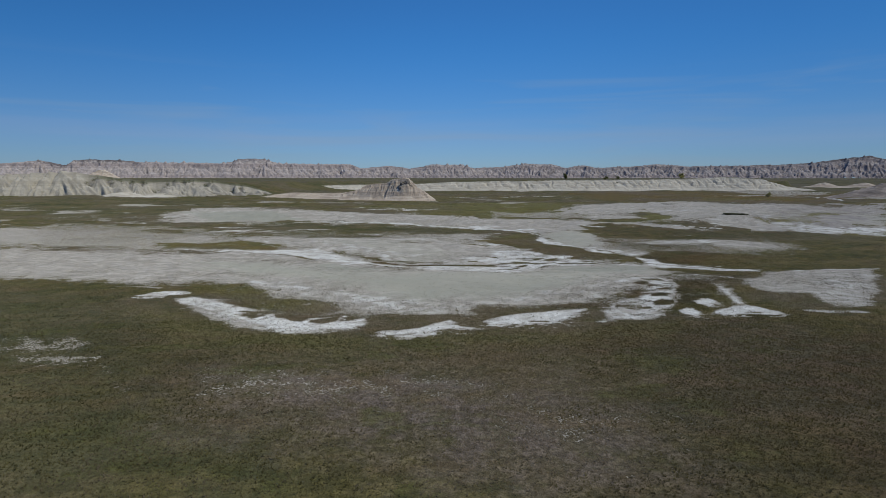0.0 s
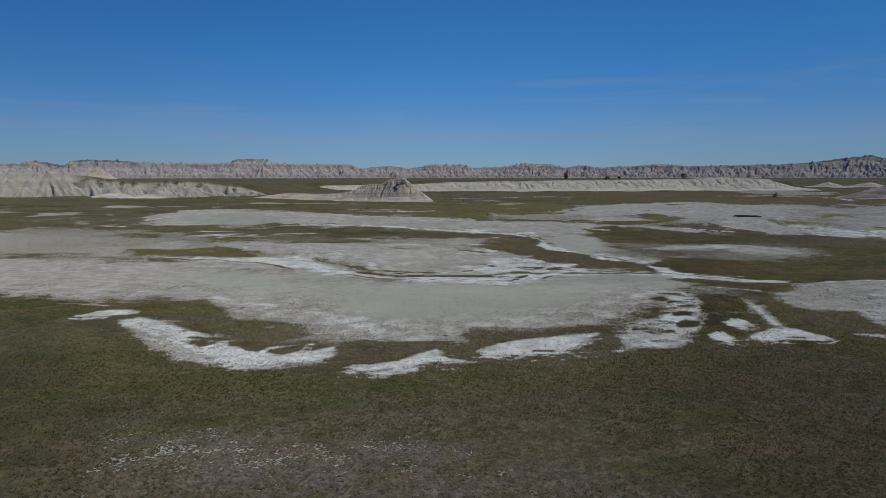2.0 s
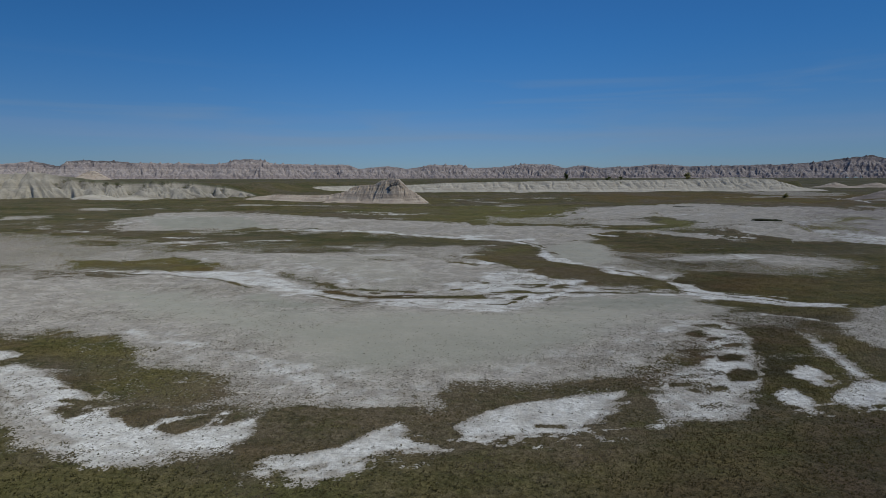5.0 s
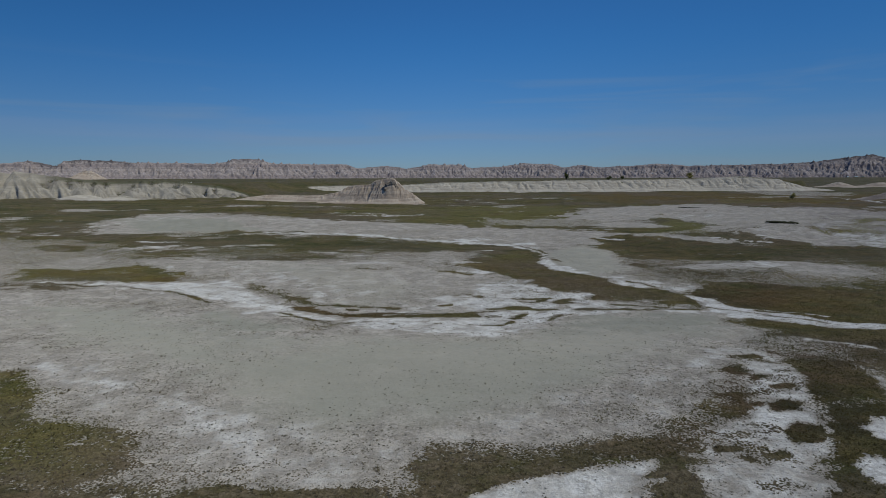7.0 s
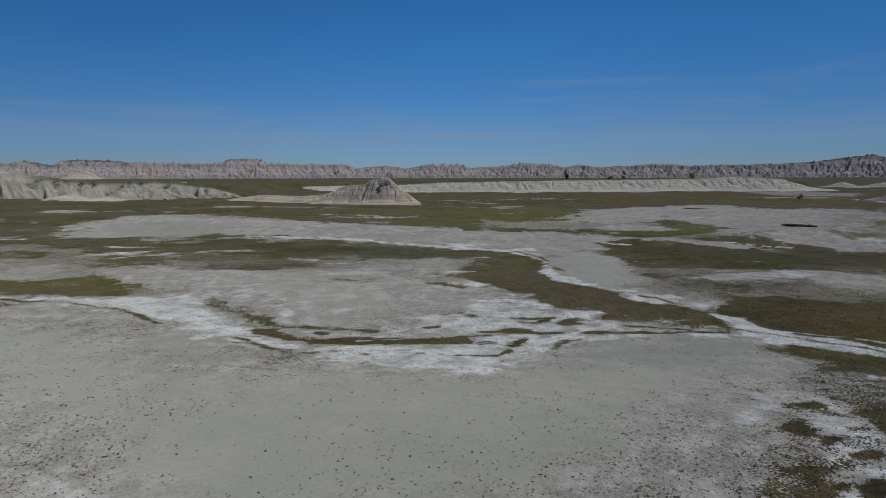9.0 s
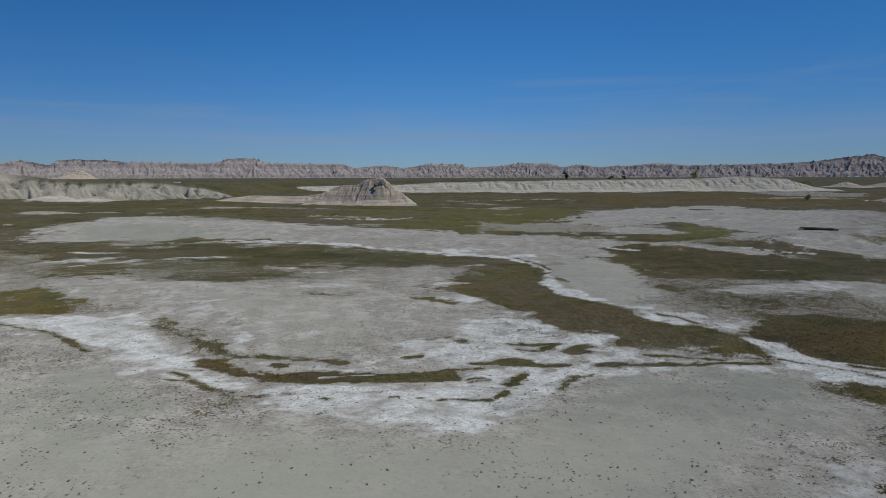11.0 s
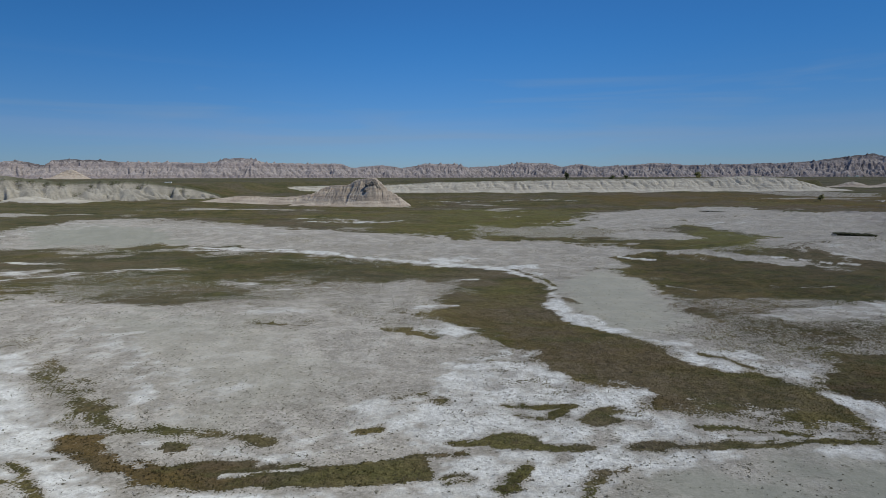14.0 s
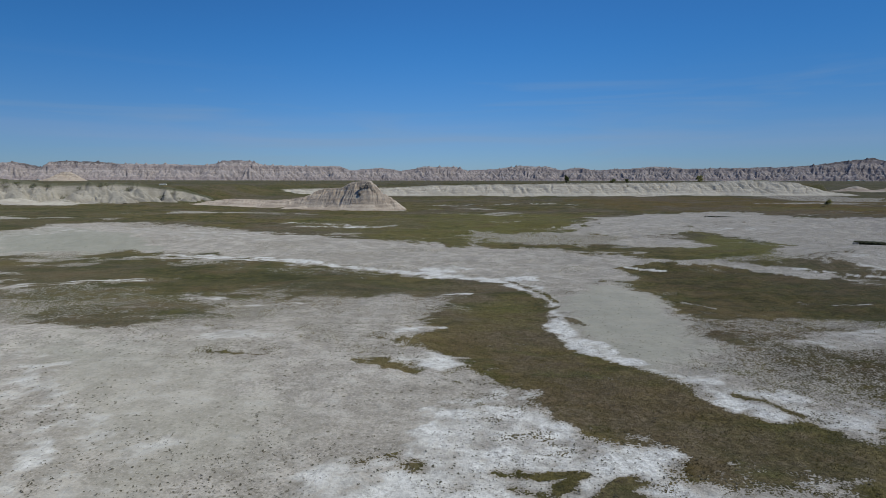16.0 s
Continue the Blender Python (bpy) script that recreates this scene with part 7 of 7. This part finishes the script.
CAP_ROCK = clay_rock("dark_cap_rock", (0.26, 0.23, 0.20), (0.11, 0.095, 0.08), (0.19, 0.165, 0.14), 1.2)
for k, (dx, dy, z, sx, sz) in enumerate(((-1.6, -1.9, 11.2, 1.7, 1.5), (0.9, -2.2, 12.0, 1.9, 1.9), (2.2, -2.0, 9.9, 1.7, 1.6), (-2.9, -3.0, 8.7, 1.0, 1.3))):
    cap = boulder("cap_rock", (sx, 1.3, sz), CAP_ROCK, butte, k * 3.7)
    cap.location = (-23 + dx + 40, 372 + dy - 380, z)
    tagged(cap, "dark weathered cap rock")

MESA_RIM = [(-430, 408), (-335, 414), (-262, 421), (-222, 437), (-175, 452), (-130, 466)]
mesa = carved(
    "mesa", MESA_RIM,
    [(0, 13), (0.3, 16), (0.42, 18.4), (0.468, 19.2), (0.529, 20.3), (0.5735, 18.5), (0.63, 16.2), (0.689, 13.5), (0.74, 14.0), (0.81, 14.6), (0.85, 13.8), (0.885, 11.9), (0.936, 9.4), (0.986, 4), (1, 1)],
    0.55, 30, 64, 40, ((0.02, 8, 0.82, 1.0, 0.5), (0.22, 13, 0.5, 0.95, 0.6), (0.45, 15, 0.25, 0.75, 0.8), (0.70, 22, 0.10, 0.42, 1.4)), 6.5, PALE_CLAY, 16, None,
    cap=[(0, 1), (0.565, 0.95), (0.62, 0.15), (1, 0)], split=("slope", "grassy_top"), keen=0.9, drawn=2.6, lean=28.0, groove=0.35)
tagged(mesa, "pale cream clay mesa cut by gullies with grassy top", "mesa")

bank = eroded(
    "clay_bank", [(-140, 540), (-60, 548), (-20, 547), (115, 548), (236, 570), (300, 565), (355, 560)],
    [(0, 5), (0.03, 7.4), (0.2, 8.8), (0.24, 9.1), (0.3, 10.7), (0.4, 11.7), (0.51, 12.3), (0.62, 12.8), (0.74, 13.3), (0.80, 14.6), (0.83, 15.6), (0.89, 13.3), (0.915, 9.6), (0.94, 6), (0.97, 4.6), (1, 2)],
    24, 40, 0.8, 34, 7, 0.45, 1.0, BANK_CLAY, 27, 0.9, -0.4, rounded=True, ledge=0.35, bed=2.2, shape=((0, 0), (0.25, 0.1), (0.8, 0.85), (1, 1)))
tagged(bank, "long low bank of pale clay with grassy rim", "clay bank")

hill = eroded(
    "shale_hill", [(208, 338), (236, 340), (262, 343), (300, 349), (345, 356)],
    [(0, 0.5), (0.1, 2.0), (0.25, 6.0), (0.36, 10.5), (0.45, 13.0), (0.6, 14.0), (0.8, 13), (1, 8)],
    60, 30, 0.6, 40, 5, 0.32, 1.8, SHALE, 39, 1.0, -0.5, wander=1.6, shape=((0, 0), (0.4, 0.25), (0.85, 0.92), (1, 1)))
tagged(hill, "dark brown shale hill with sparse grass", "hill")

for path, tall in (([(-234, 405), (-222, 403), (-210, 402), (-196, 404)], 5.4), ([(-205, 402), (-194, 400), (-185, 400), (-174, 403)], 4.6)):
    apron = eroded(
        "clay_mound", path, [(0, 1.5), (0.25, tall * 0.75), (0.5, tall), (0.75, tall * 0.7), (1, 1.5)],
        12, 10, 0.5, 20, 5, 0.3, 0.4, BANK_CLAY, 81 + int(tall), 1.0, -0.6, wander=1.2, split=())
    tagged(apron, "low apron of pale clay at foot of mesa", "clay mound", group="mesa aprons")

foothill = eroded(
    "clay_mound", [(-775, 1296), (-750, 1290), (-725, 1285), (-690, 1292)],
    [(0, 9), (0.15, 14), (0.3, 24), (0.45, 30), (0.62, 29), (0.8, 20), (1, 8)],
    45, 30, 1.0, 30, 9, 0.6, 3.0, BUTTE_CLAY, 61, 1.0, -0.6, wander=1.2)
tagged(foothill, "low tan clay mound at foot of rock wall", "clay mound")

for path, tall in (([(424, 712), (440, 705), (450, 702), (470, 708)], 9.5), ([(478, 735), (496, 728), (512, 724), (540, 735)], 9.0)):
    cone = eroded(
        "clay_mound", path, [(0, 4), (0.2, tall * 0.55), (0.5, tall), (0.75, tall * 0.7), (1, 4)],
        16, 14, 0.8, 20, 6, 0.35, 0.8, BUTTE_CLAY, 71 + int(tall), 1.0, -0.6, wander=1.2)
    tagged(cone, "small pyramid of pale clay on distant prairie", "clay mound", group="distant mounds")

# ---- trees and shrubs ----
bpy.context.view_layer.update()


def drop(x, y):
    """Height of what lies under a place."""
    hit, place, *_ = scene.ray_cast(bpy.context.evaluated_depsgraph_get(), (x, y, 300), (0, 0, -1))
    return place.z if hit else 0.0


def part(name, bm, material, parent, label=""):
    mesh = bpy.data.meshes.new(name)
    bm.to_mesh(mesh)
    bm.free()
    mesh.materials.append(material)
    ob = new(name, mesh)
    ob.parent = parent
    return tagged(ob, label)


def limb(bm, a, b, ra, rb, sides=6):
    """A tapered, slightly bent stem from a to b."""
    a, b = Vector(a), Vector(b)
    turn = (b - a).to_track_quat("Z", "Y").to_matrix()
    rings = []
    for k in range(4):
        f = k / 3
        mid = a.lerp(b, f) + turn @ Vector((math.sin(f * 3.1) * 0.05 * (b - a).length, 0, 0))
        r = ra + (rb - ra) * f
        rings.append([bm.verts.new(mid + turn @ Vector((math.cos(s * 6.283 / sides) * r, math.sin(s * 6.283 / sides) * r, 0))) for s in range(sides)])
    for lo, hi in zip(rings, rings[1:]):
        for s in range(sides):
            bm.faces.new((lo[s], lo[(s + 1) % sides], hi[(s + 1) % sides], hi[s]))


BARK = plain("grey_bark", (0.16, 0.125, 0.10), 0.9, 0.4, 12)
LEAF_DARK = leaf_material("dark_green_leaf", (0.055, 0.072, 0.028), (0.105, 0.125, 0.048))
LEAF_OLIVE = leaf_material("yellow_green_leaf", (0.19, 0.19, 0.075), (0.31, 0.30, 0.13))


def tree(name, x, y, tall, wide, leaf, label, category, stem=0.35, leaves=650, seed=0):
    r = random.Random(seed)
    thing = tagged(new(name), label, category, group="prairie trees")
    thing.location = (x, y, drop(x, y) - 0.1)
    bm = bmesh.new()
    fork = (r.uniform(-0.1, 0.1), r.uniform(-0.1, 0.1), tall * stem)
    limb(bm, (0, 0, 0), fork, tall * 0.035, tall * 0.024, 8)
    tips = []
    for k in range(9):
        a, h = k * 2.4 + r.uniform(-0.4, 0.4), r.uniform(0.4, 0.95) * tall
        reach = wide * 0.5 * r.uniform(0.4, 0.95) * (1.15 - abs(h / tall - 0.62))
        tip = (math.cos(a) * reach, math.sin(a) * reach, h)
        limb(bm, fork, tip, tall * 0.014, tall * 0.004, 5)
        tips.append(tip)
    part("trunk", bm, BARK, thing)
    bm = bmesh.new()
    for k in range(leaves):
        tx, ty, tz = tips[k % len(tips)]
        c = Vector((tx * 0.8 + r.gauss(0, wide * 0.15), ty * 0.8 + r.gauss(0, wide * 0.15), tz + r.gauss(0, tall * 0.10)))
        s = tall * r.uniform(0.04, 0.085)
        m = Euler((r.uniform(0, 6), r.uniform(0, 6), r.uniform(0, 6))).to_matrix()
        bm.faces.new([bm.verts.new(c + m @ Vector(q) * s) for q in ((-1, 0, 0), (0, -0.55, 0.15), (1, 0, 0), (0, 0.55, 0.15))])
    part("crown", bm, leaf, thing)
    return thing


tree("tree", 240, 606, 6.8, 5.0, LEAF_OLIVE, "lone rounded cottonwood tree on grassy rim above pale bank", "tree", seed=1)
tree("tree", 117, 576, 5.8, 3.4, LEAF_DARK, "slender dark green tree on rim of pale bank", "tree", seed=2)
tree("tree", 163, 604, 4.4, 5.0, LEAF_DARK, "low spreading dark green tree on upper prairie", "tree", 0.25, seed=3)
tree("tree", 176, 606, 3.8, 3.6, LEAF_DARK, "low spreading dark green tree on upper prairie", "tree", 0.25, seed=4)
tree("shrub", 205, 378, 3.4, 2.6, LEAF_OLIVE, "tall yellow-green shrub standing in ochre grass", "shrub", 0.2, seed=5)
tree("shrub", 160, 552, 1.8, 2.2, LEAF_DARK, "dark shrub on face of pale bank", "shrub", 0.2, 220, seed=6)
for k in range(9):
    tree("shrub", -98 + k * 8.5 + (k * 37 % 11) * 0.5, 550 + k % 3, 1.1 + 0.25 * (k * 5 % 4), 1.8, LEAF_DARK, "small dark shrub on rim of pale bank", "shrub", 0.2, 120, seed=20 + k)

# dark brush of the mesa; its many rows also stand in for gully shade
brush = random.Random(5)
for k in range(15):
    gully_x = -254 + 7.0 * k + brush.uniform(-3, 3)
    rim_y = float(np.interp(gully_x, [p[0] for p in MESA_RIM], [p[1] for p in MESA_RIM]))
    for m in range(4):
        tree("shrub", gully_x + 1.9 * m + brush.uniform(-0.8, 0.8), rim_y + 0.8 - 1.5 * m + brush.uniform(-0.6, 0.6), brush.uniform(1.2, 2.1), brush.uniform(3.0, 4.8), LEAF_DARK,
             "low dark brush in gully of pale mesa", "shrub", 0.12, 170, seed=50 + 4 * k + m)

# ---- undercut bank with a mat of dark grass, right of the wash ----
SOD = plain("dark_sod", (0.045, 0.048, 0.022), 0.95, 0.6, 2.5)
ROOTS = plain("pale_clay_lumps", (0.33, 0.31, 0.27), 0.95, 0.4, 2.0)


def cut_bank(x, y, long, tall, turn, label, lumps):
    cut = tagged(new("cut_bank"), label, "cut bank", group="undercut banks")
    cut.location = (x, y, drop(x, y) - 0.1)
    cut.rotation_euler.z = radians(turn)
    bm = bmesh.new()
    sides, length = 14, 48
    rings = []
    for k in range(length + 1):
        f = k / length
        u = (f - 0.5) * long
        fat = math.sin(math.pi * min(1, max(0.03, f * 0.94 + 0.03))) ** 0.30 * (0.92 + 0.22 * noise.noise((u * 0.9, 7.7, x)))
        w = noise.fractal((u * 0.6, 3.1, y), 0.7, 2, 3)
        ring = []
        for s in range(sides):
            a = s / sides * 6.283
            rr = 1 + 0.22 * noise.noise((u * 2.3, math.cos(a) * 2, math.sin(a) * 2))
            ring.append(bm.verts.new((u, math.cos(a) * 1.7 * tall * fat * rr + w * 0.4, tall * (0.42 + math.sin(a) * (0.45 if s < 7 else 1.0) * fat * rr + 0.10 * w))))
        rings.append(ring)
    for lo, hi in zip(rings, rings[1:]):
        for s in range(sides):
            bm.faces.new((lo[s], lo[(s + 1) % sides], hi[(s + 1) % sides], hi[s]))
    bm.faces.new(rings[0]), bm.faces.new(rings[-1][::-1])
    bmesh.ops.recalc_face_normals(bm, faces=bm.faces)
    part("sod", bm, SOD, cut, "dark green-brown grass sod")
    for k, u in enumerate(lumps):
        lump = boulder("clay_lump", (0.30, 0.22, 0.42 * tall), ROOTS, cut, 11 + k * 2.3, 2)
        lump.location = (u, -1.35 * tall, 0.06)


cut_bank(95.9, 195.9, 7.8, 0.85, -46, "undercut clay bank topped by dark grass sod", (-3.6, -3.1, 3.5))
cut_bank(121, 303, 20, 0.36, -30, "long low undercut edge on clay rise with dark sod", (-9.2, -6.0, 0.5, 7.1))

# ---- trailer parked on the upper prairie ----
WHITE = plain("white_painted_metal", (0.66, 0.67, 0.67), 0.5, 0.15, 1.5)
RUBBER = plain("tyre_rubber", (0.02, 0.02, 0.02), 0.8, 0.3, 20)
STEEL = plain("grey_steel", (0.30, 0.30, 0.31), 0.4, 0.2, 8, 0.9)


def block(bm, size, at, bevel=0.0):
    made = bmesh.ops.create_cube(bm, size=1.0)["verts"]
    for v in made:
        v.co = Vector((v.co.x * size[0] + at[0], v.co.y * size[1] + at[1], v.co.z * size[2] + at[2]))
    if bevel:
        bmesh.ops.bevel(bm, geom=list({e for v in made for e in v.link_edges}), offset=bevel, segments=3, affect="EDGES")
    return bm


trailer = tagged(new("cargo_trailer"), "long plain white cargo trailer parked on grass", "trailer")
trailer.scale = (1.5, 1.5, 1.5)
trailer.location = (-318, 805, drop(-318, 805) - 0.05)
body = part("body", block(bmesh.new(), (5.4, 1.9, 1.45), (0, 0, 1.12), 0.08), WHITE, trailer)
part("door", block(bmesh.new(), (0.03, 1.6, 1.2), (2.712, 0, 1.1), 0.01), WHITE, body, "white rear door")
part("roof_vent", block(bmesh.new(), (0.4, 0.4, 0.12), (-0.6, 0, 1.9), 0.03), STEEL, body, "grey roof vent")
for v in (-0.9, 0.9):
    bm = bmesh.new()
    bmesh.ops.create_cone(bm, cap_ends=True, segments=20, radius1=0.32, radius2=0.32, depth=0.2, matrix=Matrix.Translation((0.2, v, 0.34)) @ Matrix.Rotation(radians(90), 4, "X"))
    part("wheel", bm, RUBBER, trailer, "black rubber wheel")
part("drawbar", block(bmesh.new(), (1.1, 0.12, 0.1), (-3.2, 0, 0.5), 0.02), STEEL, trailer)


# ---- grass and tussocks, far too many to count ----
def blades(name, x, y, count, length, height, width, tone, dry, brown, material, label, category):
    """One mesh of many small tufts, each of a few bent blades."""
    n = len(x)
    z = relief(x, y) - 0.01
    size = np.clip(rng.lognormal(-0.08, 0.38, n), 0.45, 2.0)
    turn = rng.uniform(0, 6.283, (n, count)) 
    out = rng.uniform(0.55, 1.0, (n, count)) * length * size[:, None]
    up = rng.uniform(0.5, 1.0, (n, count)) * height * size[:, None]
    ox, oy = rng.normal(0, 0.25 * length, (n, count)), rng.normal(0, 0.25 * length, (n, count))
    cx, cy, cz = x[:, None] + ox, y[:, None] + oy, np.repeat(z[:, None], count, 1)
    w = width * size[:, None] * rng.uniform(0.7, 1.3, (n, count))
    dx, dy = np.cos(turn), np.sin(turn)
    a = np.stack([cx - dy * w, cy + dx * w, cz], -1)
    b = np.stack([cx + dy * w, cy - dx * w, cz], -1)
    c = np.stack([cx + dx * out, cy + dy * out, cz + up], -1)
    co = np.stack([a, b, c], 2).reshape(-1, 3)
    mesh = bpy.data.meshes.new(name)
    mesh.vertices.add(len(co))
    mesh.vertices.foreach_set("co", co.astype(np.float32).ravel())
    mesh.loops.add(len(co))
    mesh.loops.foreach_set("vertex_index", np.arange(len(co), dtype=np.int32))
    mesh.polygons.add(len(co) // 3)
    mesh.polygons.foreach_set("loop_start", np.arange(0, len(co), 3, dtype=np.int32))
    mesh.update(calc_edges=True)
    t = np.clip(np.repeat(tone, count * 3) + np.repeat(rng.normal(0, 0.12, n * count), 3), 0, 1)
    d = np.clip(np.repeat(dry, count * 3) + np.repeat(rng.normal(0, 0.10, n * count), 3), 0, 1)
    paint(mesh, "tuft", t, d, np.repeat(brown, count * 3))
    mesh.materials.append(material)
    return tagged(new(name, mesh), label, category, kind="stuff")


def strewn(n, near, far, full):
    """Places spread over what the flight passes, thinning with the distance from which they are seen."""
    y = near + (far - near) * rng.uniform(0, 1, n) ** 0.8
    x = rng.uniform(-0.86, 0.86, n) * y
    off = np.sqrt(15 ** 2 + np.maximum(27, y - 82) ** 2 + (np.maximum(np.abs(x - 0.11 * y) - 12, 0)) ** 2)
    keep = rng.uniform(0, 1, n) < (full / np.maximum(off, full)) ** 1.6
    return x[keep], y[keep]


rng = np.random.default_rng(7)
GRASS_BLADES = tuft_material("grass_blades", (0.050, 0.048, 0.019), (0.136, 0.124, 0.048), (0.190, 0.155, 0.124))
TUSSOCK_BLADES = tuft_material("tussock_blades", (0.104, 0.102, 0.082), (0.168, 0.162, 0.130), (0.215, 0.202, 0.170))

x, y = strewn(980000, 26, 200, 36)
f = fields(x, y)
clump = fractal(x / 0.9, y / 0.9, 3, 71)
keep = rng.uniform(0, 1, len(x)) < smooth(0.35, 0.85, f["grass"] + (clump - 0.5) * 0.9) * (1 - 0.35 * f["dry"])
x, y, clump = x[keep], y[keep], clump[keep]
dry = np.clip(0.10 + 0.75 * f["dry"][keep] - 0.7 * f["ochre"][keep] + (fractal(x / 3, y / 3, 4, 73) - 0.5) * 1.4 + rng.normal(0, 0.15, len(x)), 0, 1)
tone = np.clip(0.44 + (clump - 0.5) * 1.6 + rng.normal(0, 0.24, len(x)) - 0.42 * f["ochre"][keep] - 0.28 * f["green"][keep], 0, 1)
brown = np.clip(0.65 * f["ochre"][keep] + 0.5 * f["rust"][keep] + 1.2 * (fractal(x / 9, y / 6, 4, 77) - 0.54) - 0.7 * f["green"][keep], 0, 0.8)
blades("prairie_grass", x, y, 4, 0.085, 0.10, 0.015, tone, dry, brown, GRASS_BLADES, "short olive and straw prairie grass in uneven tufts", "grass")

x, y = strewn(1500000, 50, 260, 42)
f = fields(x, y)
herd = fractal(x / 7, y / 7, 3, 81)
fine = fractal(x / 1.1, y / 1.1, 2, 83)
chance = smooth(0.40, 0.62, herd + (fine - 0.5) * 0.5) * (0.52 - 0.38 * f["salt"]) * (1 - 0.78 * f["mud"]) + 0.03 + 0.38 * smooth(0.12, 0.4, f["grass"])
keep = (rng.uniform(0, 1, len(x)) < chance) & (f["grass"] < 0.72)
x, y = x[keep], y[keep]
blades("clay_tussocks", x, y, 4, 0.056, 0.048, 0.036, rng.uniform(0, 1, len(x)), rng.uniform(0, 0.6, len(x)), rng.uniform(0, 0.12, len(x)), TUSSOCK_BLADES,
       "small dark tussocks dotted over bare clay and salt", "tussock")
